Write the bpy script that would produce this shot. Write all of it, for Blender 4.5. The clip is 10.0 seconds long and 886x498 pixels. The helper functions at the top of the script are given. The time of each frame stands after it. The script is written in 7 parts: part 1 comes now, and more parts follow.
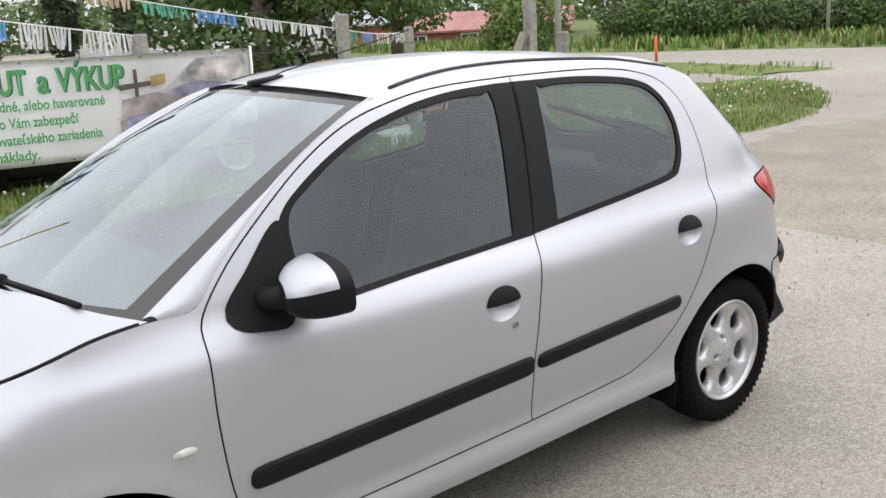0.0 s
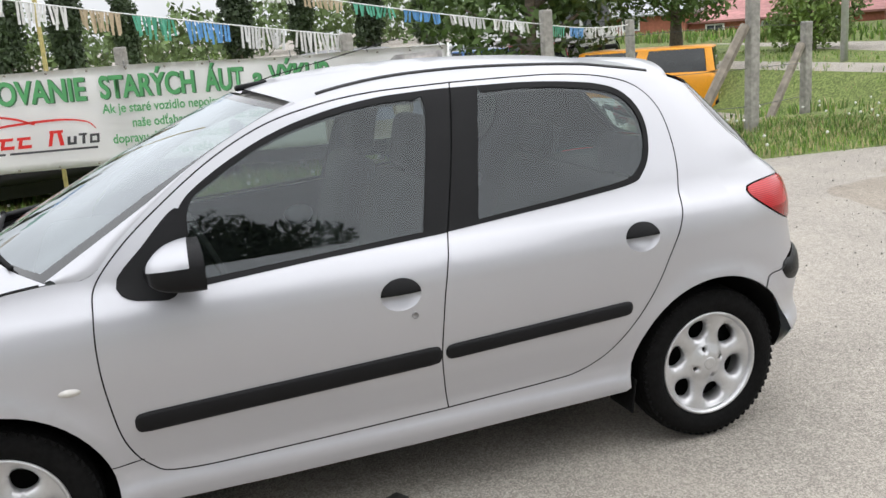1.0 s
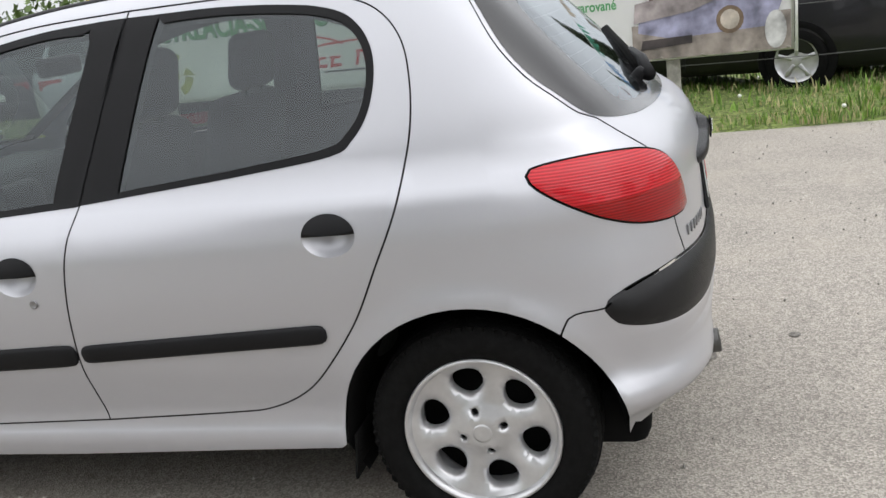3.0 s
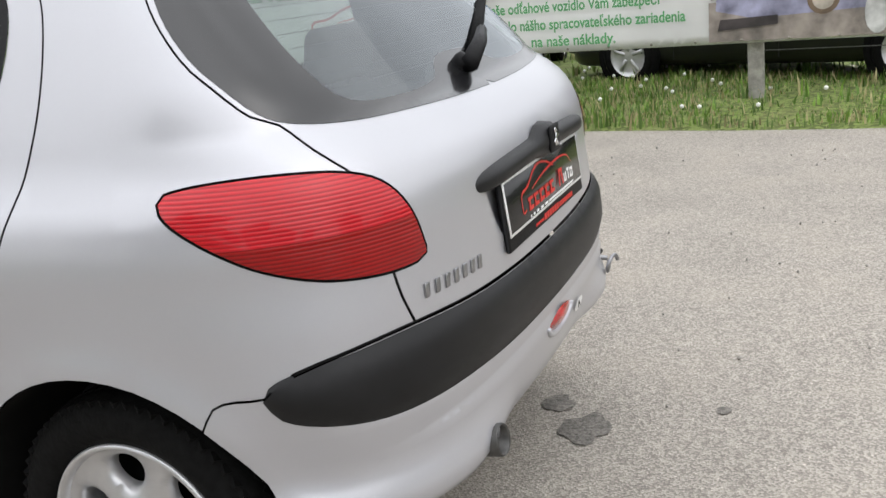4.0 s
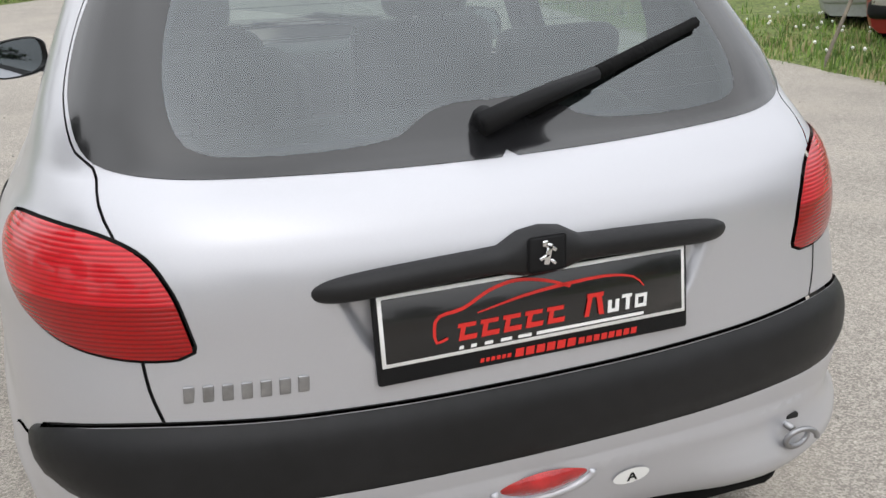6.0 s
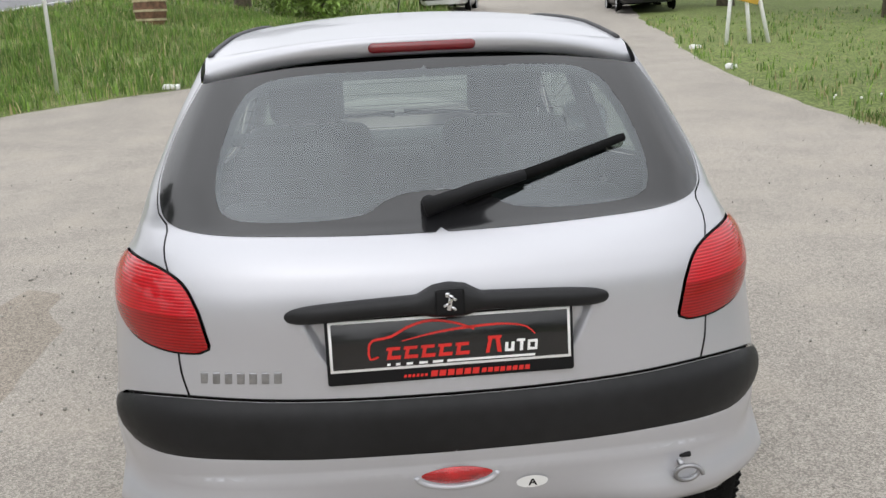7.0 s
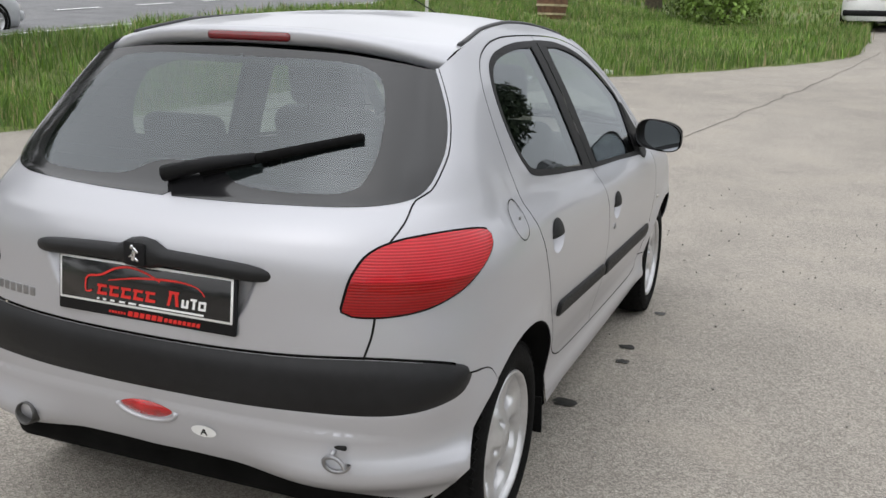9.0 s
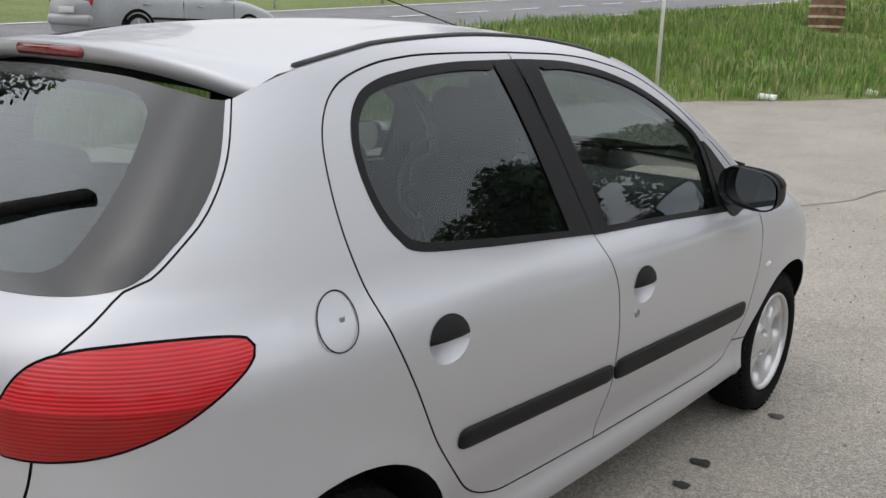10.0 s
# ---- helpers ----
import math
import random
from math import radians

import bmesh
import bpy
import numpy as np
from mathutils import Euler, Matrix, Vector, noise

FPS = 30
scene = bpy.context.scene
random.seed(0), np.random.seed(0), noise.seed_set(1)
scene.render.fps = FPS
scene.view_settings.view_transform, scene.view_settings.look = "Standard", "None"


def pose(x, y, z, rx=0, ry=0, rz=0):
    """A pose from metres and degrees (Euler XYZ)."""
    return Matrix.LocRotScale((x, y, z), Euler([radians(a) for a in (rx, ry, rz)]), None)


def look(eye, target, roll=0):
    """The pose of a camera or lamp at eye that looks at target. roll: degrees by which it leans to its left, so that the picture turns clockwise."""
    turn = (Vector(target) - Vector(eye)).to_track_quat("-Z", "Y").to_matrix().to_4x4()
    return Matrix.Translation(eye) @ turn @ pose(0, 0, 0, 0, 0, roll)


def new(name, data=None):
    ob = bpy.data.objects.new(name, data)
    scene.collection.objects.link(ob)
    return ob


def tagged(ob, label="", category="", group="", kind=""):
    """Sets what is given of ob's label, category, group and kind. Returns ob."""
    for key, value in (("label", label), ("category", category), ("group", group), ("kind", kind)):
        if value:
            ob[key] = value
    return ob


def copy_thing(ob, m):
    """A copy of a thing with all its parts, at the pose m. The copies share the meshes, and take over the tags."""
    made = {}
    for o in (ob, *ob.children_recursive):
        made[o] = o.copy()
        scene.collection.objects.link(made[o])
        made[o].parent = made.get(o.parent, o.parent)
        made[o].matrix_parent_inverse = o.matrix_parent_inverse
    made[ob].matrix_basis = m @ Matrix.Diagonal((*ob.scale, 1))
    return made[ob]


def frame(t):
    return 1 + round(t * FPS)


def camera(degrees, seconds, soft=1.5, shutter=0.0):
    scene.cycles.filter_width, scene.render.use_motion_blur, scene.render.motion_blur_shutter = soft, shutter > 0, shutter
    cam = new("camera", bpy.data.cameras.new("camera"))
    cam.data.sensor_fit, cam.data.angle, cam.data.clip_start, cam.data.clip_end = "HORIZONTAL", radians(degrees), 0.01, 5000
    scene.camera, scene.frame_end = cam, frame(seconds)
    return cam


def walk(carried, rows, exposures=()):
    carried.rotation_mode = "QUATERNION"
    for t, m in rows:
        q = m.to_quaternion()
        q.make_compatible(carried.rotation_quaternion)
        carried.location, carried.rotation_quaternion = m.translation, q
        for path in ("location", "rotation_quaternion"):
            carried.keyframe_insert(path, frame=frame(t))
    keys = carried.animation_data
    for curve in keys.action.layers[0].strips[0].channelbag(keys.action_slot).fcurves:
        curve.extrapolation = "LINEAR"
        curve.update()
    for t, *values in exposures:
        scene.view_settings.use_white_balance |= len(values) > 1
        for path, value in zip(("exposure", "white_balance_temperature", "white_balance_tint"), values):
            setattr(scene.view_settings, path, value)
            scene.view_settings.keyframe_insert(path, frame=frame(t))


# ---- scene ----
cam = camera(51.0, 10.0)
PATH = [
    (0.0, pose(-2.7626, 2.9267, 1.6155, 75.709, 3.210, -128.925)),
    (0.5, pose(-3.2936, 2.5550, 1.6383, 76.824, 5.597, -120.071)),
    (1.0, pose(-3.5418, 1.9819, 1.6021, 76.335, 4.417, -110.247)),
    (1.5, pose(-3.4568, 1.3261, 1.5775, 76.396, 5.582, -102.430)),
    (2.0, pose(-3.4892, 0.6335, 1.5529, 77.342, 7.292, -86.976)),
    (2.5, pose(-3.2921, 0.1003, 1.4718, 75.039, 6.749, -81.491)),
    (3.0, pose(-2.7917, -0.5323, 1.3487, 74.413, 7.644, -76.419)),
    (3.2, pose(-2.5456, -0.7030, 1.3121, 73.535, 7.245, -73.449)),
    (4.3, pose(-1.6539, -1.3111, 1.2032, 73.487, 4.330, -61.546)),
    (4.5, pose(-1.4799, -1.3794, 1.2062, 72.429, 2.455, -55.718)),
    (5.0, pose(-1.1498, -1.5263, 1.2169, 71.358, 1.755, -40.177)),
    (5.5, pose(-0.8136, -1.6955, 1.2572, 69.773, 2.269, -30.988)),
    (6.0, pose(-0.5785, -1.7863, 1.3197, 71.535, 2.464, -20.036)),
    (6.2, pose(-0.5327, -1.8660, 1.3238, 72.559, 2.087, -17.697)),
    (7.3, pose(0.0752, -2.6683, 1.4601, 76.913, 3.674, -0.003)),
    (7.5, pose(0.2424, -2.7456, 1.4329, 77.071, 4.268, 2.814)),
    (8.0, pose(0.6561, -2.6875, 1.4356, 77.053, 0.841, 9.180)),
    (8.5, pose(1.1134, -2.6011, 1.3869, 77.100, -0.761, 17.215)),
    (9.0, pose(1.4777, -2.3500, 1.4266, 76.500, -1.931, 21.712)),
    (9.5, pose(1.6967, -1.6812, 1.4018, 77.200, -3.478, 29.371)),
    (10.0, pose(1.9341, -1.1599, 1.4606, 76.600, -2.183, 38.688)),
]
walk(cam, PATH, [(0.0, .40), (0.5, .46), (1.0, .46), (1.5, .30), (2.5, .32), (5.0, .34), (6.0, .34), (7.5, .16), (8.0, .12), (9.0, .08), (10.0, -.02)])

# ---- light: bright overcast day ----
world = bpy.data.worlds.new("overcast_sky")
scene.world = world
world.use_nodes = True
wn = world.node_tree
sky = wn.nodes.new("ShaderNodeTexSky")
sky.sky_type, sky.sun_disc = "NISHITA", False
sky.sun_elevation, sky.sun_rotation = radians(52), radians(200)
sky.air_density, sky.dust_density = 1.0, 6.0
grey = wn.nodes.new("ShaderNodeHueSaturation")
grey.inputs["Saturation"].default_value = 0.22
cloud_map = wn.nodes.new("ShaderNodeTexCoord")
cloud_noise = wn.nodes.new("ShaderNodeTexNoise")
cloud_noise.inputs["Scale"].default_value = 2.2
cloud_noise.inputs["Detail"].default_value = 6
cloud_ramp = wn.nodes.new("ShaderNodeMapRange")
cloud_ramp.inputs["From Min"].default_value, cloud_ramp.inputs["From Max"].default_value = 0.3, 0.72
cloud_ramp.inputs["To Min"].default_value, cloud_ramp.inputs["To Max"].default_value = 0.6, 1.15
cloud_mix = wn.nodes.new("ShaderNodeMix")
cloud_mix.data_type, cloud_mix.blend_type = "RGBA", "MIX"
cloud_mix.inputs["Factor"].default_value = 0.82
cloud_grey = wn.nodes.new("ShaderNodeVectorMath")
cloud_grey.operation = "SCALE"
cloud_grey.inputs[0].default_value = (8.6, 8.82, 9.25)
wn.links.new(cloud_map.outputs["Generated"], cloud_noise.inputs["Vector"])
wn.links.new(cloud_noise.outputs["Fac"], cloud_ramp.inputs["Value"])
# an overcast sky is brighter overhead than at the horizon
up_part = wn.nodes.new("ShaderNodeSeparateXYZ")
up_ramp = wn.nodes.new("ShaderNodeMapRange")
up_ramp.inputs["From Min"].default_value, up_ramp.inputs["From Max"].default_value = 0.0, 0.9
up_ramp.inputs["To Min"].default_value, up_ramp.inputs["To Max"].default_value = 0.84, 1.58
up_times = wn.nodes.new("ShaderNodeMath")
up_times.operation = "MULTIPLY"
wn.links.new(cloud_map.outputs["Generated"], up_part.inputs["Vector"])
wn.links.new(up_part.outputs["Z"], up_ramp.inputs["Value"])
wn.links.new(up_ramp.outputs["Result"], up_times.inputs[0])
wn.links.new(cloud_ramp.outputs["Result"], up_times.inputs[1])
wn.links.new(up_times.outputs["Value"], cloud_grey.inputs["Scale"])
wn.links.new(sky.outputs["Color"], grey.inputs["Color"])
wn.links.new(grey.outputs["Color"], cloud_mix.inputs["A"])
wn.links.new(cloud_grey.outputs["Vector"], cloud_mix.inputs["B"])
wn.links.new(cloud_mix.outputs["Result"], wn.nodes["Background"].inputs["Color"])
wn.nodes["Background"].inputs["Strength"].default_value = 0.125

sun = new("sun", bpy.data.lights.new("sun", "SUN"))
sun.data.energy, sun.data.angle, sun.data.color = 0.6, radians(170), (1.0, 0.97, 0.92)
sun.matrix_world = look((-8, -6, 16), (0, 0, 0))
scene.view_settings.exposure = 0.0

# ---- materials ----
def material(name, base, rough=0.5, metal=0.0, coat=0.0, spec=0.5, scale=0.0, vary=0.0, bump=0.0, bump_scale=0.0, stain=0.0, stain_scale=1.0, per_piece=0.0):
    """A Principled material with noise at two scales in its colour, and fine relief."""
    m = bpy.data.materials.new(name)
    m.use_nodes = True
    nt = m.node_tree
    b = nt.nodes["Principled BSDF"]
    b.inputs["Base Color"].default_value = (*base, 1)
    b.inputs["Roughness"].default_value, b.inputs["Metallic"].default_value = rough, metal
    b.inputs["Coat Weight"].default_value, b.inputs["Coat Roughness"].default_value = coat, 0.04
    b.inputs["Specular IOR Level"].default_value = spec
    co = nt.nodes.new("ShaderNodeTexCoord")
    colour = None
    def times(source, lo, hi, before):
        mr = nt.nodes.new("ShaderNodeMapRange")
        mr.inputs["From Min"].default_value, mr.inputs["From Max"].default_value = 0.3, 0.7
        mr.inputs["To Min"].default_value, mr.inputs["To Max"].default_value = lo, hi
        nt.links.new(source, mr.inputs["Value"])
        vm = nt.nodes.new("ShaderNodeVectorMath")
        vm.operation = "SCALE"
        if before is None:
            vm.inputs[0].default_value = base
        else:
            nt.links.new(before, vm.inputs[0])
        nt.links.new(mr.outputs["Result"], vm.inputs["Scale"])
        return vm.outputs["Vector"]
    def noise_node(s, detail=5):
        n = nt.nodes.new("ShaderNodeTexNoise")
        n.inputs["Scale"].default_value, n.inputs["Detail"].default_value = s, detail
        nt.links.new(co.outputs["Object"], n.inputs["Vector"])
        return n.outputs["Fac"]
    if vary:
        colour = times(noise_node(scale), 1 - vary, 1 + vary, colour)
    if stain:
        colour = times(noise_node(stain_scale, 3), 1 - stain, 1 + stain * 0.6, colour)
    if per_piece:
        oi = nt.nodes.new("ShaderNodeObjectInfo")
        colour = times(oi.outputs["Random"], 1 - per_piece, 1 + per_piece, colour)
    if colour is not None:
        nt.links.new(colour, b.inputs["Base Color"])
    if bump:
        bn = nt.nodes.new("ShaderNodeBump")
        bn.inputs["Strength"].default_value, bn.inputs["Distance"].default_value = bump, 0.01
        nt.links.new(noise_node(bump_scale or scale, 6), bn.inputs["Height"])
        nt.links.new(bn.outputs["Normal"], b.inputs["Normal"])
    return m


def glass_material(name, tint, gloss_rough=0.0, dust=0.0, gloss=0.085):
    """Thin tinted pane: see-through, with a mirror-like gloss that grows at grazing angles."""
    m = bpy.data.materials.new(name)
    m.use_nodes = True
    nt = m.node_tree
    nt.nodes.remove(nt.nodes["Principled BSDF"])
    clear = nt.nodes.new("ShaderNodeBsdfTransparent")
    clear.inputs["Color"].default_value = (*tint, 1)
    shine = nt.nodes.new("ShaderNodeBsdfGlossy")
    shine.inputs["Roughness"].default_value = gloss_rough
    shine.inputs["Color"].default_value = (0.92, 0.97, 1.0, 1)
    facing = nt.nodes.new("ShaderNodeLayerWeight")
    facing.inputs["Blend"].default_value = 0.5
    steep = nt.nodes.new("ShaderNodeMath")
    steep.operation, steep.inputs[1].default_value = "POWER", 4.2
    nt.links.new(facing.outputs["Facing"], steep.inputs[0])
    fres = nt.nodes.new("ShaderNodeMapRange")
    fres.inputs["To Min"].default_value, fres.inputs["To Max"].default_value = gloss, 1.0
    nt.links.new(steep.outputs["Value"], fres.inputs["Value"])
    mix = nt.nodes.new("ShaderNodeMixShader")
    nt.links.new(fres.outputs["Result"], mix.inputs["Fac"])
    nt.links.new(clear.outputs["BSDF"], mix.inputs[1])
    nt.links.new(shine.outputs["BSDF"], mix.inputs[2])
    last = mix.outputs["Shader"]
    if dust:
        film = nt.nodes.new("ShaderNodeBsdfDiffuse")
        film.inputs["Color"].default_value = (0.55, 0.56, 0.56, 1)
        co = nt.nodes.new("ShaderNodeTexCoord")
        n = nt.nodes.new("ShaderNodeTexNoise")
        n.inputs["Scale"].default_value, n.inputs["Detail"].default_value = 3.0, 6
        nt.links.new(co.outputs["Object"], n.inputs["Vector"])
        mr = nt.nodes.new("ShaderNodeMapRange")
        mr.inputs["From Min"].default_value, mr.inputs["From Max"].default_value = 0.3, 0.7
        mr.inputs["To Min"].default_value, mr.inputs["To Max"].default_value = dust * 0.5, dust * 1.4
        nt.links.new(n.outputs["Fac"], mr.inputs["Value"])
        mix2 = nt.nodes.new("ShaderNodeMixShader")
        nt.links.new(mr.outputs["Result"], mix2.inputs["Fac"])
        nt.links.new(last, mix2.inputs[1])
        nt.links.new(film.outputs["BSDF"], mix2.inputs[2])
        last = mix2.outputs["Shader"]
    nt.links.new(last, nt.nodes["Material Output"].inputs["Surface"])
    return m


def lamp_lens(name, base, ribs):
    """Red lamp plastic: glossy, with fine moulded ribs."""
    m = material(name, base, 0.20, 0.0, 0.5, 0.25)
    nt = m.node_tree
    b = nt.nodes["Principled BSDF"]
    b.inputs["Coat Roughness"].default_value = 0.02
    co = nt.nodes.new("ShaderNodeTexCoord")
    w = nt.nodes.new("ShaderNodeTexWave")
    w.bands_direction = "Z"
    w.inputs["Scale"].default_value, w.inputs["Distortion"].default_value = ribs, 0.0
    nt.links.new(co.outputs["Object"], w.inputs["Vector"])
    bn = nt.nodes.new("ShaderNodeBump")
    bn.inputs["Strength"].default_value, bn.inputs["Distance"].default_value = 0.30, 0.003
    nt.links.new(w.outputs["Fac"], bn.inputs["Height"])
    nt.links.new(bn.outputs["Normal"], b.inputs["Normal"])
    # shade in the grooves between ribs, put into the base colour
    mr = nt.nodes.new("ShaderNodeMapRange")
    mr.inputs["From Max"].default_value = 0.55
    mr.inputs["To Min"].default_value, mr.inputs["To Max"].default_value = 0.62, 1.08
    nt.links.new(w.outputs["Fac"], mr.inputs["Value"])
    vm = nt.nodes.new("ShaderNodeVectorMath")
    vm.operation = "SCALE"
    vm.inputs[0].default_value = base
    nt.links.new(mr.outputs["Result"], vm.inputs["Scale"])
    facet = nt.nodes.new("ShaderNodeTexVoronoi")
    facet.feature = "SMOOTH_F1"
    facet.inputs["Scale"].default_value = 13.0
    nt.links.new(co.outputs["Object"], facet.inputs["Vector"])
    hue = nt.nodes.new("ShaderNodeSeparateColor")
    nt.links.new(facet.outputs["Color"], hue.inputs["Color"])
    spread_of = nt.nodes.new("ShaderNodeMapRange")
    spread_of.inputs["To Min"].default_value, spread_of.inputs["To Max"].default_value = 0.93, 1.06
    nt.links.new(hue.outputs["Red"], spread_of.inputs["Value"])
    vm2 = nt.nodes.new("ShaderNodeVectorMath")
    vm2.operation = "SCALE"
    nt.links.new(vm.outputs["Vector"], vm2.inputs[0])
    nt.links.new(spread_of.outputs["Result"], vm2.inputs["Scale"])
    nt.links.new(vm2.outputs["Vector"], b.inputs["Base Color"])
    return m


SILVER = material("silver_paint", (0.50, 0.502, 0.532), 0.38, 0.50, 0.5, scale=900.0, vary=0.035, stain=0.02, stain_scale=1.3)
TRIM = material("black_plastic", (0.008, 0.008, 0.009), 0.55, spec=0.2, scale=260, vary=0.15, bump=0.12, bump_scale=900, stain=0.2, stain_scale=6)
BUMPER_BLACK = material("bumper_plastic", (0.010, 0.010, 0.011), 0.45, spec=0.3, scale=30, vary=0.18, bump=0.15, bump_scale=700, stain=0.25, stain_scale=4)
RUBBER = material("rubber", (0.006, 0.006, 0.006), 0.8, spec=0.1, scale=60, vary=0.3, bump=0.25, bump_scale=120)
MOULDING = material("grey_rubber", (0.045, 0.045, 0.047), 0.5, spec=0.3, scale=60, vary=0.2)
GAP = material("panel_gap", (0.008, 0.008, 0.008), 0.9)
DARK = material("dark_underside", (0.006, 0.006, 0.006), 0.95, spec=0.1, scale=9, vary=0.4)
LINING = material("grey_lining", (0.028, 0.029, 0.032), 0.8, scale=40, vary=0.15)
HEADLINER = material("headliner", (0.42, 0.41, 0.39), 0.9, scale=60, vary=0.06)
SEAT = material("seat_cloth", (0.030, 0.031, 0.034), 0.92, scale=160, vary=0.25, bump=0.2, bump_scale=400)
DASH = material("dashboard_plastic", (0.022, 0.022, 0.024), 0.6, scale=200, vary=0.15, bump=0.2, bump_scale=500)
GLASS = glass_material("tinted_window", (0.50, 0.57, 0.54), 0.0, 0.0, 0.066)
SCREEN = glass_material("windscreen", (0.56, 0.64, 0.62), 0.0, 0.0, 0.30)
HATCH_GLASS = glass_material("rear_window", (0.54, 0.62, 0.59), 0.0, 0.0, 0.12)
FRIT = material("black_glass_edge", (0.012, 0.012, 0.013), 0.16, 0.0, 0.5, scale=8, vary=0.2)
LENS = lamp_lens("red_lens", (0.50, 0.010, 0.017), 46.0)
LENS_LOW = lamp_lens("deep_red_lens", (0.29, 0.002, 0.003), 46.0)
LENS_PLAIN = material("red_lens_plain", (0.42, 0.006, 0.008), 0.12, 0, 0.8, scale=25, vary=0.3, bump=0.3, bump_scale=180)
STOP_RED = material("dark_red_lens", (0.16, 0.008, 0.012), 0.12, 0, 0.6, scale=30, vary=0.15)
ALLOY = material("wheel_silver", (0.58, 0.58, 0.59), 0.32, 0.65, 0.3, scale=24, vary=0.08, stain=0.12, stain_scale=7)
STEEL = material("dull_steel", (0.32, 0.32, 0.33), 0.38, 0.9, scale=40, vary=0.2)
SOOTY = material("sooty_steel", (0.10, 0.098, 0.095), 0.45, 0.7, scale=40, vary=0.3)
CHROME = material("bright_metal", (0.75, 0.75, 0.77), 0.15, 1.0, scale=50, vary=0.05)
MIRROR_GLASS = material("mirror_glass", (0.52, 0.55, 0.57), 0.02, 1.0)
RED = material("red_print", (0.62, 0.02, 0.015), 0.4, scale=20, vary=0.08)
WHITE = material("white_print", (0.80, 0.80, 0.79), 0.45, scale=20, vary=0.05)
PLATE_BLACK = material("plate_black", (0.008, 0.008, 0.009), 0.22, 0, 0.3, scale=15, vary=0.2)
AMBER = material("clear_indicator", (0.62, 0.60, 0.57), 0.12, 0, 0.6, scale=60, vary=0.1)
ORANGE = material("orange_paint", (0.75, 0.13, 0.02), 0.5, scale=12, vary=0.12)


def ground_material(name, base, grit, patch, tone):
    """Worn road surface: grit in several greys, broad worn patches, fine relief."""
    m = bpy.data.materials.new(name)
    m.use_nodes = True
    nt = m.node_tree
    b = nt.nodes["Principled BSDF"]
    b.inputs["Roughness"].default_value, b.inputs["Specular IOR Level"].default_value = 0.9, 0.25
    co = nt.nodes.new("ShaderNodeTexCoord")
    def tex(kind, s, detail=4):
        n = nt.nodes.new(kind)
        n.inputs["Scale"].default_value = s
        if kind == "ShaderNodeTexNoise":
            n.inputs["Detail"].default_value = detail
        nt.links.new(co.outputs["Object"], n.inputs["Vector"])
        return n
    stones = tex("ShaderNodeTexVoronoi", grit)
    hue = nt.nodes.new("ShaderNodeSeparateColor")
    nt.links.new(stones.outputs["Color"], hue.inputs["Color"])
    wide, mid, tiny = tex("ShaderNodeTexNoise", 0.16, 5), tex("ShaderNodeTexNoise", 1.7, 6), tex("ShaderNodeTexNoise", grit * 1.7, 3)
    specks, clumps = tex("ShaderNodeTexVoronoi", 62.0), tex("ShaderNodeTexNoise", 30.0, 4)
    col = None
    for source, lo, hi in ((clumps.outputs["Fac"], 0.90, 1.10), (hue.outputs["Red"], 1 - patch, 1 + patch * .8), (wide.outputs["Fac"], 0.82, 1.13), (mid.outputs["Fac"], 0.88, 1.09), (tiny.outputs["Fac"], 0.84, 1.15)):
        mr = nt.nodes.new("ShaderNodeMapRange")
        mr.inputs["From Min"].default_value, mr.inputs["From Max"].default_value = (0.0, 1.0) if source is hue.outputs["Red"] else (0.28, 0.72)
        mr.inputs["To Min"].default_value, mr.inputs["To Max"].default_value = lo, hi
        nt.links.new(source, mr.inputs["Value"])
        vm = nt.nodes.new("ShaderNodeVectorMath")
        vm.operation = "SCALE"
        if col is None:
            vm.inputs[0].default_value = base
        else:
            nt.links.new(col, vm.inputs[0])
        nt.links.new(mr.outputs["Result"], vm.inputs["Scale"])
        col = vm.outputs["Vector"]
    pale = nt.nodes.new("ShaderNodeMapRange")
    pale.inputs["From Min"].default_value, pale.inputs["From Max"].default_value = 0.12, 0.24
    pale.inputs["To Min"].default_value, pale.inputs["To Max"].default_value = 1.42, 1.0
    nt.links.new(specks.outputs["Distance"], pale.inputs["Value"])
    vm = nt.nodes.new("ShaderNodeVectorMath")
    vm.operation = "SCALE"
    nt.links.new(col, vm.inputs[0])
    nt.links.new(pale.outputs["Result"], vm.inputs["Scale"])
    col = vm.outputs["Vector"]
    tint = nt.nodes.new("ShaderNodeMix")
    tint.data_type = "RGBA"
    tint.inputs["B"].default_value = (*tone, 1)
    mr = nt.nodes.new("ShaderNodeMapRange")
    mr.inputs["From Min"].default_value, mr.inputs["From Max"].default_value, mr.inputs["To Max"].default_value = 0.5, 0.75, 0.45
    nt.links.new(mid.outputs["Fac"], mr.inputs["Value"])
    nt.links.new(mr.outputs["Result"], tint.inputs["Factor"])
    nt.links.new(col, tint.inputs["A"])
    nt.links.new(tint.outputs["Result"], b.inputs["Base Color"])
    bn = nt.nodes.new("ShaderNodeBump")
    bn.inputs["Strength"].default_value, bn.inputs["Distance"].default_value = 0.45, 0.006
    nt.links.new(stones.outputs["Distance"], bn.inputs["Height"])
    nt.links.new(bn.outputs["Normal"], b.inputs["Normal"])
    return m


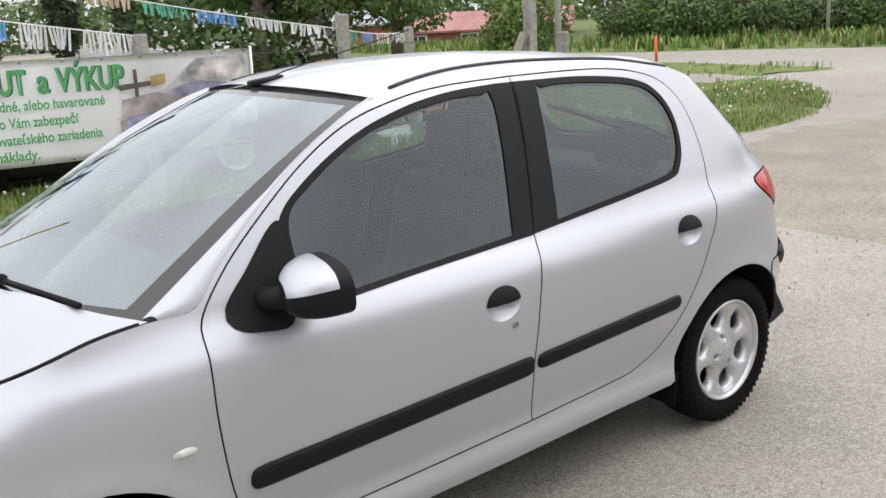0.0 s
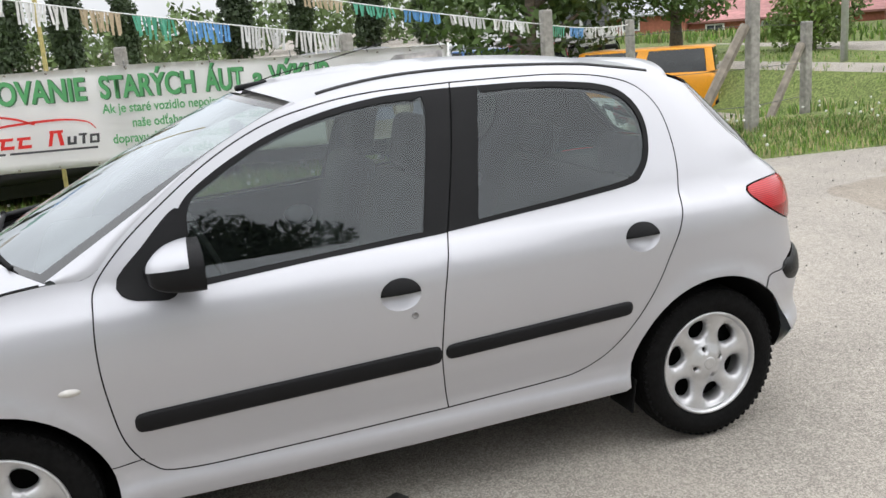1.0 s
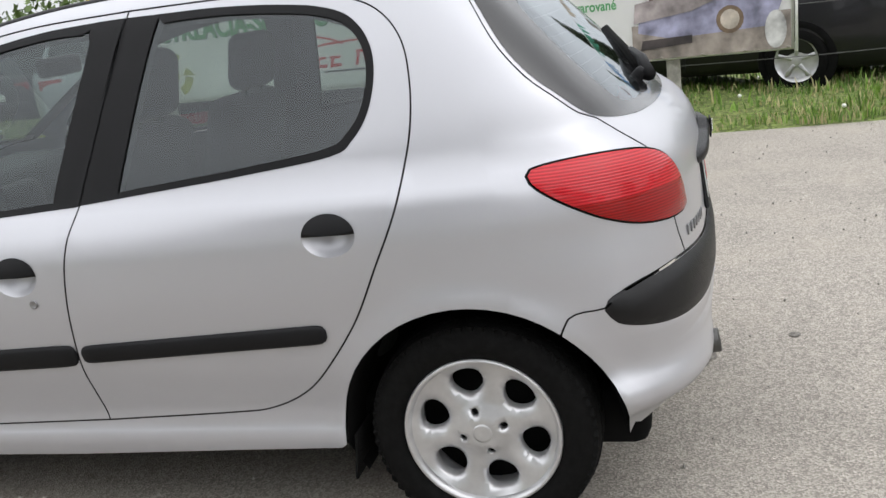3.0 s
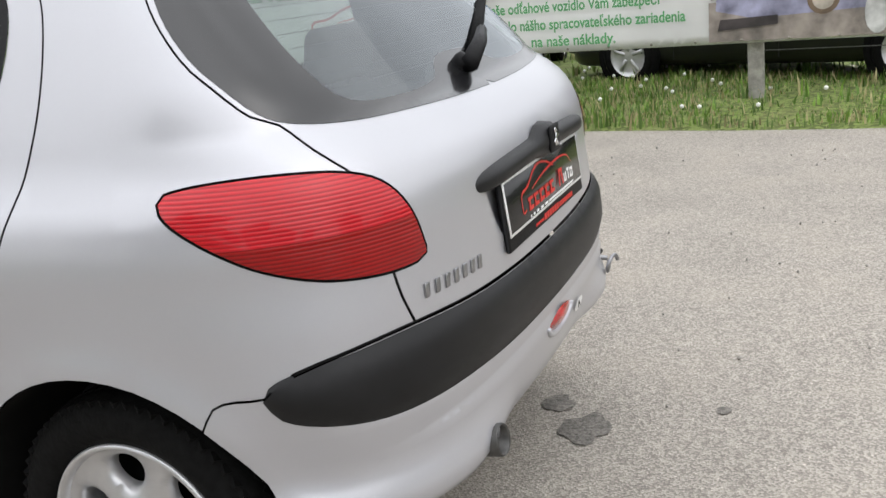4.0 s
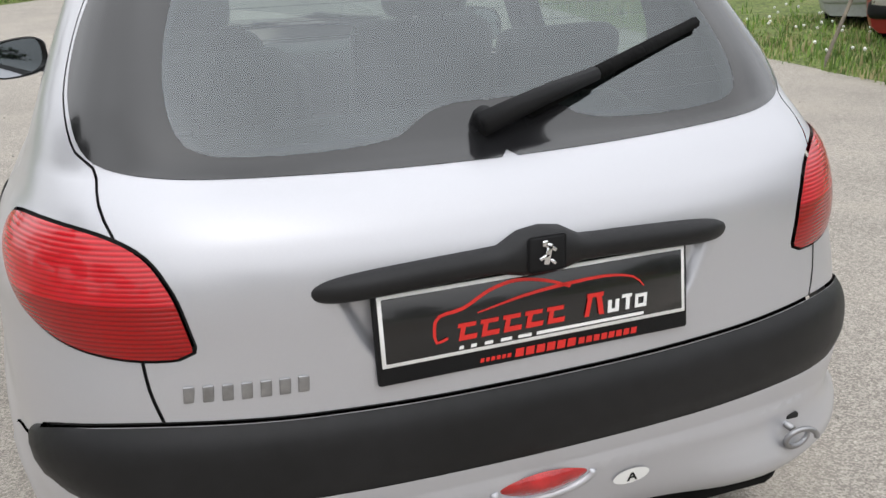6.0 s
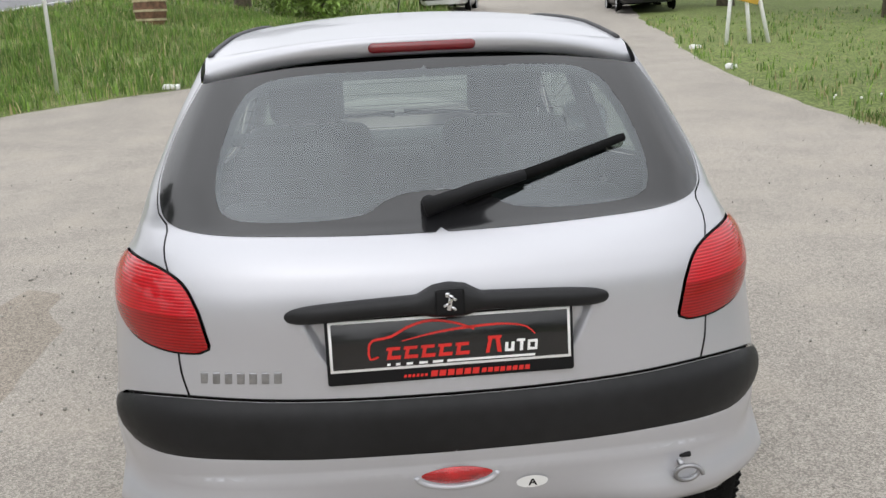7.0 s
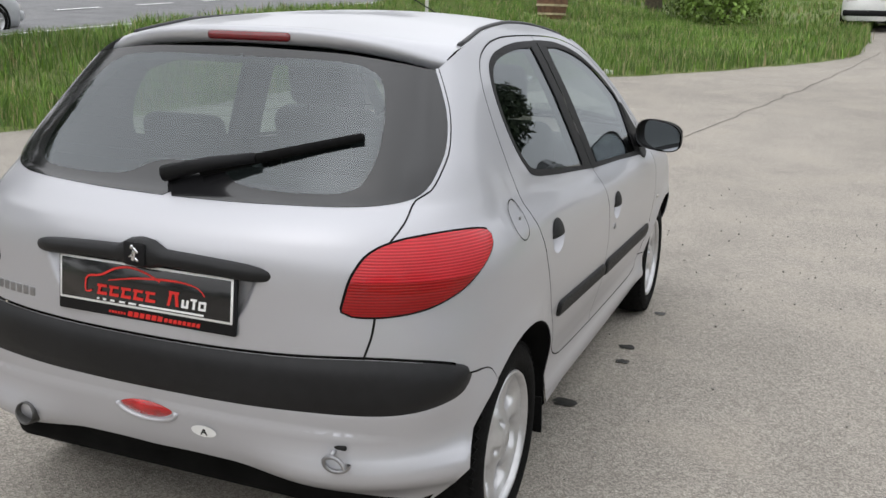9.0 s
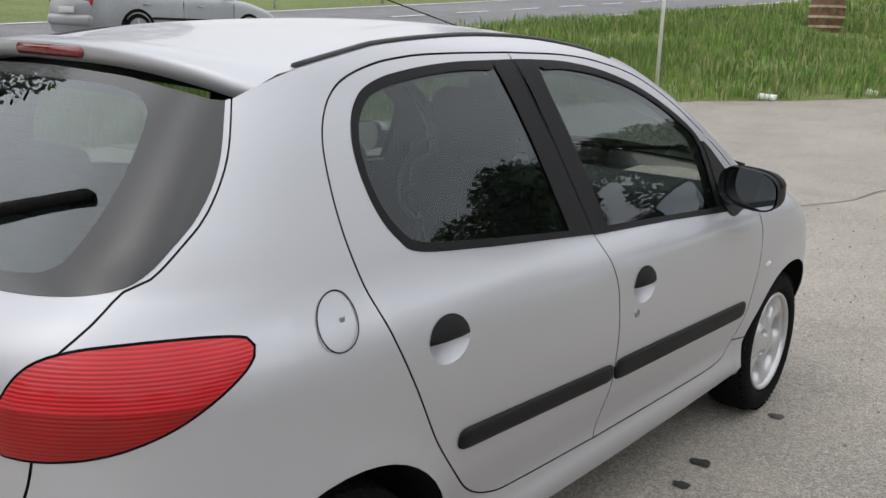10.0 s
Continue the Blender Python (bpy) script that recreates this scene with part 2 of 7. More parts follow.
ASPHALT = ground_material("worn_asphalt", (0.355, 0.325, 0.286), 175.0, 0.28, (0.355, 0.316, 0.265))
GRAVEL = ground_material("gritty_asphalt", (0.300, 0.264, 0.220), 150.0, 0.32, (0.335, 0.292, 0.240))
FAR_ROAD = ground_material("far_asphalt", (0.20, 0.20, 0.205), 60.0, 0.2, (0.23, 0.23, 0.225))
SOIL = ground_material("grassy_soil", (0.14, 0.18, 0.052), 30.0, 0.4, (0.18, 0.17, 0.08))

# ---- building helpers ----
from mathutils.geometry import delaunay_2d_cdt


def mesh_object(name, bm, mat, smooth=True):
    me = bpy.data.meshes.new(name)
    bm.to_mesh(me)
    bm.free()
    for m in (mat if isinstance(mat, (list, tuple)) else [mat]):
        me.materials.append(m)
    if smooth:
        me.polygons.foreach_set("use_smooth", [True] * len(me.polygons))
    return new(name, me)


def part(name, bm, mat, parent, label="", smooth=True):
    """One mesh object under a thing or a part."""
    ob = mesh_object(name, bm, mat, smooth)
    ob.parent = parent
    if label:
        tagged(ob, label)
    return ob


def thing(name, label, category, at=None, group="", kind=""):
    """The Empty at the base of a thing, under which its parts hang."""
    ob = new(name)
    ob.empty_display_size = 0.2
    if at is not None:
        ob.matrix_world = at
    return tagged(ob, label, category, group, kind)


def box(bm, size, at=(0, 0, 0), turn=None, bevel=0.0, segs=2):
    """Adds a (rounded) box to bm."""
    m = Matrix.Translation(at) @ (turn or Matrix()) @ Matrix.Diagonal((*size, 1))
    made = bmesh.ops.create_cube(bm, size=1, matrix=m)["verts"]
    if bevel:
        edges = list({e for v in made for e in v.link_edges})
        bmesh.ops.bevel(bm, geom=edges, offset=bevel, segments=segs, profile=0.5, affect="EDGES")
    return bm


def tube(bm, points, radius, sides=10, cap=True, taper=None):
    """Adds a round bar along the points."""
    pts = [Vector(p) for p in points]
    rings = []
    for i, p in enumerate(pts):
        d = (pts[min(i + 1, len(pts) - 1)] - pts[max(i - 1, 0)]).normalized()
        a = d.orthogonal().normalized()
        if rings:
            a = (last - d * last.dot(d)).normalized()
        last = a
        b = d.cross(a)
        r = radius if taper is None else radius + (taper - radius) * i / (len(pts) - 1)
        rings.append([bm.verts.new(p + r * (math.cos(t) * a + math.sin(t) * b)) for t in (2 * math.pi * k / sides for k in range(sides))])
    for r0, r1 in zip(rings, rings[1:]):
        for k in range(sides):
            bm.faces.new((r0[k], r0[(k + 1) % sides], r1[(k + 1) % sides], r1[k]))
    if cap:
        bm.faces.new(rings[0][::-1])
        bm.faces.new(rings[-1])
    return bm


def lathe(bm, profile, sides=32, axis="X", at=(0, 0, 0), closed=False):
    """Turns a profile of (along, radius) pairs round an axis."""
    rings = []
    for a, r in profile:
        ring = []
        for k in range(sides):
            t = 2 * math.pi * k / sides
            c, s = r * math.cos(t), r * math.sin(t)
            p = {"X": (a, c, s), "Y": (c, a, s), "Z": (c, s, a)}[axis]
            ring.append(bm.verts.new(Vector(p) + Vector(at)))
        rings.append(ring)
    pairs = list(zip(rings, rings[1:])) + ([(rings[-1], rings[0])] if closed else [])
    for r0, r1 in pairs:
        for k in range(sides):
            bm.faces.new((r0[k], r0[(k + 1) % sides], r1[(k + 1) % sides], r1[k]))
    return bm


def grid_faces(bm, rows):
    """Faces over rows of vertices."""
    for r0, r1 in zip(rows, rows[1:]):
        for k in range(len(r0) - 1):
            bm.faces.new((r0[k], r0[k + 1], r1[k + 1], r1[k]))


def curve(ctrl, step=0.02, closed=False):
    """Catmull-Rom curve through the control points, sampled about every step."""
    c = [Vector(p) for p in ctrl]
    n = len(c)
    out = []
    for i in range(n if closed else n - 1):
        p1, p2 = c[i], c[(i + 1) % n]
        p0 = c[i - 1] if closed or i else p1 * 2 - p2
        p3 = c[(i + 2) % n] if closed or i + 2 < n else p2 * 2 - p1
        k = max(1, round((p2 - p1).length / step))
        for j in range(k):
            t = j / k
            out.append(0.5 * (2 * p1 + (p2 - p0) * t + (2 * p0 - 5 * p1 + 4 * p2 - p3) * t * t + (3 * p1 - p0 - 3 * p2 + p3) * t**3))
    if not closed:
        out.append(c[-1])
    return out


def inside(p, poly):
    x, y = p
    hit = False
    j = len(poly) - 1
    for i in range(len(poly)):
        xi, yi = poly[i]
        xj, yj = poly[j]
        if (yi > y) != (yj > y) and x < (xj - xi) * (y - yi) / (yj - yi) + xi:
            hit = not hit
        j = i
    return hit


def border(p, poly, closed=True):
    """Distance from p to a polygon's edge."""
    best = 9.0
    px, py = p
    for i in range(len(poly) if closed else len(poly) - 1):
        ax, ay = poly[i]
        bx, by = poly[(i + 1) % len(poly)]
        dx, dy = bx - ax, by - ay
        q = dx * dx + dy * dy
        t = 0 if q == 0 else max(0.0, min(1.0, ((px - ax) * dx + (py - ay) * dy) / q))
        best = min(best, math.hypot(px - ax - t * dx, py - ay - t * dy))
    return best


def ribbon(line, width, closed=False):
    """Closed outline of a band of that width along a line."""
    n = len(line)
    left, right = [], []
    for i in range(n):
        a = line[i - 1] if closed or i else line[i]
        b = line[(i + 1) % n] if closed or i < n - 1 else line[i]
        d = (b - a).normalized()
        o = Vector((-d.y, d.x)) * width / 2
        left.append(line[i] + o)
        right.append(line[i] - o)
    return left, right


def word(text, size, mat, parent, m, depth=0.0, squeeze=1.0, name="lettering", bold=0.0):
    """Lettering as a mesh, in the built-in font, in the plane of m (x along the line, y up)."""
    cu = bpy.data.curves.new(name, "FONT")
    cu.body, cu.size, cu.extrude, cu.align_x, cu.offset = text, size, depth, "LEFT", bold
    tmp = bpy.data.objects.new(name, cu)
    me = bpy.data.meshes.new_from_object(tmp)
    bpy.data.objects.remove(tmp)
    bpy.data.curves.remove(cu)
    me.transform(m @ Matrix.Diagonal((squeeze, 1, 1, 1)))
    me.materials.append(mat)
    ob = new(name, me)
    ob.parent = parent
    return ob


def interp(tab, v):
    """Smooth (monotone cubic) interpolation in a table of (key, value) pairs."""
    if v <= tab[0][0]:
        return tab[0][1]
    if v >= tab[-1][0]:
        return tab[-1][1]
    k = 0
    while tab[k + 1][0] < v:
        k += 1
    def slope(j):
        if j <= 0 or j >= len(tab) - 1:
            return None
        h0, h1 = tab[j][0] - tab[j - 1][0], tab[j + 1][0] - tab[j][0]
        d0, d1 = (tab[j][1] - tab[j - 1][1]) / h0, (tab[j + 1][1] - tab[j][1]) / h1
        if d0 * d1 <= 0:
            return 0.0
        return 3 * (h0 + h1) / ((2 * h1 + h0) / d0 + (h1 + 2 * h0) / d1)
    (a, fa), (b, fb) = tab[k], tab[k + 1]
    h = b - a
    d = (fb - fa) / h
    m0, m1 = slope(k), slope(k + 1)
    m0 = d if m0 is None else m0
    m1 = d if m1 is None else m1
    t = (v - a) / h
    return (2 * t**3 - 3 * t**2 + 1) * fa + (t**3 - 2 * t**2 + t) * h * m0 + (3 * t**2 - 2 * t**3) * fb + (t**3 - t**2) * h * m1

# half width against height over the belt line
WIDTH = [(.15, .70), (.20, .745), (.24, .772), (.29, .783), (.335, .772), (.36, .771), (.42, .783), (.50, .803), (.58, .813), (.70, .822), (.79, .820),
         (.86, .805), (.91, .774), (.935, .755), (1.0, .728), (1.1, .686), (1.2, .642), (1.3, .592), (1.37, .553), (1.41, .520), (1.45, .46)]
LIFT = [(-.6, .04), (-.2, .025), (.3, .02), (1.0, 0.0), (2.0, -.01), (2.6, -.04), (3.2, -.10)]
TAIL = [(.15, -.40), (.22, -.46), (.27, -.480), (.33, -.523), (.365, -.544), (.39, -.555), (.42, -.563), (.46, -.571), (.50, -.578), (.528, -.582), (.542, -.577), (.56, -.575), (.60, -.575), (.67, -.572), (.72, -.572), (.80, -.572), (.87, -.566),
        (.92, -.548), (.96, -.515), (.99, -.470), (1.01, -.435), (1.05, -.392), (1.15, -.298), (1.25, -.205), (1.35, -.110), (1.40, -.06), (1.46, 0.0)]
ROUND = [(.2, 5.2), (.45, 5.2), (.68, 4.6), (.8, 4.2), (.88, 4.2), (1.0, 5.0), (1.1, 6.0), (1.5, 6.0)]
BOW = [(.2, .30), (.9, .30), (1.05, .22), (1.5, .2)]
NOSE = [(.15, 3.0), (.3, 3.12), (.45, 3.17), (.6, 3.14), (.7, 3.06), (.8, 2.95), (.9, 2.72), (1.0, 2.45)]
YC, YF, RAD = 0.35, 2.35, 0.8



def half_width(y, z):
    w = interp(WIDTH, z - interp(LIFT, y) * min(1.0, max(0.0, (z - .58) / .3)))
    for c in (0.0, 2.442):      # flared lips round the wheel arches
        r = math.hypot(y - c, z - .285)
        if z > .25:
            w += .016 * math.exp(-((r - .345) / .045) ** 2)
    if y < -.1:      # the bumper swells towards its lower edge
        w += (.032 * math.exp(-((z - .36) / .075) ** 2) + .012 * math.exp(-((z - .57) / .09) ** 2)) * min(1.0, (-.1 - y) / .25)
    return w



def reach(x, y, z):
    """Below 1 inside the body in plan at height z, above 1 outside."""
    u = abs(x) / half_width(y, z)
    if y < YC:
        n, c = interp(ROUND, z), interp(BOW, z)
        t = (YC - y) / (YC - interp(TAIL, z))
    elif y > YF:
        n, c = 3.2, .25
        t = (y - YF) / (interp(NOSE, z) - YF)
    else:
        return u
    return t**n + (1 - c) * u**n + c * u * u



def skin(s, z):
    """The body's outer surface (right-hand half): s runs along the flank, from the nose over the doors round to the middle of the tail."""
    a, b = YC - YF, 0.0
    if a <= s <= b:
        y = YC - s
        return half_width(y, z), y, z
    th, yo, sg = (s / RAD, YC, -1) if s > 0 else ((a - s) / RAD, YF, 1)
    cx, cy = math.cos(th), sg * math.sin(th)
    lo, hi = .2, 1.4
    for _ in range(26):
        m = (lo + hi) / 2
        if reach(m * cx, yo + m * cy, z) < 1:
            lo = m
        else:
            hi = m
    return lo * cx, yo + lo * cy, z



def place(x, y):
    """s of a place in plan."""
    if y < YC:
        return RAD * math.atan2(YC - y, abs(x))
    if y > YF:
        return YC - YF - RAD * math.atan2(y - YF, abs(x))
    return YC - y

# ---- the silver hatchback ----
SMAX = RAD * math.pi / 2
SMIN = YC - YF - SMAX


def flank_x(y, z):
    """Half width of the body at a place along it."""
    lo, hi = 0.2, 1.0
    for _ in range(24):
        m = (lo + hi) / 2
        lo, hi = (m, hi) if reach(m, y, z) < 1 else (lo, m)
    return lo


def arch(y0, z0, r, a0, a1, n=26):
    out = []
    for k in range(n + 1):
        a = radians(a0 + (a1 - a0) * k / n)
        y, z = y0 + r * math.cos(a), z0 + r * math.sin(a)
        out.append(Vector((place(flank_x(y, z), y), z)))
    return out


# outlines on the skin, as (way round the body, height)
TOP_LINE = curve([(SMAX, 1.352), (1.17, 1.352), (.82, 1.346), (.70, 1.338), (.60, 1.326), (.52, 1.315), (.46, 1.335), (.40, 1.355), (.33, 1.372), (.2, 1.392), (0, 1.416), (-.2, 1.432), (-.45, 1.442),
                  (-.7, 1.438), (-.9, 1.418), (-1.05, 1.388), (-1.17, 1.352), (-1.36, 1.262), (-1.55, 1.134), (-1.66, 1.046), (-1.745, .968), (-1.86, .962), (-2.0, .948), (-2.2, .905), (-2.45, .86), (-2.8, .80), (SMIN, .74)], .025)
SILL = [Vector((-1.76, .243)), Vector((-1.3, .236)), Vector((-.8, .238)), Vector((-.3, .250)), Vector((-.02, .262))]
TAIL_EDGE = curve([(.635, .285), (.66, .268), (.74, .288), (.87, .334), (1.0, .350), (1.15, .357), (SMAX, .354)], .025)
DOMAIN = ([Vector((SMIN, .26)), Vector((-2.7, .24)), Vector((-2.48, .25))] + arch(2.442, .30, .335, 192, -8)[::1] + SILL
          + arch(0.0, .287, .352, -2, 188) + TAIL_EDGE + TOP_LINE[:-1])
B_GAP = curve([(-.515, 1.405), (-.575, 1.17), (-.64, .945), (-.672, .834), (-.695, .715), (-.712, .548), (-.706, .445), (-.693, .343)])
DOOR_F_EDGE = curve([(-.693, .343), (-1.2, .333), (-1.56, .334), (-1.66, .372), (-1.72, .47), (-1.748, .62), (-1.757, .75), (-1.75, .865), (-1.735, .94), (-1.66, 1.026), (-1.55, 1.116), (-1.36, 1.244),
                     (-1.17, 1.333), (-.98, 1.378), (-.79, 1.399), (-.515, 1.405)])
DOOR_R_EDGE = curve([(-.515, 1.405), (-.25, 1.402), (-.08, 1.394), (.125, 1.366), (.235, 1.328), (.29, 1.262), (.298, 1.17), (.275, 1.04), (.215, .88), (.155, .755), (.08, .61), (-.02, .482), (-.10, .412),
                     (-.2, .370), (-.32, .358), (-.693, .343)])
DOOR_F = DOOR_F_EDGE + B_GAP[1:-1]
DOOR_R = DOOR_R_EDGE + B_GAP[-2:0:-1]
FRAME_F = curve([(-1.50, .895), (-1.487, 1.0), (-1.468, 1.121), (-1.36, 1.207), (-1.17, 1.298), (-.98, 1.352), (-.79, 1.380), (-.60, 1.388)]) + [Vector((-.508, 1.388)), Vector((-.570, 1.17)), Vector((-.633, .942)), Vector((-.65, .938)), Vector((-1.1, .918))]
FRAME_R = [Vector((-.525, 1.388))] + curve([(-.42, 1.386), (-.25, 1.382), (-.08, 1.368), (.09, 1.340), (.165, 1.305), (.203, 1.25), (.205, 1.18), (.175, 1.095), (.125, 1.035), (.06, 1.004), (-.2, .976)]) + [Vector((-.646, .940)), Vector((-.583, 1.17))]
GLASS_F = curve([(-1.452, .915), (-1.442, 1.112), (-1.35, 1.190), (-1.17, 1.279), (-.98, 1.332), (-.79, 1.359), (-.66, 1.360), (-.625, 1.335), (-.722, .952)])
GLASS_R = curve([(-.528, .965), (-.432, 1.345), (-.405, 1.362), (-.25, 1.362), (-.08, 1.347), (.08, 1.320), (.147, 1.288), (.180, 1.24), (.183, 1.178), (.157, 1.105), (.112, 1.053), (.05, 1.023), (-.2, .994)])
SAIL = curve([(-1.468, 1.122), (-1.50, .900), (-1.60, .884), (-1.665, .905), (-1.672, .95), (-1.60, 1.02)], closed=True)
LAMP = curve([(.486, .906), (.484, .922), (.496, .936), (.555, .946), (.64, .948), (.72, .938), (.775, .912), (.808, .862), (.824, .80), (.826, .775), (.808, .765), (.75, .764), (.67, .778), (.60, .808), (.545, .846), (.508, .878), (.492, .896)], .014, closed=True)
BUMPER_TOP = curve([(.49, .55), (.51, .592), (.54, .603), (.575, .605), (.60, .632), (.67, .655), (.78, .668), (.95, .660), (1.1, .655), (SMAX, .654)])
BUMPER = BUMPER_TOP + [Vector((SMAX + .1, .654)), Vector((SMAX + .1, .1)), Vector((.45, .1)), Vector((.45, .55))]
STRIP_TOP = curve([(.573, .60), (.582, .622), (.61, .638), (.67, .652), (.78, .664), (.95, .656), (1.1, .651), (SMAX + .06, .650)])
STRIP_LOW = curve([(SMAX + .06, .522), (1.04, .524), (.88, .529), (.72, .532), (.64, .545), (.592, .566), (.573, .60)])
STRIP = STRIP_TOP + STRIP_LOW[:-1]
PANE = curve([(SMAX + .05, 1.40), (.515, 1.40)], .1) + curve([(.515, 1.315), (.53, 1.21), (.562, 1.135), (.60, 1.085), (.64, 1.040), (.685, 1.017), (.78, 1.003), (.95, .996), (1.1, .992), (SMAX + .05, .990)])
CLEAR = curve([(SMAX + .05, 1.328), (.83, 1.326), (.70, 1.305), (.685, 1.25), (.72, 1.14), (.765, 1.06), (.80, 1.034), (.85, 1.024), (.97, 1.020), (1.08, 1.028), (1.13, 1.052), (1.19, 1.066), (SMAX + .05, 1.068)])
HATCH_GAP = curve([(.50, 1.33), (.515, 1.22), (.55, 1.135), (.588, 1.085), (.63, 1.037), (.667, 1.018), (.70, .975), (.733, .938)])
HATCH_GAP_LOW = curve([(.766, .765), (.772, .72), (.786, .668)])
HATCH = [Vector((.52, 1.34)), *HATCH_GAP[3:], Vector((.76, .90)), Vector((.79, .80)), *HATCH_GAP_LOW, Vector((SMAX + .1, .640)), Vector((SMAX + .1, 1.36))]
SEAM_LINE = BUMPER_TOP[:8]
WING_SEAM = [Vector((-1.83, .388)), Vector((-1.75, .392)), Vector((-1.675, .395))]
RECESS = curve([(.982, .848), (.996, .80), (1.018, .748), (1.05, .710), (1.10, .694), (SMAX + .05, .690)], .02) + [Vector((SMAX + .05, .848))]
BUMPER_CREASE = curve([(.68, .466), (.80, .482), (.9, .488), (1.03, .489), (SMAX, .490)])


def bands(lines):
    out = []
    for line, width, closed in lines:
        a, b = ribbon(line, width, closed)
        out.append((a, b))
    return out


GAP_LINES = [(B_GAP, .0046), (DOOR_F_EDGE, .0046), (DOOR_R_EDGE, .0046), (HATCH_GAP, .0038), (HATCH_GAP_LOW, .0044), (SEAM_LINE, .0034), (WING_SEAM, .0036), (BUMPER_TOP[9:], .006), (LAMP + LAMP[:1], .0052)]


HANDLES = ((-.838, .777, .068, .052), (.050, .830, .066, .051))
HANDLE_RINGS = [[Vector((s0 + ra * math.cos(t), z0 + rb * math.sin(t))) for t in (2 * math.pi * k / 32 for k in range(32))] for s0, z0, ra, rb in HANDLES]


def region_of(p):
    """Which panel of the body a place on the skin belongs to, and how it is raised."""
    q = (p[0], p[1])
    if -1.6 < q[0] < .35:
        if inside(q, GLASS_F):
            return "glass_front", -.004
        if inside(q, GLASS_R):
            return "glass_rear", -.004
    for ring in HANDLE_RINGS:
        if inside(q, ring):
            return "cup", 0.0
    for line, width in GAP_LINES:
        if border(q, line, False) < width / 2:
            return "gap", -.007
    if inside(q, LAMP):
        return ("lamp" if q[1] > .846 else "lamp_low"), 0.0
    if q[0] > .45:
        if inside(q, STRIP):
            return "strip", 0.0
        if inside(q, BUMPER):
            return "bumper", .003 - .004 * math.exp(-(border(q, BUMPER_CREASE, False) / .006) ** 2)
        if inside(q, PANE):
            return ("clear" if inside(q, CLEAR) else "frit"), .001
        if inside(q, HATCH):
            return "hatch", 0.0
    if inside(q, FRAME_F):
        return "frame_front", .001
    if inside(q, FRAME_R):
        return "frame_rear", .001
    if inside(q, SAIL):
        return "sail", .004
    if inside(q, DOOR_F):
        return "door_front", 0.0
    if inside(q, DOOR_R):
        return "door_rear", 0.0
    if q[0] < -1.68 and q[1] > .39:
        return "wing", 0.0
    return "side", 0.0


def skin_normal(s, z):
    e = .004
    a, b = Vector(skin(s + e, z)), Vector(skin(s - e, z))
    c, d = Vector(skin(s, z + e)), Vector(skin(s, z - e))
    n = (a - b).cross(c - d)
    if n.length < 1e-9:
        return Vector((0, -1, 0))
    n.normalize()
    x = skin(s, z)
    out = Vector((x[0], x[1] - 1.0, 0))
    return n if n.dot(out) > 0 else -n


def build_skin():
    """Cuts the skin along all panel outlines and sorts the pieces by panel."""
    pts, edges = [], []

    def chain(line, closed):
        first = len(pts)
        for p in line:
            s, z = p[0], p[1]
            pts.append(Vector((min(max(s, SMIN), SMAX), z)))
        n = len(line)
        for k in range(n if closed else n - 1):
            edges.append((first + k, first + (k + 1) % n))

    chain(DOMAIN, True)
    for loop in (GLASS_F, GLASS_R, FRAME_F, FRAME_R, SAIL, LAMP):
        chain(loop, True)
    for ring in HANDLE_RINGS:
        chain(ring, True)
    pts_low = [Vector((.53 + k * .02, .846)) for k in range(15)]
    chain(pts_low, False)
    recess_rings = []
    for wide in (.012, .024, .036):
        recess_rings.append(max(ribbon(RECESS[:-1], wide), key=lambda line: line[-1][1]))
    for line in (STRIP_TOP, STRIP_LOW, PANE[3:], CLEAR, BUMPER_TOP, RECESS[:-1], *recess_rings, BUMPER_CREASE, [p + Vector((0, .007)) for p in BUMPER_CREASE], [p - Vector((0, .009)) for p in BUMPER_CREASE]):
        keep = [p for p in line if p[0] <= SMAX + .001]
        chain(keep, False)
    for line, width in GAP_LINES:
        for side_line in ribbon(line, width):
            chain(side_line, False)
    fence = [Vector(p) for p in DOMAIN]
    step = .024
    row = 0
    z = .25
    while z < 1.45:
        s = SMIN + (step / 2 if row % 2 else 0)
        while s < SMAX:
            fine = s > .42 or z > 1.30 or z < .40
            if (fine or row % 2 == 0) and inside((s, z), fence) and border((s, z), fence) > .008:
                pts.append(Vector((s, z)))
            s += step if s > .40 else step * 1.5
        z += step * .87
        row += 1
    for k in range(60):      # the middle of the tail
        z = .36 + k * .0168
        pts.append(Vector((SMAX, min(z, 1.35))))
    v2, _, faces, _, _, _ = delaunay_2d_cdt(pts, edges, [], 0, 1e-4)
    sorted_faces = {}
    for f in faces:
        c = (v2[f[0]] + v2[f[1]] + v2[f[2]]) / 3
        if not inside(c, fence):
            continue
        name, _ = region_of(c)
        sorted_faces.setdefault(name, []).append(f)
    return v2, sorted_faces


V2, PANELS = build_skin()
POINT, NORMAL = {}, {}


def skin_at(k):
    if k not in POINT:
        s, z = V2[k]
        POINT[k] = Vector(skin(s, z))
        NORMAL[k] = skin_normal(s, z)
    return POINT[k], NORMAL[k]


def lifted_normal(region, p, n):
    """Normal of a raised panel: the skin's normal leaned by the slope of the lift."""
    e, s, z = .003, p[0], p[1]
    ds = (lift_of(region, (min(s + e, SMAX), z)) - lift_of(region, (s - e, z))) / (2 * e)
    dz = (lift_of(region, (s, z + e)) - lift_of(region, (s, z - e))) / (2 * e)
    up = (Vector((0, 0, 1)) - n * n.z).normalized()
    along = n.cross(Vector((0, 0, 1))).normalized()
    return (n - along * max(-1.2, min(1.2, ds)) - up * max(-1.2, min(1.2, dz))).normalized()


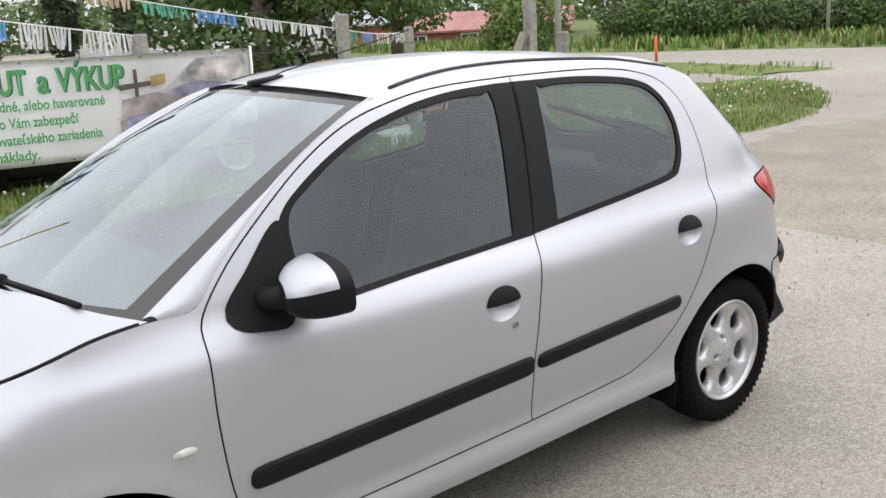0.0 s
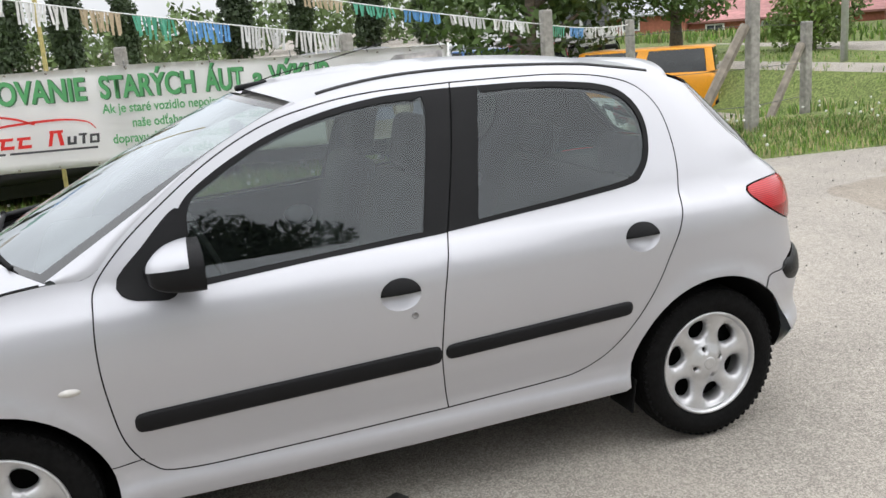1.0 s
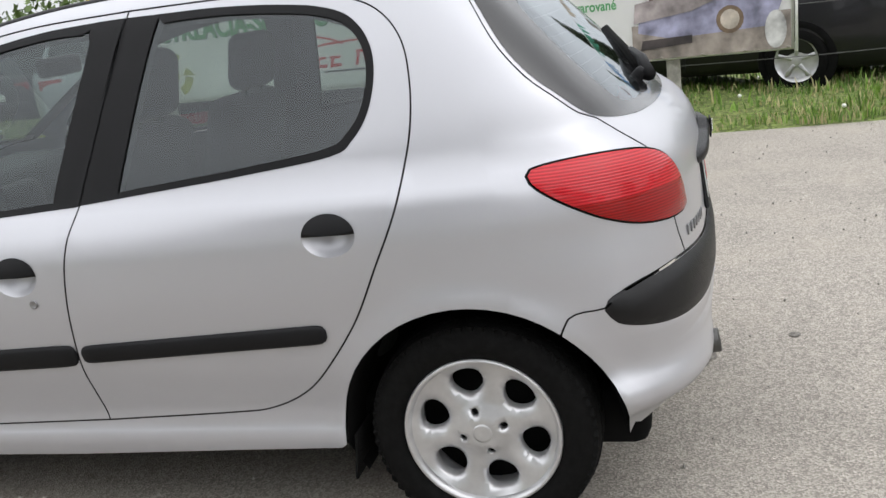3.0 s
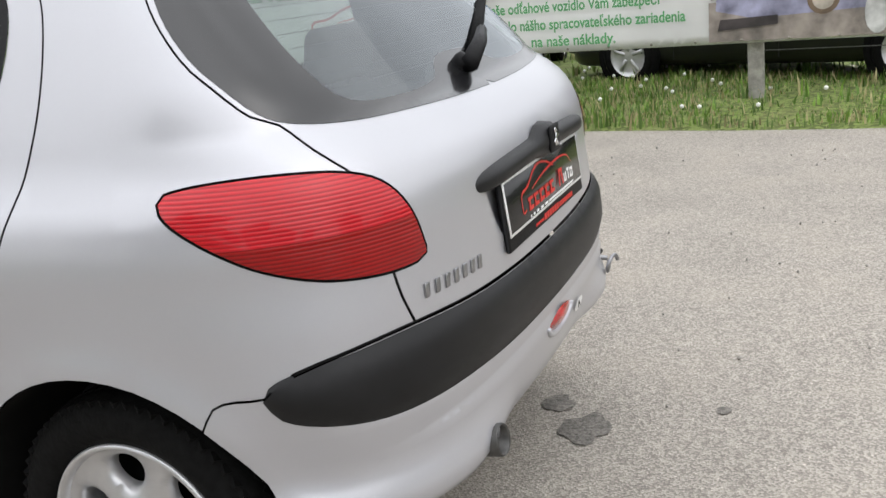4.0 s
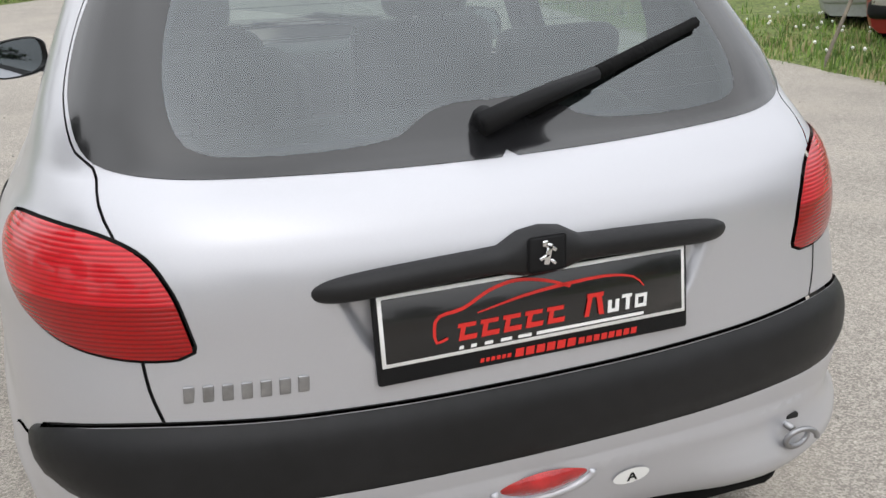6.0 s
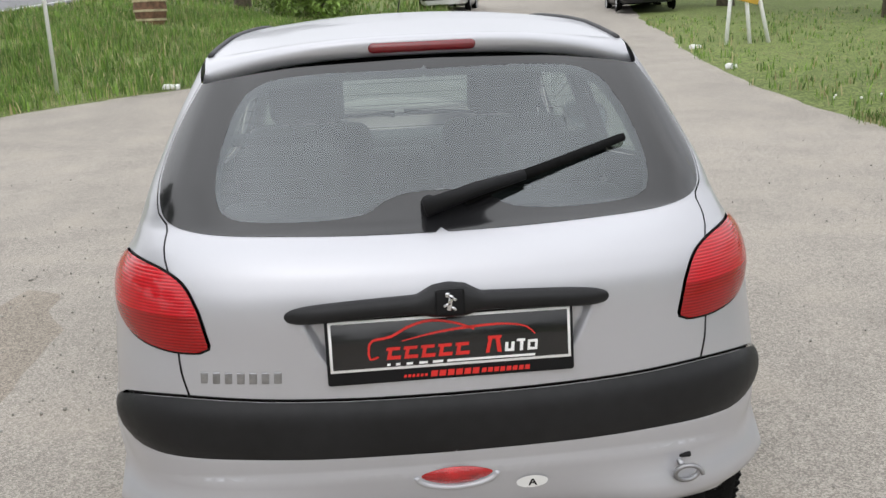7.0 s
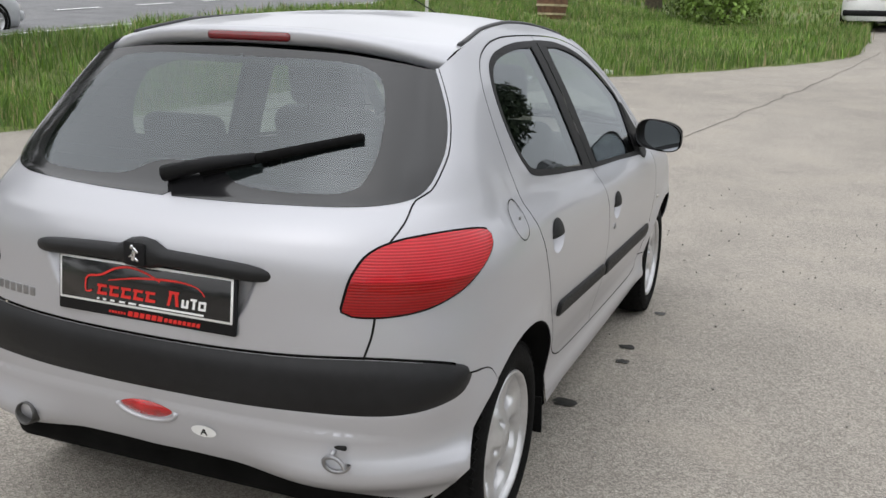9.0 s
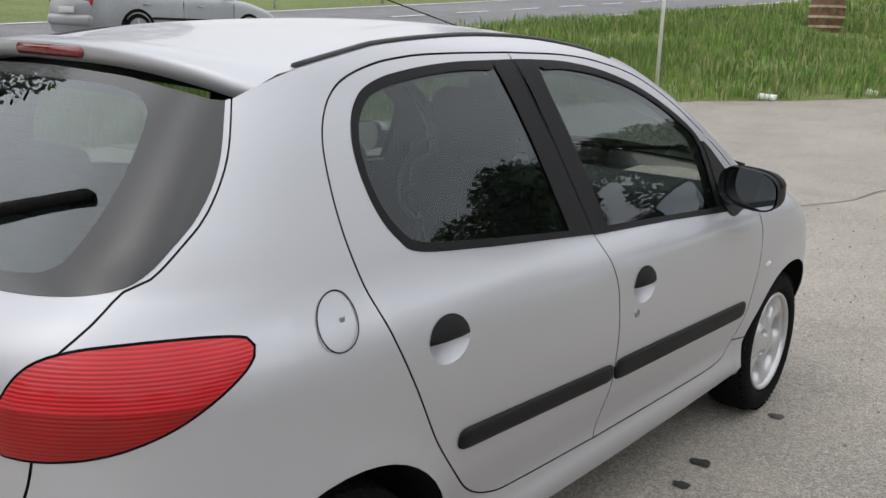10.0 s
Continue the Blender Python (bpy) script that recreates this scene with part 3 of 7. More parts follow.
def panel(name, region, mat, parent, sides=(1, -1), label="", offset=None, own_normals=True):
    """One panel of the body, cut from the skin; sides 1 is the right-hand half, -1 the left."""
    faces = PANELS[region] if isinstance(region, str) else [f for r in region for f in PANELS.get(r, [])]
    verts, polys, norms, index = [], [], [], {}
    for sd in sides:
        for f in faces:
            ids = []
            for k in f:
                key = (k, sd if V2[k][0] < SMAX - 1e-4 else 0)
                if key not in index:
                    p, n = skin_at(k)
                    lift = region_of(V2[k])[1] if offset is None else offset
                    if offset is None and isinstance(region, str):
                        lift = lift_of(region, V2[k])
                    q = p + n * lift
                    index[key] = len(verts)
                    verts.append((q.x * sd, q.y, q.z))
                    if own_normals == "lift":
                        n = lifted_normal(region, V2[k], n)
                    norms.append((n.x * sd, n.y, n.z) if key[1] else (0, n.y, n.z))
                ids.append(index[key])
            a, b, c = (Vector(verts[i]) for i in ids)
            nn = Vector(norms[ids[0]])
            if (b - a).cross(c - a).dot(nn) < 0:
                ids.reverse()
            polys.append(ids)
    me = bpy.data.meshes.new(name)
    me.from_pydata(verts, [], polys)
    me.materials.append(mat)
    me.polygons.foreach_set("use_smooth", [True] * len(me.polygons))
    if own_normals:
        me.normals_split_custom_set_from_vertices(norms)
    ob = new(name, me)
    ob.parent = parent
    if label:
        tagged(ob, label)
    return ob


CREASE_Z = sorted((p[0], p[1]) for p in BUMPER_CREASE)


def lift_of(region, p):
    """How far a place in a panel stands proud of the skin."""
    q = (p[0], p[1])
    if region in ("lamp", "lamp_low"):
        return .001 + .007 * min(1.0, border(q, LAMP) / .025) ** .5
    if region == "strip":
        d = min(border(q, STRIP_TOP, False), border(q, STRIP_LOW, False))
        return .002 + .017 * min(1.0, d / .035) ** .5
    if region == "bumper":
        x = skin(p[0], p[1])[0]
        corner = min(1.0, max(0.0, (x - .22) / .26))
        step_in = .006 * min(1.0, max(0.0, (interp(CREASE_Z, q[0]) - q[1] - .001) / .007)) if q[0] > .70 else 0.0
        return .003 + step_in * min(1.0, (q[0] - .70) / .12) + .034 * corner * corner * (3 - 2 * corner) * math.exp(-((q[1] - .372) / .05) ** 2)
    if region == "hatch" and q[0] > .95 and inside(q, RECESS):
        f = min(1.0, min(border(q, RECESS[:-1], False), .05) / .0175)
        return -.021 * f * f * (3 - 2 * f)
    return {"gap": -.007, "glass_front": -.003, "glass_rear": -.003, "frame_front": .0015, "frame_rear": .0015, "sail": .004, "clear": .001, "frit": .001}.get(region, 0.0)


car = thing("silver_hatchback", "silver-grey five-door hatchback with black side mouldings standing on the asphalt", "car")
for sd in (1, -1):
    panel("body_side", "side", SILVER, car, (sd,))
    panel("front_wing", "wing", SILVER, car, (sd,))
    dfr = panel("front_door", "door_front", SILVER, car, (sd,))
    drr = panel("rear_door", "door_rear", SILVER, car, (sd,))
    panel("window_frame", "frame_front", TRIM, dfr, (sd,), "matt black window frame")
    panel("window_glass", "glass_front", GLASS, dfr, (sd,), "tinted door glass").visible_shadow = False
    panel("mirror_sail", "sail", TRIM, dfr, (sd,), own_normals=False)
    panel("window_frame", "frame_rear", TRIM, drr, (sd,), "matt black window frame")
    panel("window_glass", "glass_rear", GLASS, drr, (sd,), "tinted door glass").visible_shadow = False
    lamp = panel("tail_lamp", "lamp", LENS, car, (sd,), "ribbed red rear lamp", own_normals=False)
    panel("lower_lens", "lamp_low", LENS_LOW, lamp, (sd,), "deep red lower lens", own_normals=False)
panel("panel_gap", "gap", GAP, car)
hatch = panel("tailgate", "hatch", SILVER, car, own_normals="lift")
panel("rear_bumper", "bumper", SILVER, car, own_normals="lift")
panel("bumper_strip", "strip", BUMPER_BLACK, car, (1, -1), "black plastic bumper strip", own_normals=False)
panel("rear_window_edge", "frit", FRIT, hatch, label="black printed edge of the glass")
panel("rear_window", "clear", HATCH_GLASS, hatch, label="tinted rear window").visible_shadow = False
panel("interior_lining", ("side", "door_front", "door_rear", "frame_front", "frame_rear", "sail", "hatch", "frit", "gap"), LINING, car, offset=-.03, own_normals=False)

# roof, spoiler and windscreen
roof_keys = [(-1.05, .085), (-.9, .08), (-.7, .05), (-.45, .02), (-.2, 0.0), (0.0, -.02), (.15, -.04), (.33, -.065)]
TOPZ = sorted((p[0], p[1]) for p in TOP_LINE)


def roof_row(s, bow, n=28, drop=0.0):
    x, y, z = skin(s, interp(TOPZ, s))
    out = []
    for k in range(n + 1):
        v = -1 + 2 * k / n
        out.append(Vector((x * v, y + bow * (1 - v * v), z + .034 * (1 - abs(v) ** 2.2) - drop)))
    return out


def spread(keys, steps):
    rows = []
    for (a, fa), (b, fb) in zip(keys, keys[1:]):
        for j in range(steps):
            rows.append((a + (b - a) * j / steps, fa + (fb - fa) * j / steps))
    rows.append(keys[-1])
    return rows


ROOF_ROWS = spread(roof_keys, 4)
bm = bmesh.new()
grid_faces(bm, [[bm.verts.new(p) for p in roof_row(s, b)] for s, b in ROOF_ROWS])
bmesh.ops.recalc_face_normals(bm, faces=bm.faces)
part("roof", bm, SILVER, car)
bm = bmesh.new()
grid_faces(bm, [[bm.verts.new(p) for p in roof_row(s, b, drop=.03)] for s, b in ROOF_ROWS])
part("headliner", bm, HEADLINER, car)
for sd in (1, -1):      # black mouldings in the roof ditches
    line = []
    for s, _ in ROOF_ROWS[2:]:
        x, y, z = skin(s, interp(TOPZ, s))
        line.append((sd * (x - .012), y, z + .004))
    part("roof_moulding", tube(bmesh.new(), line, .007, 8), MOULDING, car, "dark grey rubber roof moulding")

bm = bmesh.new()
last = roof_row(*roof_keys[-1])
lip, lip_low, under, back = [], [], [], []
for k in range(29):
    v = -1 + 2 * k / 28
    a = abs(v)
    lip.append(Vector((.552 * v, .012 - .105 * (1 - a**2.6), 1.340 + .066 * (1 - a**2.8))))
    lip_low.append(Vector((.566 * v, .010 - .104 * (1 - a**2.6), 1.300 + .066 * (1 - a**2.8))))
    under.append(Vector((.560 * v, .022 - .082 * (1 - a**2.6), 1.297 + .063 * (1 - a**2.8))))
    back.append(Vector((.555 * v, .07 - .09 * (1 - a**2.6), 1.306 + .066 * (1 - a**2.8))))
mid = [(p + q) / 2 + Vector((0, 0, .006)) for p, q in zip(last, lip)]
edge = [(p * .25 + q * .75) + Vector((0, -.004, .0)) for p, q in zip(lip_low, lip)]
grid_faces(bm, [[bm.verts.new(p) for p in row] for row in (last, mid, lip, edge, lip_low, under)])
bmesh.ops.recalc_face_normals(bm, faces=bm.faces)
spoiler = part("roof_spoiler", bm, SILVER, hatch)
bm = bmesh.new()
grid_faces(bm, [[bm.verts.new(p - Vector((0, 0, .002))) for p in row] for row in (under, back, [p + Vector((0, .10, -.05)) for p in back])])
part("spoiler_underside", bm, TRIM, hatch)
bm = bmesh.new()
box(bm, (.268, .02, .026), (0, 0, 0), None, .012, 3)
bmesh.ops.transform(bm, matrix=pose(0, -.094, 1.383, -6, 0, 0), verts=bm.verts)
part("high_brake_lamp", bm, STOP_RED, hatch, "dark red high-level brake lamp")

SCREEN_EDGE = curve([(.716, 2.215, .965), (.668, 2.02, 1.075), (.612, 1.80, 1.198), (.556, 1.58, 1.307), (.515, 1.42, 1.378)], .03)


def screen_rows(shrink=0.0):
    rows = []
    n = len(SCREEN_EDGE)
    for i, p in enumerate(SCREEN_EDGE):
        t = i / (n - 1)
        bow, crown = .235 - .13 * t, .018 * t + .012
        rows.append([Vector(((p.x - shrink) * v, p.y + bow * (1 - v * v), p.z + crown * (1 - v * v))) for v in (-1 + 2 * k / 24 for k in range(25))])
    return rows


rows = screen_rows(.0)
bm = bmesh.new()
vs = [[bm.verts.new(p) for p in r] for r in rows]
grid_faces(bm, [r[1:-1] for r in vs[1:-1]])
bmesh.ops.recalc_face_normals(bm, faces=bm.faces)
part("windscreen", bm, SCREEN, car, "clear laminated windscreen").visible_shadow = False
bm = bmesh.new()
vs = [[bm.verts.new(p) for p in r] for r in rows]
grid_faces(bm, [r[:2] for r in vs])
grid_faces(bm, [r[-2:] for r in vs])
grid_faces(bm, [r[1:-1] for r in vs[:2]])
grid_faces(bm, [r[1:-1] for r in vs[-2:]])
bmesh.ops.recalc_face_normals(bm, faces=bm.faces)
part("windscreen_edge", bm, FRIT, car, "black printed edge of the glass")
for sd in (1, -1):      # front pillar between door and windscreen
    low = [Vector(skin(p[0], p[1])) for p in TOP_LINE if -1.86 <= p[0] <= -1.03][::-1]
    bm = bmesh.new()
    rows = []
    for i, p in enumerate(SCREEN_EDGE):
        t = i / (len(SCREEN_EDGE) - 1)
        f = t * (len(low) - 1)
        k = min(int(f), len(low) - 2)
        q = low[k].lerp(low[k + 1], f - k)
        mid = (p + q) / 2 + Vector((.006, 0, .012))
        rows.append([bm.verts.new((sd * w.x, w.y, w.z)) for w in (q, (q + mid) / 2 + Vector((.002, 0, .003)), mid, p + Vector((0, 0, .004)))])
    grid_faces(bm, rows)
    bmesh.ops.recalc_face_normals(bm, faces=bm.faces)
    part("front_pillar", bm, SILVER, car)

# bonnet between the wings, and the scuttle below the windscreen
bm = bmesh.new()
rows = []
for i in range(17):
    t = i / 16
    s = -1.86 + t * (SMIN + .35 + 1.86)
    x, y, z = skin(s, interp(TOPZ, s))
    yb = 2.46 + .72 * t
    row = []
    for k in range(29):
        v = -1 + 2 * k / 28
        ridge = .012 * math.exp(-((abs(v) - .62) / .12) ** 2)
        row.append(bm.verts.new((x * v, y + (yb - y) * (1 - abs(v) ** 2.2), z + (.055 - .012 * t) * (1 - abs(v) ** 2.0) + ridge + .003)))
    rows.append(row)
grid_faces(bm, rows)
bmesh.ops.recalc_face_normals(bm, faces=bm.faces)
part("bonnet", bm, SILVER, car)
for sd in (1, -1):
    line = [Vector(skin(p[0], p[1])) for p in TOP_LINE if p[0] < -1.87]
    part("bonnet_gap", tube(bmesh.new(), [(sd * (p.x - .004), p.y, p.z + .004) for p in line], .004, 5), GAP, car)
bm = bmesh.new()
rows = []
for t in (0, .5, 1):
    rows.append([bm.verts.new((.70 * v, 2.20 + .24 * (1 - v * v) + .05 * t, .962 - .004 * t + .012 * (1 - v * v))) for v in (-1 + k / 10 for k in range(21))])
grid_faces(bm, rows)
part("scuttle", bm, TRIM, car)
for x0, x1 in ((-.58, .0), (.05, .60)):
    bm = bmesh.new()
    tube(bm, [(x0, 2.27 + .13 * (1 - (x0 / .7) ** 2), .995), ((x0 + x1) / 2, 2.30 + .1, 1.02), (x1, 2.24 + .17 * (1 - (x1 / .7) ** 2), 1.0)], .009, 6)
    tube(bm, [(x1, 2.44, .975), (x1 - .1, 2.42, 1.0), ((x0 + x1) / 2, 2.40, 1.028)], .011, 6)
    part("windscreen_wiper", bm, TRIM, car)

# underside and wheel housings
bm = bmesh.new()
box(bm, (1.30, 3.3, .16), (0, 1.25, .26), None, .04)
part("underside", bm, DARK, car)
for y0 in (0.0, 2.442):
    for sd in (1, -1):
        bm = bmesh.new()
        r0, r1 = [], []
        for k in range(25):
            a = radians(-20 + (220 if y0 else 203) * k / 24)
            y, z = y0 + .347 * math.cos(a), .29 + .347 * math.sin(a)
            xo = flank_x(y, max(z, .2)) - .004
            r0.append(bm.verts.new((sd * xo, y, z)))
            r1.append(bm.verts.new((sd * .48, y, z)))
        grid_faces(bm, [r0, r1])
        bm.faces.new(r1)
        part("wheel_housing", bm, DARK, car)

# side mouldings, handles, locks, fuel flap, repeaters
def skin_bar(line, width, proud, base=-.001):
    """A rounded bar that follows the skin; line holds (s, z) places."""
    bm = bmesh.new()
    rings = []
    n = len(line)
    for i, (s, z) in enumerate(line):
        p, nn = Vector(skin(s, z)), skin_normal(s, z)
        d = min(i, n - 1 - i)
        f = (0.35, 0.75, 0.93, 1.0)[min(d, 3)]
        ring = []
        for k in range(9):
            a = math.pi * k / 8
            zz = z + width / 2 * f * math.cos(a)
            q = Vector(skin(s, zz)) + skin_normal(s, zz) * (base + proud * f * math.sin(a) ** .55)
            ring.append(q)
        rings.append(ring)
    return bm, rings


def add_rings(bm, rings, sd):
    vs = [[bm.verts.new((sd * q.x, q.y, q.z)) for q in r] for r in rings]
    grid_faces(bm, vs)
    bm.faces.new(vs[0])
    bm.faces.new(vs[-1])
    bmesh.ops.recalc_face_normals(bm, faces=bm.faces)
    return bm


def bar_line(a, b, n=22):
    pts = [(a[0] + (b[0] - a[0]) * k / n, a[1] + (b[1] - a[1]) * k / n) for k in range(n + 1)]
    d = .006 / max(1e-6, abs(b[0] - a[0]))
    return [pts[0], (a[0] + (b[0] - a[0]) * d, a[1] + (b[1] - a[1]) * d), (a[0] + (b[0] - a[0]) * d * 2.5, a[1] + (b[1] - a[1]) * d * 2.5), *pts[1:-1],
            (b[0] - (b[0] - a[0]) * d * 2.5, b[1] - (b[1] - a[1]) * d * 2.5), (b[0] - (b[0] - a[0]) * d, b[1] - (b[1] - a[1]) * d), pts[-1]]


for sd in (1, -1):
    for a, b in (((-1.685, .522), (-.714, .551)), ((-.699, .552), (.004, .584))):
        bm, rings = skin_bar(bar_line(a, b), .064 - (.012 if a[0] > -1 else 0), .014)
        part("door_moulding", add_rings(bm, rings, sd), TRIM, car, "black rubbing strip")
    for s0, z0, ra, rb in HANDLES:
        bm = bmesh.new()          # scooped cup, lower half painted
        rows = []
        for i in range(6):
            f = 1 - i / 5
            dep = .000 - .026 * (1 - f**2.6)
            rows.append([Vector(skin(s0 + ra * f * math.cos(t), z0 + rb * f * math.sin(t))) + skin_normal(s0, z0) * dep for t in (2 * math.pi * k / 32 for k in range(33))])
        vs = [[bm.verts.new((sd * q.x, q.y, q.z)) for q in r] for r in rows]
        grid_faces(bm, vs)
        bmesh.ops.recalc_face_normals(bm, faces=bm.faces)
        part("handle_cup", bm, SILVER, car)
        bm = bmesh.new()          # black pull, upper half
        rows = []
        for i in range(6):
            f = 1 - i / 5
            rise = .0015 + .010 * (1 - f**2.4)
            rows.append([Vector(skin(s0 + ra * f * math.cos(t), z0 + .002 + rb * f * math.sin(t))) + skin_normal(s0, z0) * rise for t in (math.pi * k / 16 for k in range(17))])
        vs = [[bm.verts.new((sd * q.x, q.y, q.z)) for q in r] for r in rows]
        grid_faces(bm, vs)
        edge_row = [r[0] for r in vs] + [r[16] for r in vs[-2::-1]]
        low_row = [bm.verts.new(v.co + Vector((-sd * .020, 0, .002))) for v in edge_row]
        grid_faces(bm, [edge_row, low_row])
        bmesh.ops.recalc_face_normals(bm, faces=bm.faces)
        part("door_handle", bm, TRIM, car, "black half-round door handle")
    p, n = Vector(skin(-.797, .703)), skin_normal(-.797, .703)
    bm = bmesh.new()
    lathe(bm, [(0, .012), (.003, .012), (.004, .010), (.002, .008), (.0025, .0001)], 16, "X")
    part("door_lock", bm, STEEL, car).matrix_world = Matrix.Translation((sd * p.x, p.y, p.z)) @ (Matrix() if sd > 0 else Matrix.Rotation(math.pi, 4, "Z"))
    bm = bmesh.new()
    rows = []
    for i in range(5):
        f = 1 - i / 4
        rows.append([bm.verts.new(Vector((sd * q.x, q.y, q.z))) for q in (Vector(skin(-1.846 + .031 * f * math.cos(t), .660 + .0125 * f * math.sin(t))) + skin_normal(-1.846, .66) * (.001 + .008 * (1 - f * f)) for t in (2 * math.pi * k / 20 for k in range(21)))])
    grid_faces(bm, rows)
    bmesh.ops.recalc_face_normals(bm, faces=bm.faces)
    part("side_repeater", bm, AMBER, car, "clear side indicator")
bm = bmesh.new()
ring_line = [Vector((.332 + .043 * math.cos(t), .926 + .050 * math.sin(t))) for t in (2 * math.pi * k / 40 for k in range(40))]
a, b = ribbon(ring_line, .0028, True)
va = [bm.verts.new(Vector(skin(p[0], p[1])) + skin_normal(p[0], p[1]) * .0022) for p in a]
vb = [bm.verts.new(Vector(skin(p[0], p[1])) + skin_normal(p[0], p[1]) * .0022) for p in b]
grid_faces(bm, [va + va[:1], vb + vb[:1]])
part("fuel_flap_gap", bm, GAP, car, "round fuel flap outline")
bm = bmesh.new()
p = Vector(skin(.322, .926))
box(bm, (.004, .012, .014), p, None, .0015)
part("fuel_flap_lock", bm, STEEL, car)

# door mirrors
for sd in (1, -1):
    bm = bmesh.new()
    tube(bm, [(sd * .70, 1.93, .945), (sd * .76, 1.91, .952), (sd * .82, 1.875, .965)], .034, 12, True, .030)

    def shell_at(t, a, grow=1.0):
        """Mirror housing: t runs from its nose to the rim round the glass, a round it."""
        r = (1 - (1 - t) ** 2.6) ** (1 / 2.6)
        cx, cz = math.cos(a), math.sin(a)
        rx, rz = .100 * r * abs(cx) ** .7 * (1 if cx > 0 else -1), (.070 if cz > 0 else .060) * r * abs(cz) ** .7 * (1 if cz > 0 else -1)
        return Vector((sd * (.862 + grow * rx), 1.935 - .15 * t + .035 * rx / .1 * (1 - t), .985 + grow * rz - .012 * rx / .1))

    rings = [[bm.verts.new(shell_at(k / 12, 2 * math.pi * j / 28)) for j in range(28)] for k in range(1, 13)]
    for r0, r1 in zip(rings, rings[1:]):
        for k in range(28):
            bm.faces.new((r0[k], r0[(k + 1) % 28], r1[(k + 1) % 28], r1[k]))
    bm.faces.new(rings[0])
    bmesh.ops.recalc_face_normals(bm, faces=bm.faces)
    mirror = part("door_mirror", bm, TRIM, car, "black mirror with a silver cap" if sd < 0 else "black door mirror")
    cap = bmesh.new()
    grid_faces(cap, [[cap.verts.new(shell_at(.05 + .72 * k / 12, radians(14 + 152 * j / 20 if sd > 0 else 14 + 152 * j / 20), 1.025) + Vector((0, 0, .001))) for j in range(21)] for k in range(13)])
    bmesh.ops.recalc_face_normals(cap, faces=cap.faces)
    part("mirror_cap", cap, SILVER if sd < 0 else TRIM, mirror)
    gl = bmesh.new()
    ring = [gl.verts.new(shell_at(1.0, 2 * math.pi * k / 28, .93)) for k in range(28)]
    for v in ring:
        v.co.y += .025 - .25 * (abs(v.co.x) - .862)
    gl.faces.new(ring)
    bmesh.ops.recalc_face_normals(gl, faces=gl.faces)
    part("mirror_glass", gl, MIRROR_GLASS, mirror, smooth=False)

# tailgate trim: handle bar, badge, plate, lettering bars, wiper
def rear_y(x, z):
    lo, hi = -.8, .3
    for _ in range(26):
        m = (lo + hi) / 2
        lo, hi = (lo, m) if reach(x, m, z) < 1 else (m, hi)
    return hi


bm = bmesh.new()
rings = []
for k in range(33):
    v = math.sin(math.pi / 2 * (-1 + 2 * k / 32))
    x = .352 * v
    z = .860 - .016 * abs(v) ** 2
    hump = math.exp(-(x / .05) ** 4)
    h = .0185 * (1 - abs(v) ** 14) ** .5 + .002 + .018 * hump
    proud = .026 * (1 - abs(v) ** 10) + .003 + .006 * hump
    y = rear_y(x, z)
    ring = []
    for j in range(9):
        a = math.pi * j / 8
        ring.append(bm.verts.new((x, y + .004 - proud * math.sin(a) ** .6, z + h * math.cos(a) + .006 * hump)))
    rings.append(ring)
grid_faces(bm, rings)
bm.faces.new(rings[0])
bm.faces.new(rings[-1])
bmesh.ops.recalc_face_normals(bm, faces=bm.faces)
bar = part("tailgate_handle", bm, BUMPER_BLACK, hatch, "black plastic handle bar")
bm = bmesh.new()
box(bm, (.062, .006, .056), (0, rear_y(0, .865) - .031, .868), None, .005, 2)
part("badge_plaque", bm, TRIM, bar)
bm = bmesh.new()
for sx, sz, px_, pz_, tilt in ((.010, .034, 0, 0, 12), (.022, .007, .004, .010, 30), (.018, .006, -.006, -.004, -25), (.012, .006, .008, -.013, 40), (.010, .010, -.005, .017, 0)):
    box(bm, (sx, .004, sz), (px_, 0, pz_), Matrix.Rotation(radians(tilt), 4, "Y"), .0015, 1)
bmesh.ops.transform(bm, matrix=Matrix.Translation((0, rear_y(0, .865) - .036, .868)), verts=bm.verts)
part("badge_emblem", bm, CHROME, bar, "bright metal emblem")

plate_tilt = 5.0
PLATE = Matrix.Translation((0, rear_y(0, .76) + .003, .772)) @ Matrix.Rotation(radians(-plate_tilt), 4, "X")
holder = bmesh.new()
box(holder, (.535, .012, .144), (0, .004, -.010), None, .006, 2)
bmesh.ops.transform(holder, matrix=PLATE, verts=holder.verts)
holder = part("plate_holder", holder, TRIM, hatch, "black plate holder with an advertising panel")
bm = bmesh.new()
box(bm, (.520, .003, .112), (0, -.0035, .004), None, .001, 1)
bmesh.ops.transform(bm, matrix=PLATE, verts=bm.verts)
part("plate_rim", bm, WHITE, holder, "white plate rim")
bm = bmesh.new()
box(bm, (.508, .003, .100), (0, -.0045, .004), None, .001, 1)
bmesh.ops.transform(bm, matrix=PLATE, verts=bm.verts)
part("plate_panel", bm, PLATE_BLACK, holder, "black advertising panel")


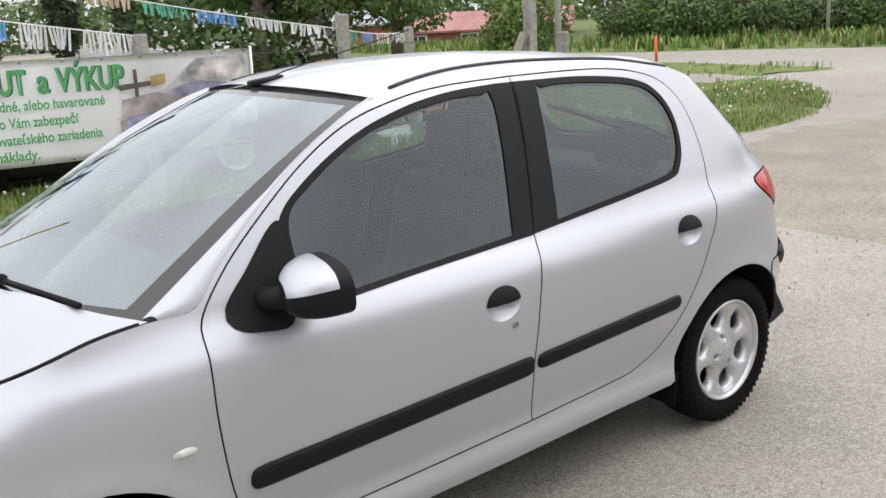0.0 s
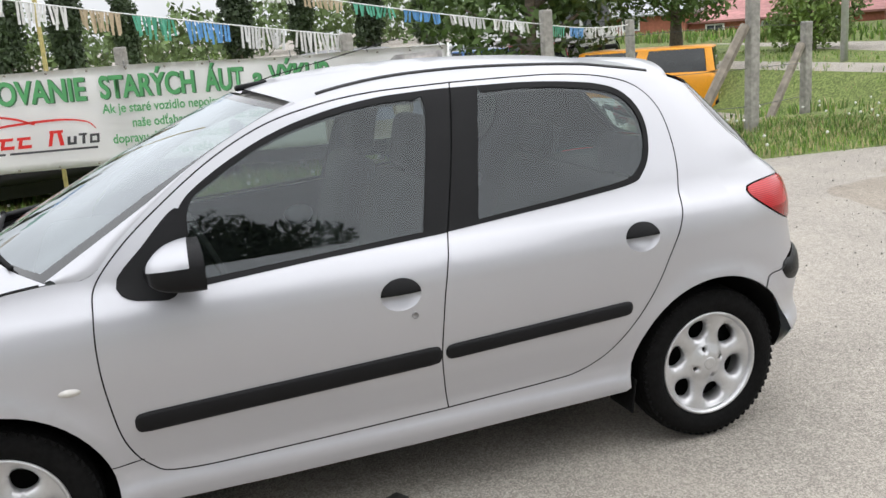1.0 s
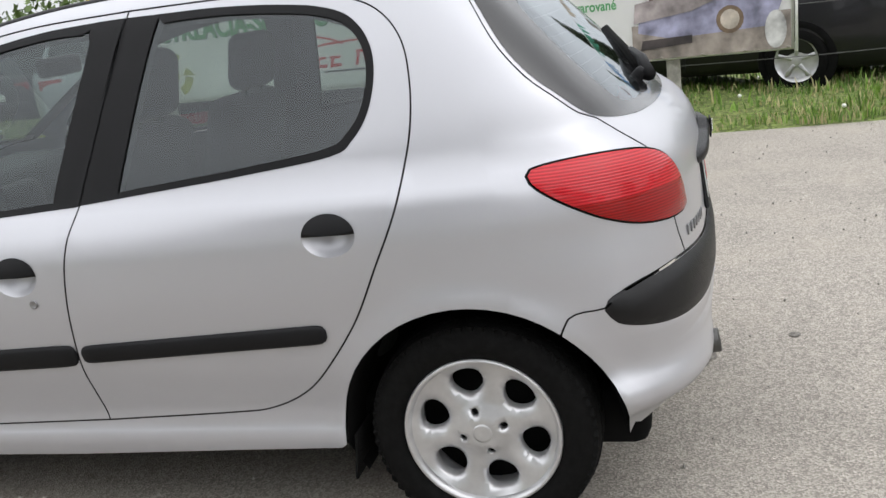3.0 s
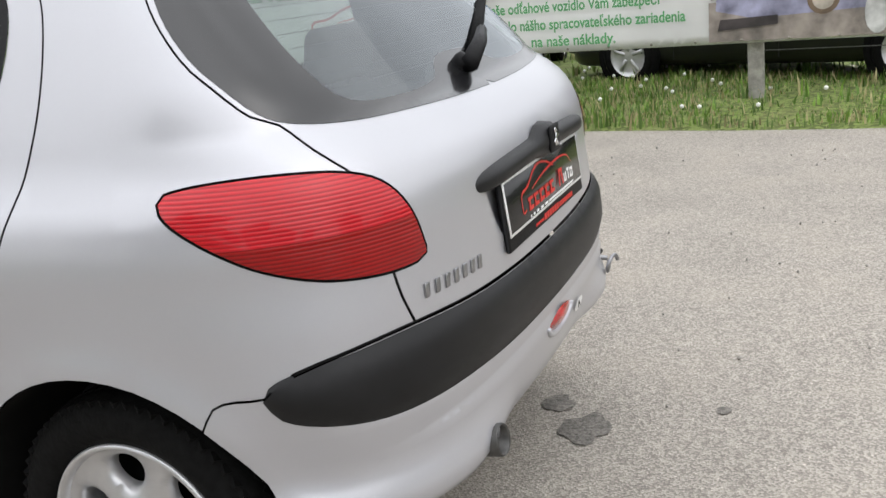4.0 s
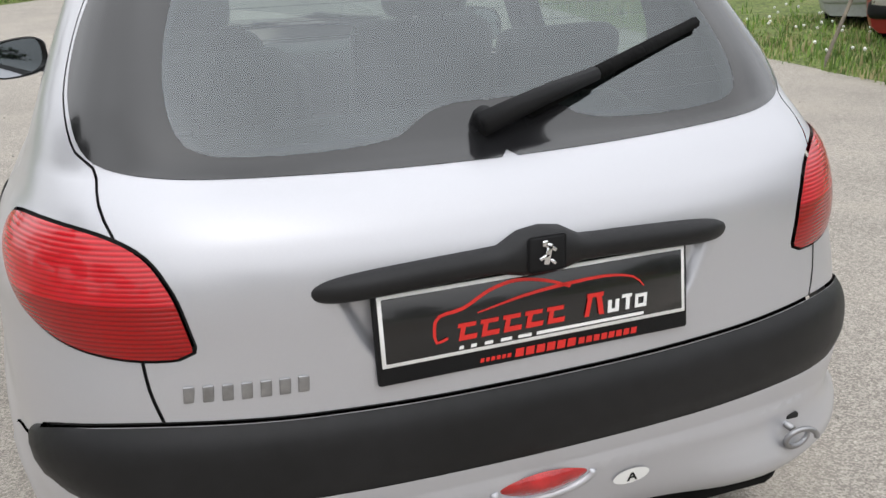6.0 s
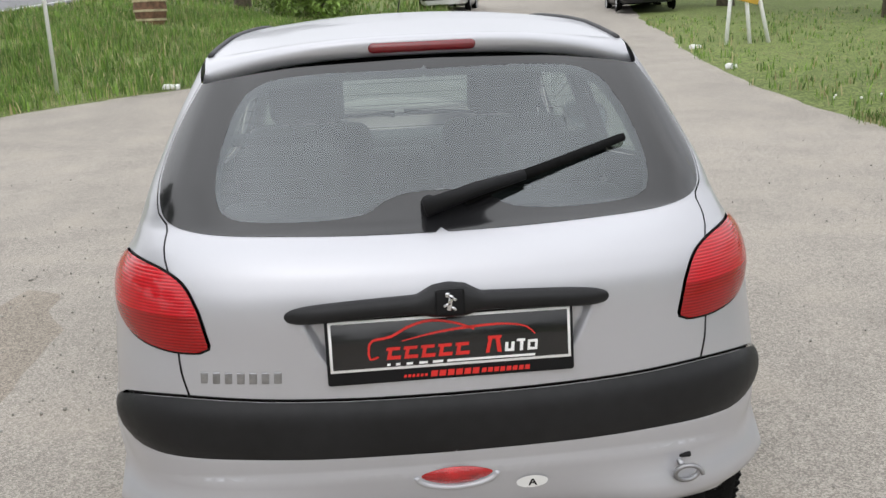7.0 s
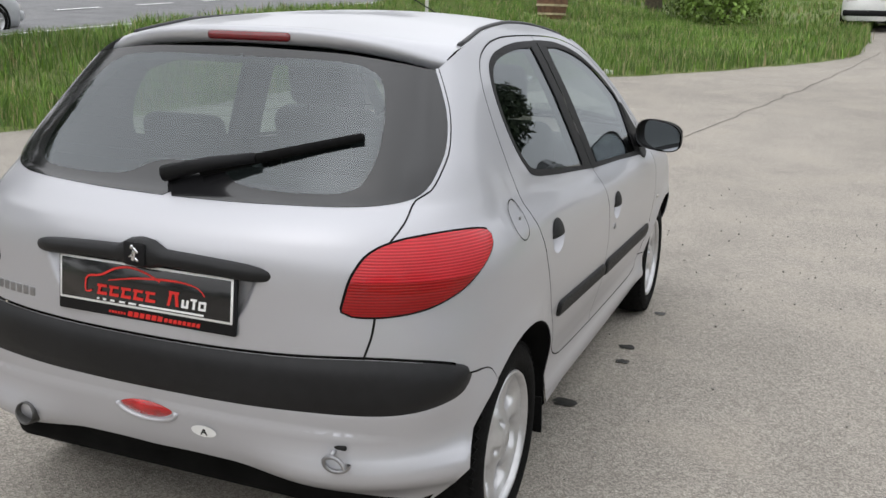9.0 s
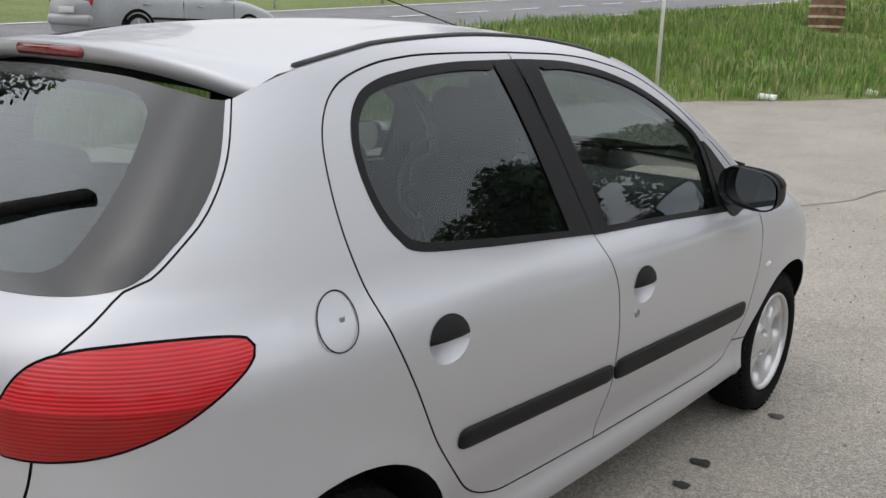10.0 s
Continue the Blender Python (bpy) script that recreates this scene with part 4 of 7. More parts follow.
def flat_bars(name, mat, parent, base, bars, y, thick=.0008):
    """Plain slanted bars in the plane of base, each a part: (x, z, width, height, slant)."""
    for x, z, w, h, sl in bars:
        bm = bmesh.new()
        q = [(x, z), (x + w, z), (x + w + sl * h, z + h), (x + sl * h, z + h)]
        lo = [bm.verts.new((a, y, b)) for a, b in q]
        hi = [bm.verts.new((a, y - thick, b)) for a, b in q]
        bm.faces.new(hi)
        for k in range(4):
            bm.faces.new((lo[k], lo[(k + 1) % 4], hi[(k + 1) % 4], hi[k]))
        bmesh.ops.recalc_face_normals(bm, faces=bm.faces)
        bmesh.ops.transform(bm, matrix=base, verts=bm.verts)
        part(name, bm, mat, parent, smooth=False)
        y -= .00004


def swoosh(name, mat, parent, base, line, w0, w1, y, thick=.0008):
    """A flat brush stroke along a curved line in the plane of base."""
    pts = curve([(a, b) for a, b in line], .012)
    bm = bmesh.new()
    up, dn = [], []
    for i, p in enumerate(pts):
        t = i / (len(pts) - 1)
        d = (pts[min(i + 1, len(pts) - 1)] - pts[max(i - 1, 0)]).normalized()
        o = Vector((-d.y, d.x)) * (w0 + (w1 - w0) * math.sin(math.pi * t)) / 2
        up.append(bm.verts.new((p.x + o.x, y - thick, p.y + o.y)))
        dn.append(bm.verts.new((p.x - o.x, y - thick, p.y - o.y)))
    grid_faces(bm, [up, dn])
    bmesh.ops.transform(bm, matrix=base, verts=bm.verts)
    bmesh.ops.recalc_face_normals(bm, faces=bm.faces)
    return part(name, bm, mat, parent, smooth=False)


def logo(parent, base, k, y, dark_mat):
    """The dealer's mark as plain shapes: a car outline stroke over slanted bars."""
    sw = lambda line, a, b, n: swoosh(n, RED, parent, base, [(x * k, z * k) for x, z in line], a * k, b * k, y)
    sw([(-.150, -.012), (-.166, -.016), (-.168, .004), (-.160, .020), (-.125, .026), (-.085, .045), (-.045, .052), (.0, .044), (.035, .030)], .004, .005, "logo_stroke")
    sw([(-.105, .016), (-.04, .028), (.02, .034), (.09, .036), (.135, .028), (.152, .012)], .002, .005, "logo_stroke")
    red = [(-.135 + i * .033, -.019, .026, .007, .25) for i in range(5)] + [(-.135 + i * .033, -.001, .026, .006, .25) for i in range(5)] + [(-.135 + i * .033, -.019, .007, .024, .25) for i in range(5)] + [(.055, -.019, .007, .032, .25), (.078, -.019, .008, .032, -.1), (.06, .008, .026, .006, .2)]
    flat_bars("logo_bar", RED, parent, base, [tuple(v * k if j < 4 else v for j, v in enumerate(b)) for b in red], y)
    rest = [(.092, -.019, .006, .018, .1), (.104, -.019, .006, .018, .1), (.092, -.019, .016, .005, .1), (.116, -.001, .016, .005, .1), (.121, -.019, .006, .02, .1), (.136, -.019, .018, .005, .1), (.138, -.004, .018, .005, .1), (.136, -.019, .005, .02, .1), (.150, -.019, .005, .02, .1)]
    rest += [(-.02, -.031, .17, .0045, .2), (-.048, -.031, .02, .0045, .2), (-.074, -.031, .016, .0045, .2), (-.098, -.031, .012, .0045, .2), (-.118, -.031, .008, .0045, .2), (-.135, -.031, .006, .0045, .2)]
    flat_bars("logo_bar", dark_mat, parent, base, [tuple(v * k if j < 4 else v for j, v in enumerate(b)) for b in rest], y)


logo(holder, PLATE @ Matrix.Translation((.012, 0, -.008)), 1.12, -.0064, WHITE)
bars = [(-.07 + i * .009, -.072, .006, .006, .2) for i in range(6)] + [(-.012 + i * .018, -.074, .014, .013, .2) for i in range(6)] + [(.098 + i * .0135, -.073, .010, .010, .2) for i in range(8)]
flat_bars("web_address_bar", RED, holder, PLATE @ Matrix.Translation((-.035, 0, 0)), bars, -.0025)
for i in range(7):
    bm = bmesh.new()
    x = -.535 + i * .0268
    box(bm, (.0165, .004, .0255), (x, rear_y(x, .712) - .0008, .712), Matrix.Rotation(radians(4), 4, "Y"), .0016, 2)
    part("raised_letter_bar", bm, STEEL, hatch, "raised dull metal bar")

bm = bmesh.new()
lathe(bm, [(0, .019), (.016, .019), (.026, .015), (.030, .0001)], 16, "Y")
bmesh.ops.transform(bm, matrix=Matrix.Translation((-.022, rear_y(-.022, 1.033) + .004, 1.036)) @ Matrix.Rotation(radians(180 - 45), 4, "X"), verts=bm.verts)
arm0, arm1 = Vector((-.022, rear_y(-.022, 1.035) - .03, 1.042)), Vector((.20, rear_y(.20, 1.09) - .028, 1.092))
tip = Vector((.455, rear_y(.455, 1.151) - .012, 1.154))
tube(bm, [arm0 - Vector((.012, 0, .003)), arm0.lerp(arm1, .5) + Vector((0, -.008, .006)), arm1], .021, 8, True, .013)
wiper = part("rear_wiper", bm, TRIM, hatch, "black rear wiper arm and blade")
bm = bmesh.new()
for w, hgt, off in ((.016, .012, 0.0), (.008, .016, .010)):
    tube(bm, [Vector((.06, rear_y(.06, 1.048) - .016 + off, 1.050)), Vector((.26, rear_y(.26, 1.105) - .016 + off, 1.104)), tip + Vector((0, off - .002, 0))], w, 6, True, w * .7)
part("wiper_blade", bm, RUBBER, wiper)

for k in range(11):      # heating wires in the rear window
    z = 1.055 + .0245 * k
    wide = .50 - .14 * (z - 1.05)
    bm = bmesh.new()
    tube(bm, [(x, rear_y(x, z) + .003, z) for x in (wide * (-1 + j / 8) for j in range(17))], .0008, 3)
    part("heating_wire", bm, LINING, hatch, "thin heating wire in the glass")

# lower bumper: fog lamp, sticker, towing eye, exhaust
bm = bmesh.new()
rows = []
for i in range(7):
    f = 1 - i / 6
    row = []
    for k in range(33):
        t = 2 * math.pi * k / 32
        x, z = 0.080 * f * math.cos(t), .466 + (.026 if math.sin(t) < 0 else .020) * f * math.sin(t) * (1 - .25 * math.cos(t) ** 2)
        row.append(bm.verts.new((x, rear_y(x, z) - .009 - .010 * (1 - f * f), z)))
    rows.append(row)
grid_faces(bm, rows)
bmesh.ops.recalc_face_normals(bm, faces=bm.faces)
part("fog_lamp", bm, LENS_PLAIN, car, "red rear fog lamp")
bm = bmesh.new()
rim = []
for k in range(19):
    t = math.pi + math.pi * k / 18
    x, z = .090 * math.cos(t), .466 + .034 * math.sin(t)
    rim.append((x, rear_y(x, z) - .009, z))
tube(bm, rim, .007, 8)
part("fog_lamp_surround", bm, SILVER, car)
bm = bmesh.new()
ring = [bm.verts.new((x, rear_y(x, z) - .0125, z)) for x, z in ((.168 + .036 * math.cos(t), .430 + .0165 * math.sin(t)) for t in (2 * math.pi * k / 28 for k in range(28)))]
bm.faces.new(ring)
bmesh.ops.recalc_face_normals(bm, faces=bm.faces)
sticker = part("oval_sticker", bm, WHITE, car, "white oval sticker with a letter A")
word("A", .024, GAP, sticker, Matrix.Translation((.160, rear_y(.168, .430) - .0135, .4215)) @ Matrix.Rotation(radians(90), 4, "X"), .0002, 1.15, "sticker_letter", .0006)
ye = rear_y(.53, .436) - .012
bm = bmesh.new()
loop = [(.53 + .030 * math.cos(t), ye - .030 - .012 * math.cos(t * .5), .414 + .022 * math.sin(t)) for t in (2 * math.pi * k / 20 for k in range(21))]
tube(bm, loop, .0055, 8, False)
tube(bm, [(.512, ye + .02, .438), (.518, ye - .025, .432)], .007, 8)
part("towing_eye", bm, STEEL, car, "bare steel towing eye")
bm = bmesh.new()
box(bm, (.055, .012, .012), (.518, ye - .001, .446), None, .004)
part("towing_eye_slot", bm, GAP, car)
bm = bmesh.new()
lathe(bm, [(.16, .030), (-.03, .032), (-.034, .030), (-.03, .027), (.03, .025), (.035, .0001)], 20, "Y")
bmesh.ops.transform(bm, matrix=Matrix.Translation((-.41, -.549, .364)) @ Matrix.Rotation(radians(-8), 4, "X"), verts=bm.verts)
part("exhaust_pipe", bm, SOOTY, car, "sooty steel exhaust pipe")
bm = bmesh.new()
box(bm, (.5, .22, .16), (-.15, -.30, .30), None, .06, 3)
part("silencer", bm, DARK, car)
for sd in (1, -1):
    bm = bmesh.new()
    box(bm, (.16, .008, .13), (sd * .71, .335, .235), Matrix.Rotation(radians(8), 4, "X"), .003)
    part("mud_flap", bm, RUBBER, car)

# wheels
def build_wheel():
    """A wheel with its outer face towards +x, hub at the origin."""
    hub = new("wheel")
    bm = bmesh.new()
    prof = [(-.085, .205), (-.092, .225), (-.092, .255), (-.080, .279), (-.060, .288), (0, .291), (.050, .288), (.070, .281), (.084, .262), (.090, .240), (.086, .218), (.074, .200), (.05, .196)]
    lathe(bm, prof, 72, "X")
    bmesh.ops.recalc_face_normals(bm, faces=bm.faces)
    tyre = part("tyre", bm, RUBBER, hub, "black rubber tyre")
    bm = bmesh.new()
    for k in range(64):
        a = 2 * math.pi * k / 64
        for sx, lean in ((-.062, .5), (-.022, -.5), (.022, .5), (.062, -.5)):
            m = Matrix.Rotation(a + (.04 if sx in (-.022, .062) else 0), 4, "X") @ Matrix.Translation((sx, 0, .2862 - (.0085 if abs(sx) > .05 else 0))) @ Matrix.Rotation(lean, 4, "Z")
            bmesh.ops.create_cube(bm, size=1, matrix=m @ Matrix.Diagonal((.030, .019, .010, 1)))
    part("tread", bm, RUBBER, tyre, smooth=False)
    bm = bmesh.new()
    lathe(bm, [(.052, .199), (.075, .200), (.081, .1965), (.080, .190), (.066, .184), (.02, .176), (-.05, .172)], 64, "X")
    bmesh.ops.recalc_face_normals(bm, faces=bm.faces)
    rim = part("rim", bm, ALLOY, hub, "silver alloy rim")

    def face(r):
        return .066 - .012 * (1 - abs(2 * r / .185 - 1.1) ** 2) + (.014 if r < .052 else 0.014 * math.exp(-((r - .052) / .012) ** 2))
    pts, edges = [], []

    def loop(lst):
        f = len(pts)
        pts.extend(Vector(p) for p in lst)
        edges.extend((f + k, f + (k + 1) % len(lst)) for k in range(len(lst)))
        return lst
    outer = loop([(.186 * math.cos(t), .186 * math.sin(t)) for t in (2 * math.pi * k / 72 for k in range(72))])
    holes, bolts = [], []
    for h in range(6):
        a = radians(30 + 60 * h)
        lst = []
        for k in range(20):
            t = 2 * math.pi * k / 20
            u, w = .130 + .038 * math.cos(t), (.043 + .008 * math.cos(t)) * math.sin(t)
            lst.append((u * math.cos(a) - w * math.sin(a), u * math.sin(a) + w * math.cos(a)))
        holes.append(loop(lst))
    for h in range(4):
        a = radians(3 + 90 * h)
        bolts.append(loop([(.054 * math.cos(a) + .0115 * math.cos(t), .054 * math.sin(a) + .0115 * math.sin(t)) for t in (2 * math.pi * k / 12 for k in range(12))]))
    for r in (.03, .045, .07, .082, .095, .11, .125, .14, .155, .172):
        n = max(8, round(r * 2 * math.pi / .014))
        for k in range(n):
            t = 2 * math.pi * (k + .5 * (r > .09)) / n
            p = (r * math.cos(t), r * math.sin(t))
            if not any(inside(p, h) for h in holes + bolts):
                pts.append(Vector(p))
    v2, _, fs, _, _, _ = delaunay_2d_cdt(pts, edges, [], 0, 1e-5)
    bm = bmesh.new()

    def depth_at(p):
        r = p.length
        d = min(border((p.x, p.y), h) for h in holes)
        return face(r) - .010 * math.exp(-(d / .009) ** 2)
    vs = [bm.verts.new((depth_at(p), p.x, p.y)) for p in v2]
    for f in fs:
        c = (v2[f[0]] + v2[f[1]] + v2[f[2]]) / 3
        if c.length < .186 and not any(inside(c, h) for h in holes + bolts):
            bm.faces.new([vs[k] for k in f])
    for lst in holes + bolts:
        small = lst in bolts
        n = len(lst)
        c = Vector((sum(p[0] for p in lst) / n, sum(p[1] for p in lst) / n))
        top = [min(vs, key=lambda q: (q.co.y - p[0]) ** 2 + (q.co.z - p[1]) ** 2) for p in lst]
        low = [bm.verts.new((.02 if not small else .045, c.x + (p[0] - c.x) * .95, c.y + (p[1] - c.y) * .95)) for p in lst]
        for k in range(n):
            if top[k] is not top[(k + 1) % n]:
                bm.faces.new((top[k], top[(k + 1) % n], low[(k + 1) % n], low[k]))
    bmesh.ops.recalc_face_normals(bm, faces=bm.faces)
    part("spoke_disc", bm, ALLOY, rim)
    bm = bmesh.new()
    lathe(bm, [(.075, .0001), (.0765, .018), (.075, .026), (.066, .028)], 24, "X")
    part("centre_cap", bm, ALLOY, rim)
    for h in range(4):
        a = radians(3 + 90 * h)
        bm = bmesh.new()
        lathe(bm, [(.030, .010), (.052, .0085), (.054, .0001)], 6, "X", (0, .054 * math.cos(a), .054 * math.sin(a)))
        part("wheel_bolt", bm, DARK, rim)
    bm = bmesh.new()
    lathe(bm, [(-.02, .0001), (-.02, .17), (-.06, .17)], 32, "X")
    part("brake_drum", bm, DARK, hub)
    return hub


wheel = build_wheel()
WHEEL_AT = [pose(.700, 0, .290, 14), pose(-.700, 0, .290, 13, 0, 180), pose(.705, 2.442, .290, 40), pose(-.705, 2.442, .290, 25, 0, 180)]
for k, m in enumerate(WHEEL_AT):
    w = wheel if k == 0 else copy_thing(wheel, m)
    w.parent = car
    w.matrix_world = m

# seats and dashboard seen through the glass
def cushion(bm, size, at, turn=None, r=.05):
    return box(bm, size, at, turn, r, 4)


for x in (-.36, .36):
    bm = bmesh.new()
    cushion(bm, (.46, .48, .16), (x, 1.38, .48), None, .06)
    cushion(bm, (.46, .14, .60), (x, 1.08, .80), Matrix.Rotation(radians(16), 4, "X"), .06)
    seat = part("front_seat", bm, SEAT, car, "grey cloth front seat")
    bm = bmesh.new()
    cushion(bm, (.27, .09, .20), (x, .965, 1.20), Matrix.Rotation(radians(12), 4, "X"), .042)
    for dx in (-.06, .06):
        tube(bm, [(x + dx, .985, 1.05), (x + dx, .97, 1.14)], .007, 6)
    part("head_restraint", bm, SEAT, seat)
bm = bmesh.new()
cushion(bm, (1.16, .48, .16), (0, .52, .48), None, .06)
cushion(bm, (1.16, .14, .48), (0, .20, .74), Matrix.Rotation(radians(20), 4, "X"), .06)
bench = part("rear_bench", bm, SEAT, car, "grey cloth rear bench")
for x in (-.37, .37):
    bm = bmesh.new()
    cushion(bm, (.29, .08, .15), (x, .105, 1.055), Matrix.Rotation(radians(12), 4, "X"), .035)
    for dx in (-.06, .06):
        tube(bm, [(x + dx, .12, .92), (x + dx, .11, 1.01)], .006, 6)
    part("head_restraint", bm, SEAT, bench)
bm = bmesh.new()
box(bm, (1.12, .34, .03), (0, -.14, .93), None, .01)
part("parcel_shelf", bm, LINING, car)
bm = bmesh.new()
box(bm, (1.30, .48, .26), (0, 2.06, .80), None, .08, 4)
box(bm, (.34, .20, .10), (-.36, 1.92, .93), Matrix.Rotation(radians(-18), 4, "X"), .04, 3)
box(bm, (.32, .16, .34), (0, 1.86, .72), None, .05, 3)
part("dashboard", bm, DASH, car)
bm = bmesh.new()
lathe(bm, [(.0, .172), (.012, .184), (.0, .196), (-.012, .184)], 36, "Y", closed=True)
for a in (0, 120, 240):
    box(bm, (.17, .018, .035), (.09 * math.cos(radians(a + 90)), 0, .09 * math.sin(radians(a + 90))), Matrix.Rotation(-radians(a + 90), 4, "Y"), .008)
bmesh.ops.transform(bm, matrix=Matrix.Translation((-.36, 1.70, .88)) @ Matrix.Rotation(radians(-24), 4, "X"), verts=bm.verts)
part("steering_wheel", bm, DASH, car)
bm = bmesh.new()
box(bm, (.22, .035, .065), (.03, 1.52, 1.275), None, .016, 3)
part("inside_mirror", bm, DASH, car)
bm = bmesh.new()
tube(bm, [(.0, 1.44, 1.440), (.0, 1.38, 1.458), (.0, .86, 1.560)], .0022, 6)
box(bm, (.045, .12, .022), (.0, 1.455, 1.432), Matrix.Rotation(radians(-6), 4, "X"), .008)
part("roof_aerial", bm, TRIM, car, "thin black roof aerial")

# ---- ground ----
def soft(v, r=3.0):
    return (math.sqrt(v * v + r * r) + v) / 2


def ease(v):
    v = min(1.0, max(0.0, v))
    return v * v * (3 - 2 * v)


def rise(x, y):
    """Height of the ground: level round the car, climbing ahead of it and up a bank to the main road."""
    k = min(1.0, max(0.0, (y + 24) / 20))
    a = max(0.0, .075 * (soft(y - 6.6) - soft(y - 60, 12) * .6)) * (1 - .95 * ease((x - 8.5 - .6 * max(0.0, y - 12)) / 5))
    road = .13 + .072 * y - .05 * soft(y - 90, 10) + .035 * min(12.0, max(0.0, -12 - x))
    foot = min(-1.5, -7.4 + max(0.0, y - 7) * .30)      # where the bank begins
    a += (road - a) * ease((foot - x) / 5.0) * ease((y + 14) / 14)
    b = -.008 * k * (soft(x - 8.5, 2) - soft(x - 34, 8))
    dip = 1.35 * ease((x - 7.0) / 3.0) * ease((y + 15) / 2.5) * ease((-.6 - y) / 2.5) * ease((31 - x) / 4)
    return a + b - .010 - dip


def steps(a, b, fine0, fine1, near, far):
    """Coordinates from a to b, close together between fine0 and fine1."""
    out, v = [], fine0
    while v < fine1:
        out.append(v)
        v += near
    d, up = near, [fine1]
    while up[-1] < b:
        d = min(far, d * 1.35)
        up.append(up[-1] + d)
    d, v, dn = near, fine0, []
    while v > a:
        d = min(far, d * 1.35)
        v -= d
        dn.append(v)
    return dn[::-1] + out + up


bm = bmesh.new()
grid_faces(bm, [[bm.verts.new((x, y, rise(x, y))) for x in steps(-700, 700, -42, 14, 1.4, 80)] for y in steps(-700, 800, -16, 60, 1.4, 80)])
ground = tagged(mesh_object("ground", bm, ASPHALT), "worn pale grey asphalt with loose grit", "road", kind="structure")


def ground_patch(name, outline, mat, lift, label, category, step=1.2, wavy=0.0):
    """A sheet that lies on the ground inside an outline."""
    if wavy:
        edge = curve([(x, y) for x, y in outline], step * .6, True)
    else:
        edge = []
        for k, (x, y) in enumerate(outline):
            a, b = Vector((x, y)), Vector(outline[(k + 1) % len(outline)])
            n = max(1, int((b - a).length / step))
            edge += [a.lerp(b, j / n) for j in range(n)]
    if wavy:
        edge = [p + Vector((noise.noise((p.x * 1.7, p.y * 1.7, 3.1)), noise.noise((p.x * 1.7, p.y * 1.7, 9.4)))) * wavy for p in edge]
    pts = list(edge)
    es = [(k, (k + 1) % len(edge)) for k in range(len(edge))]
    x0, x1 = min(p.x for p in edge), max(p.x for p in edge)
    y0, y1 = min(p.y for p in edge), max(p.y for p in edge)
    big = max(x1 - x0, y1 - y0)
    g = max(step, big / 70)
    for i in range(int((x1 - x0) / g) + 1):
        for j in range(int((y1 - y0) / g) + 1):
            p = (x0 + g * i, y0 + g * j)
            if inside(p, edge):
                pts.append(Vector(p))
    v2, _, fs, _, _, _ = delaunay_2d_cdt(pts, es, [], 0, 1e-4)
    bm = bmesh.new()
    vs = []
    for p in v2:
        d = border((p.x, p.y), edge) if wavy else 1.0
        vs.append(bm.verts.new((p.x, p.y, rise(p.x, p.y) + (lift * min(1.0, d / .3) + (.004 if d > .03 else -.003) if wavy else lift))))
    for f in fs:
        c = (v2[f[0]] + v2[f[1]] + v2[f[2]]) / 3
        if inside(c, edge):
            bm.faces.new([vs[k] for k in f])
    bmesh.ops.recalc_face_normals(bm, faces=bm.faces)
    ob = tagged(mesh_object(name, bm, mat), label, category, kind="structure")
    return edge


VERGE = ground_patch("ground_verge", [(3.72, -7.2), (4.0, -5.6), (4.25, -4.2), (4.5, -2.6), (4.65, -1.2), (4.9, .3), (5.13, 1.6), (5.35, 3), (5.5, 5.2), (5.4, 8), (5.5, 10.3), (5.95, 14.2), (6.8, 18.5), (7.85, 24.4), (9.4, 31), (13, 44), (25, 70), (70, 70), (70, -20), (13.5, -17.5), (8.5, -14.5), (6.2, -12.4), (5.0, -11.0), (4.1, -9.3)],
                     SOIL, .05, "rough grass verge beside the road", "grass", wavy=.12)
MEADOW = ground_patch("ground_meadow", [(-11.9, -14), (-9.6, -8), (-8.4, -2), (-7.5, 3), (-7.1, 5.7), (-6.8, 8.3), (-6.1, 10.8), (-4.2, 13.0), (-2.0, 15.0), (.2, 17.7), (2.1, 20.8), (2.6, 25), (2.9, 30.8), (5.2, 38.5), (9, 52), (14, 80), (-11.9, 84), (-11.9, 40), (-11.9, 10)],
                      SOIL, .05, "tall rough grass between two roads", "grass", wavy=.15)
FAR_VERGE = ground_patch("ground_far_verge", [(-60, -34), (0, -25), (14, -22.5), (24, -21.5), (60, -24), (90, -60), (60, -140), (-60, -140)], SOIL, .05, "far grass verge with a hedge", "grass", wavy=.2)
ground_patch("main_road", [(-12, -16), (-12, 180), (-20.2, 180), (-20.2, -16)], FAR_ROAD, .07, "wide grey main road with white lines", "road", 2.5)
ground_patch("ground_roadside", [(-20.2, -30), (-20.2, 230), (-140, 230), (-140, -30)], SOIL, .06, "grass beyond the main road", "grass", 4.0)
bm = bmesh.new()
for x0 in (-12.5, -16.1, -19.7):
    for k in range(60):
        y0 = -14 + 3 * k
        y1 = y0 + (3 if x0 != -16.1 else 1.6)
        bm.faces.new([bm.verts.new((x, y, rise(x, y) + .09)) for x, y in ((x0 - .07, y0), (x0 + .07, y0), (x0 + .07, y1), (x0 - .07, y1))])
tagged(mesh_object("road_marking", bm, WHITE, False), "white painted road lines", "marking", kind="structure")

# grass blades
GRASS = [material("grass_" + n, c, 0.7, scale=3.0, vary=.25, stain=.3, stain_scale=.5) for n, c in (("fresh", (.175, .295, .045)), ("deep", (.095, .175, .030)), ("dry", (.40, .35, .18)))]


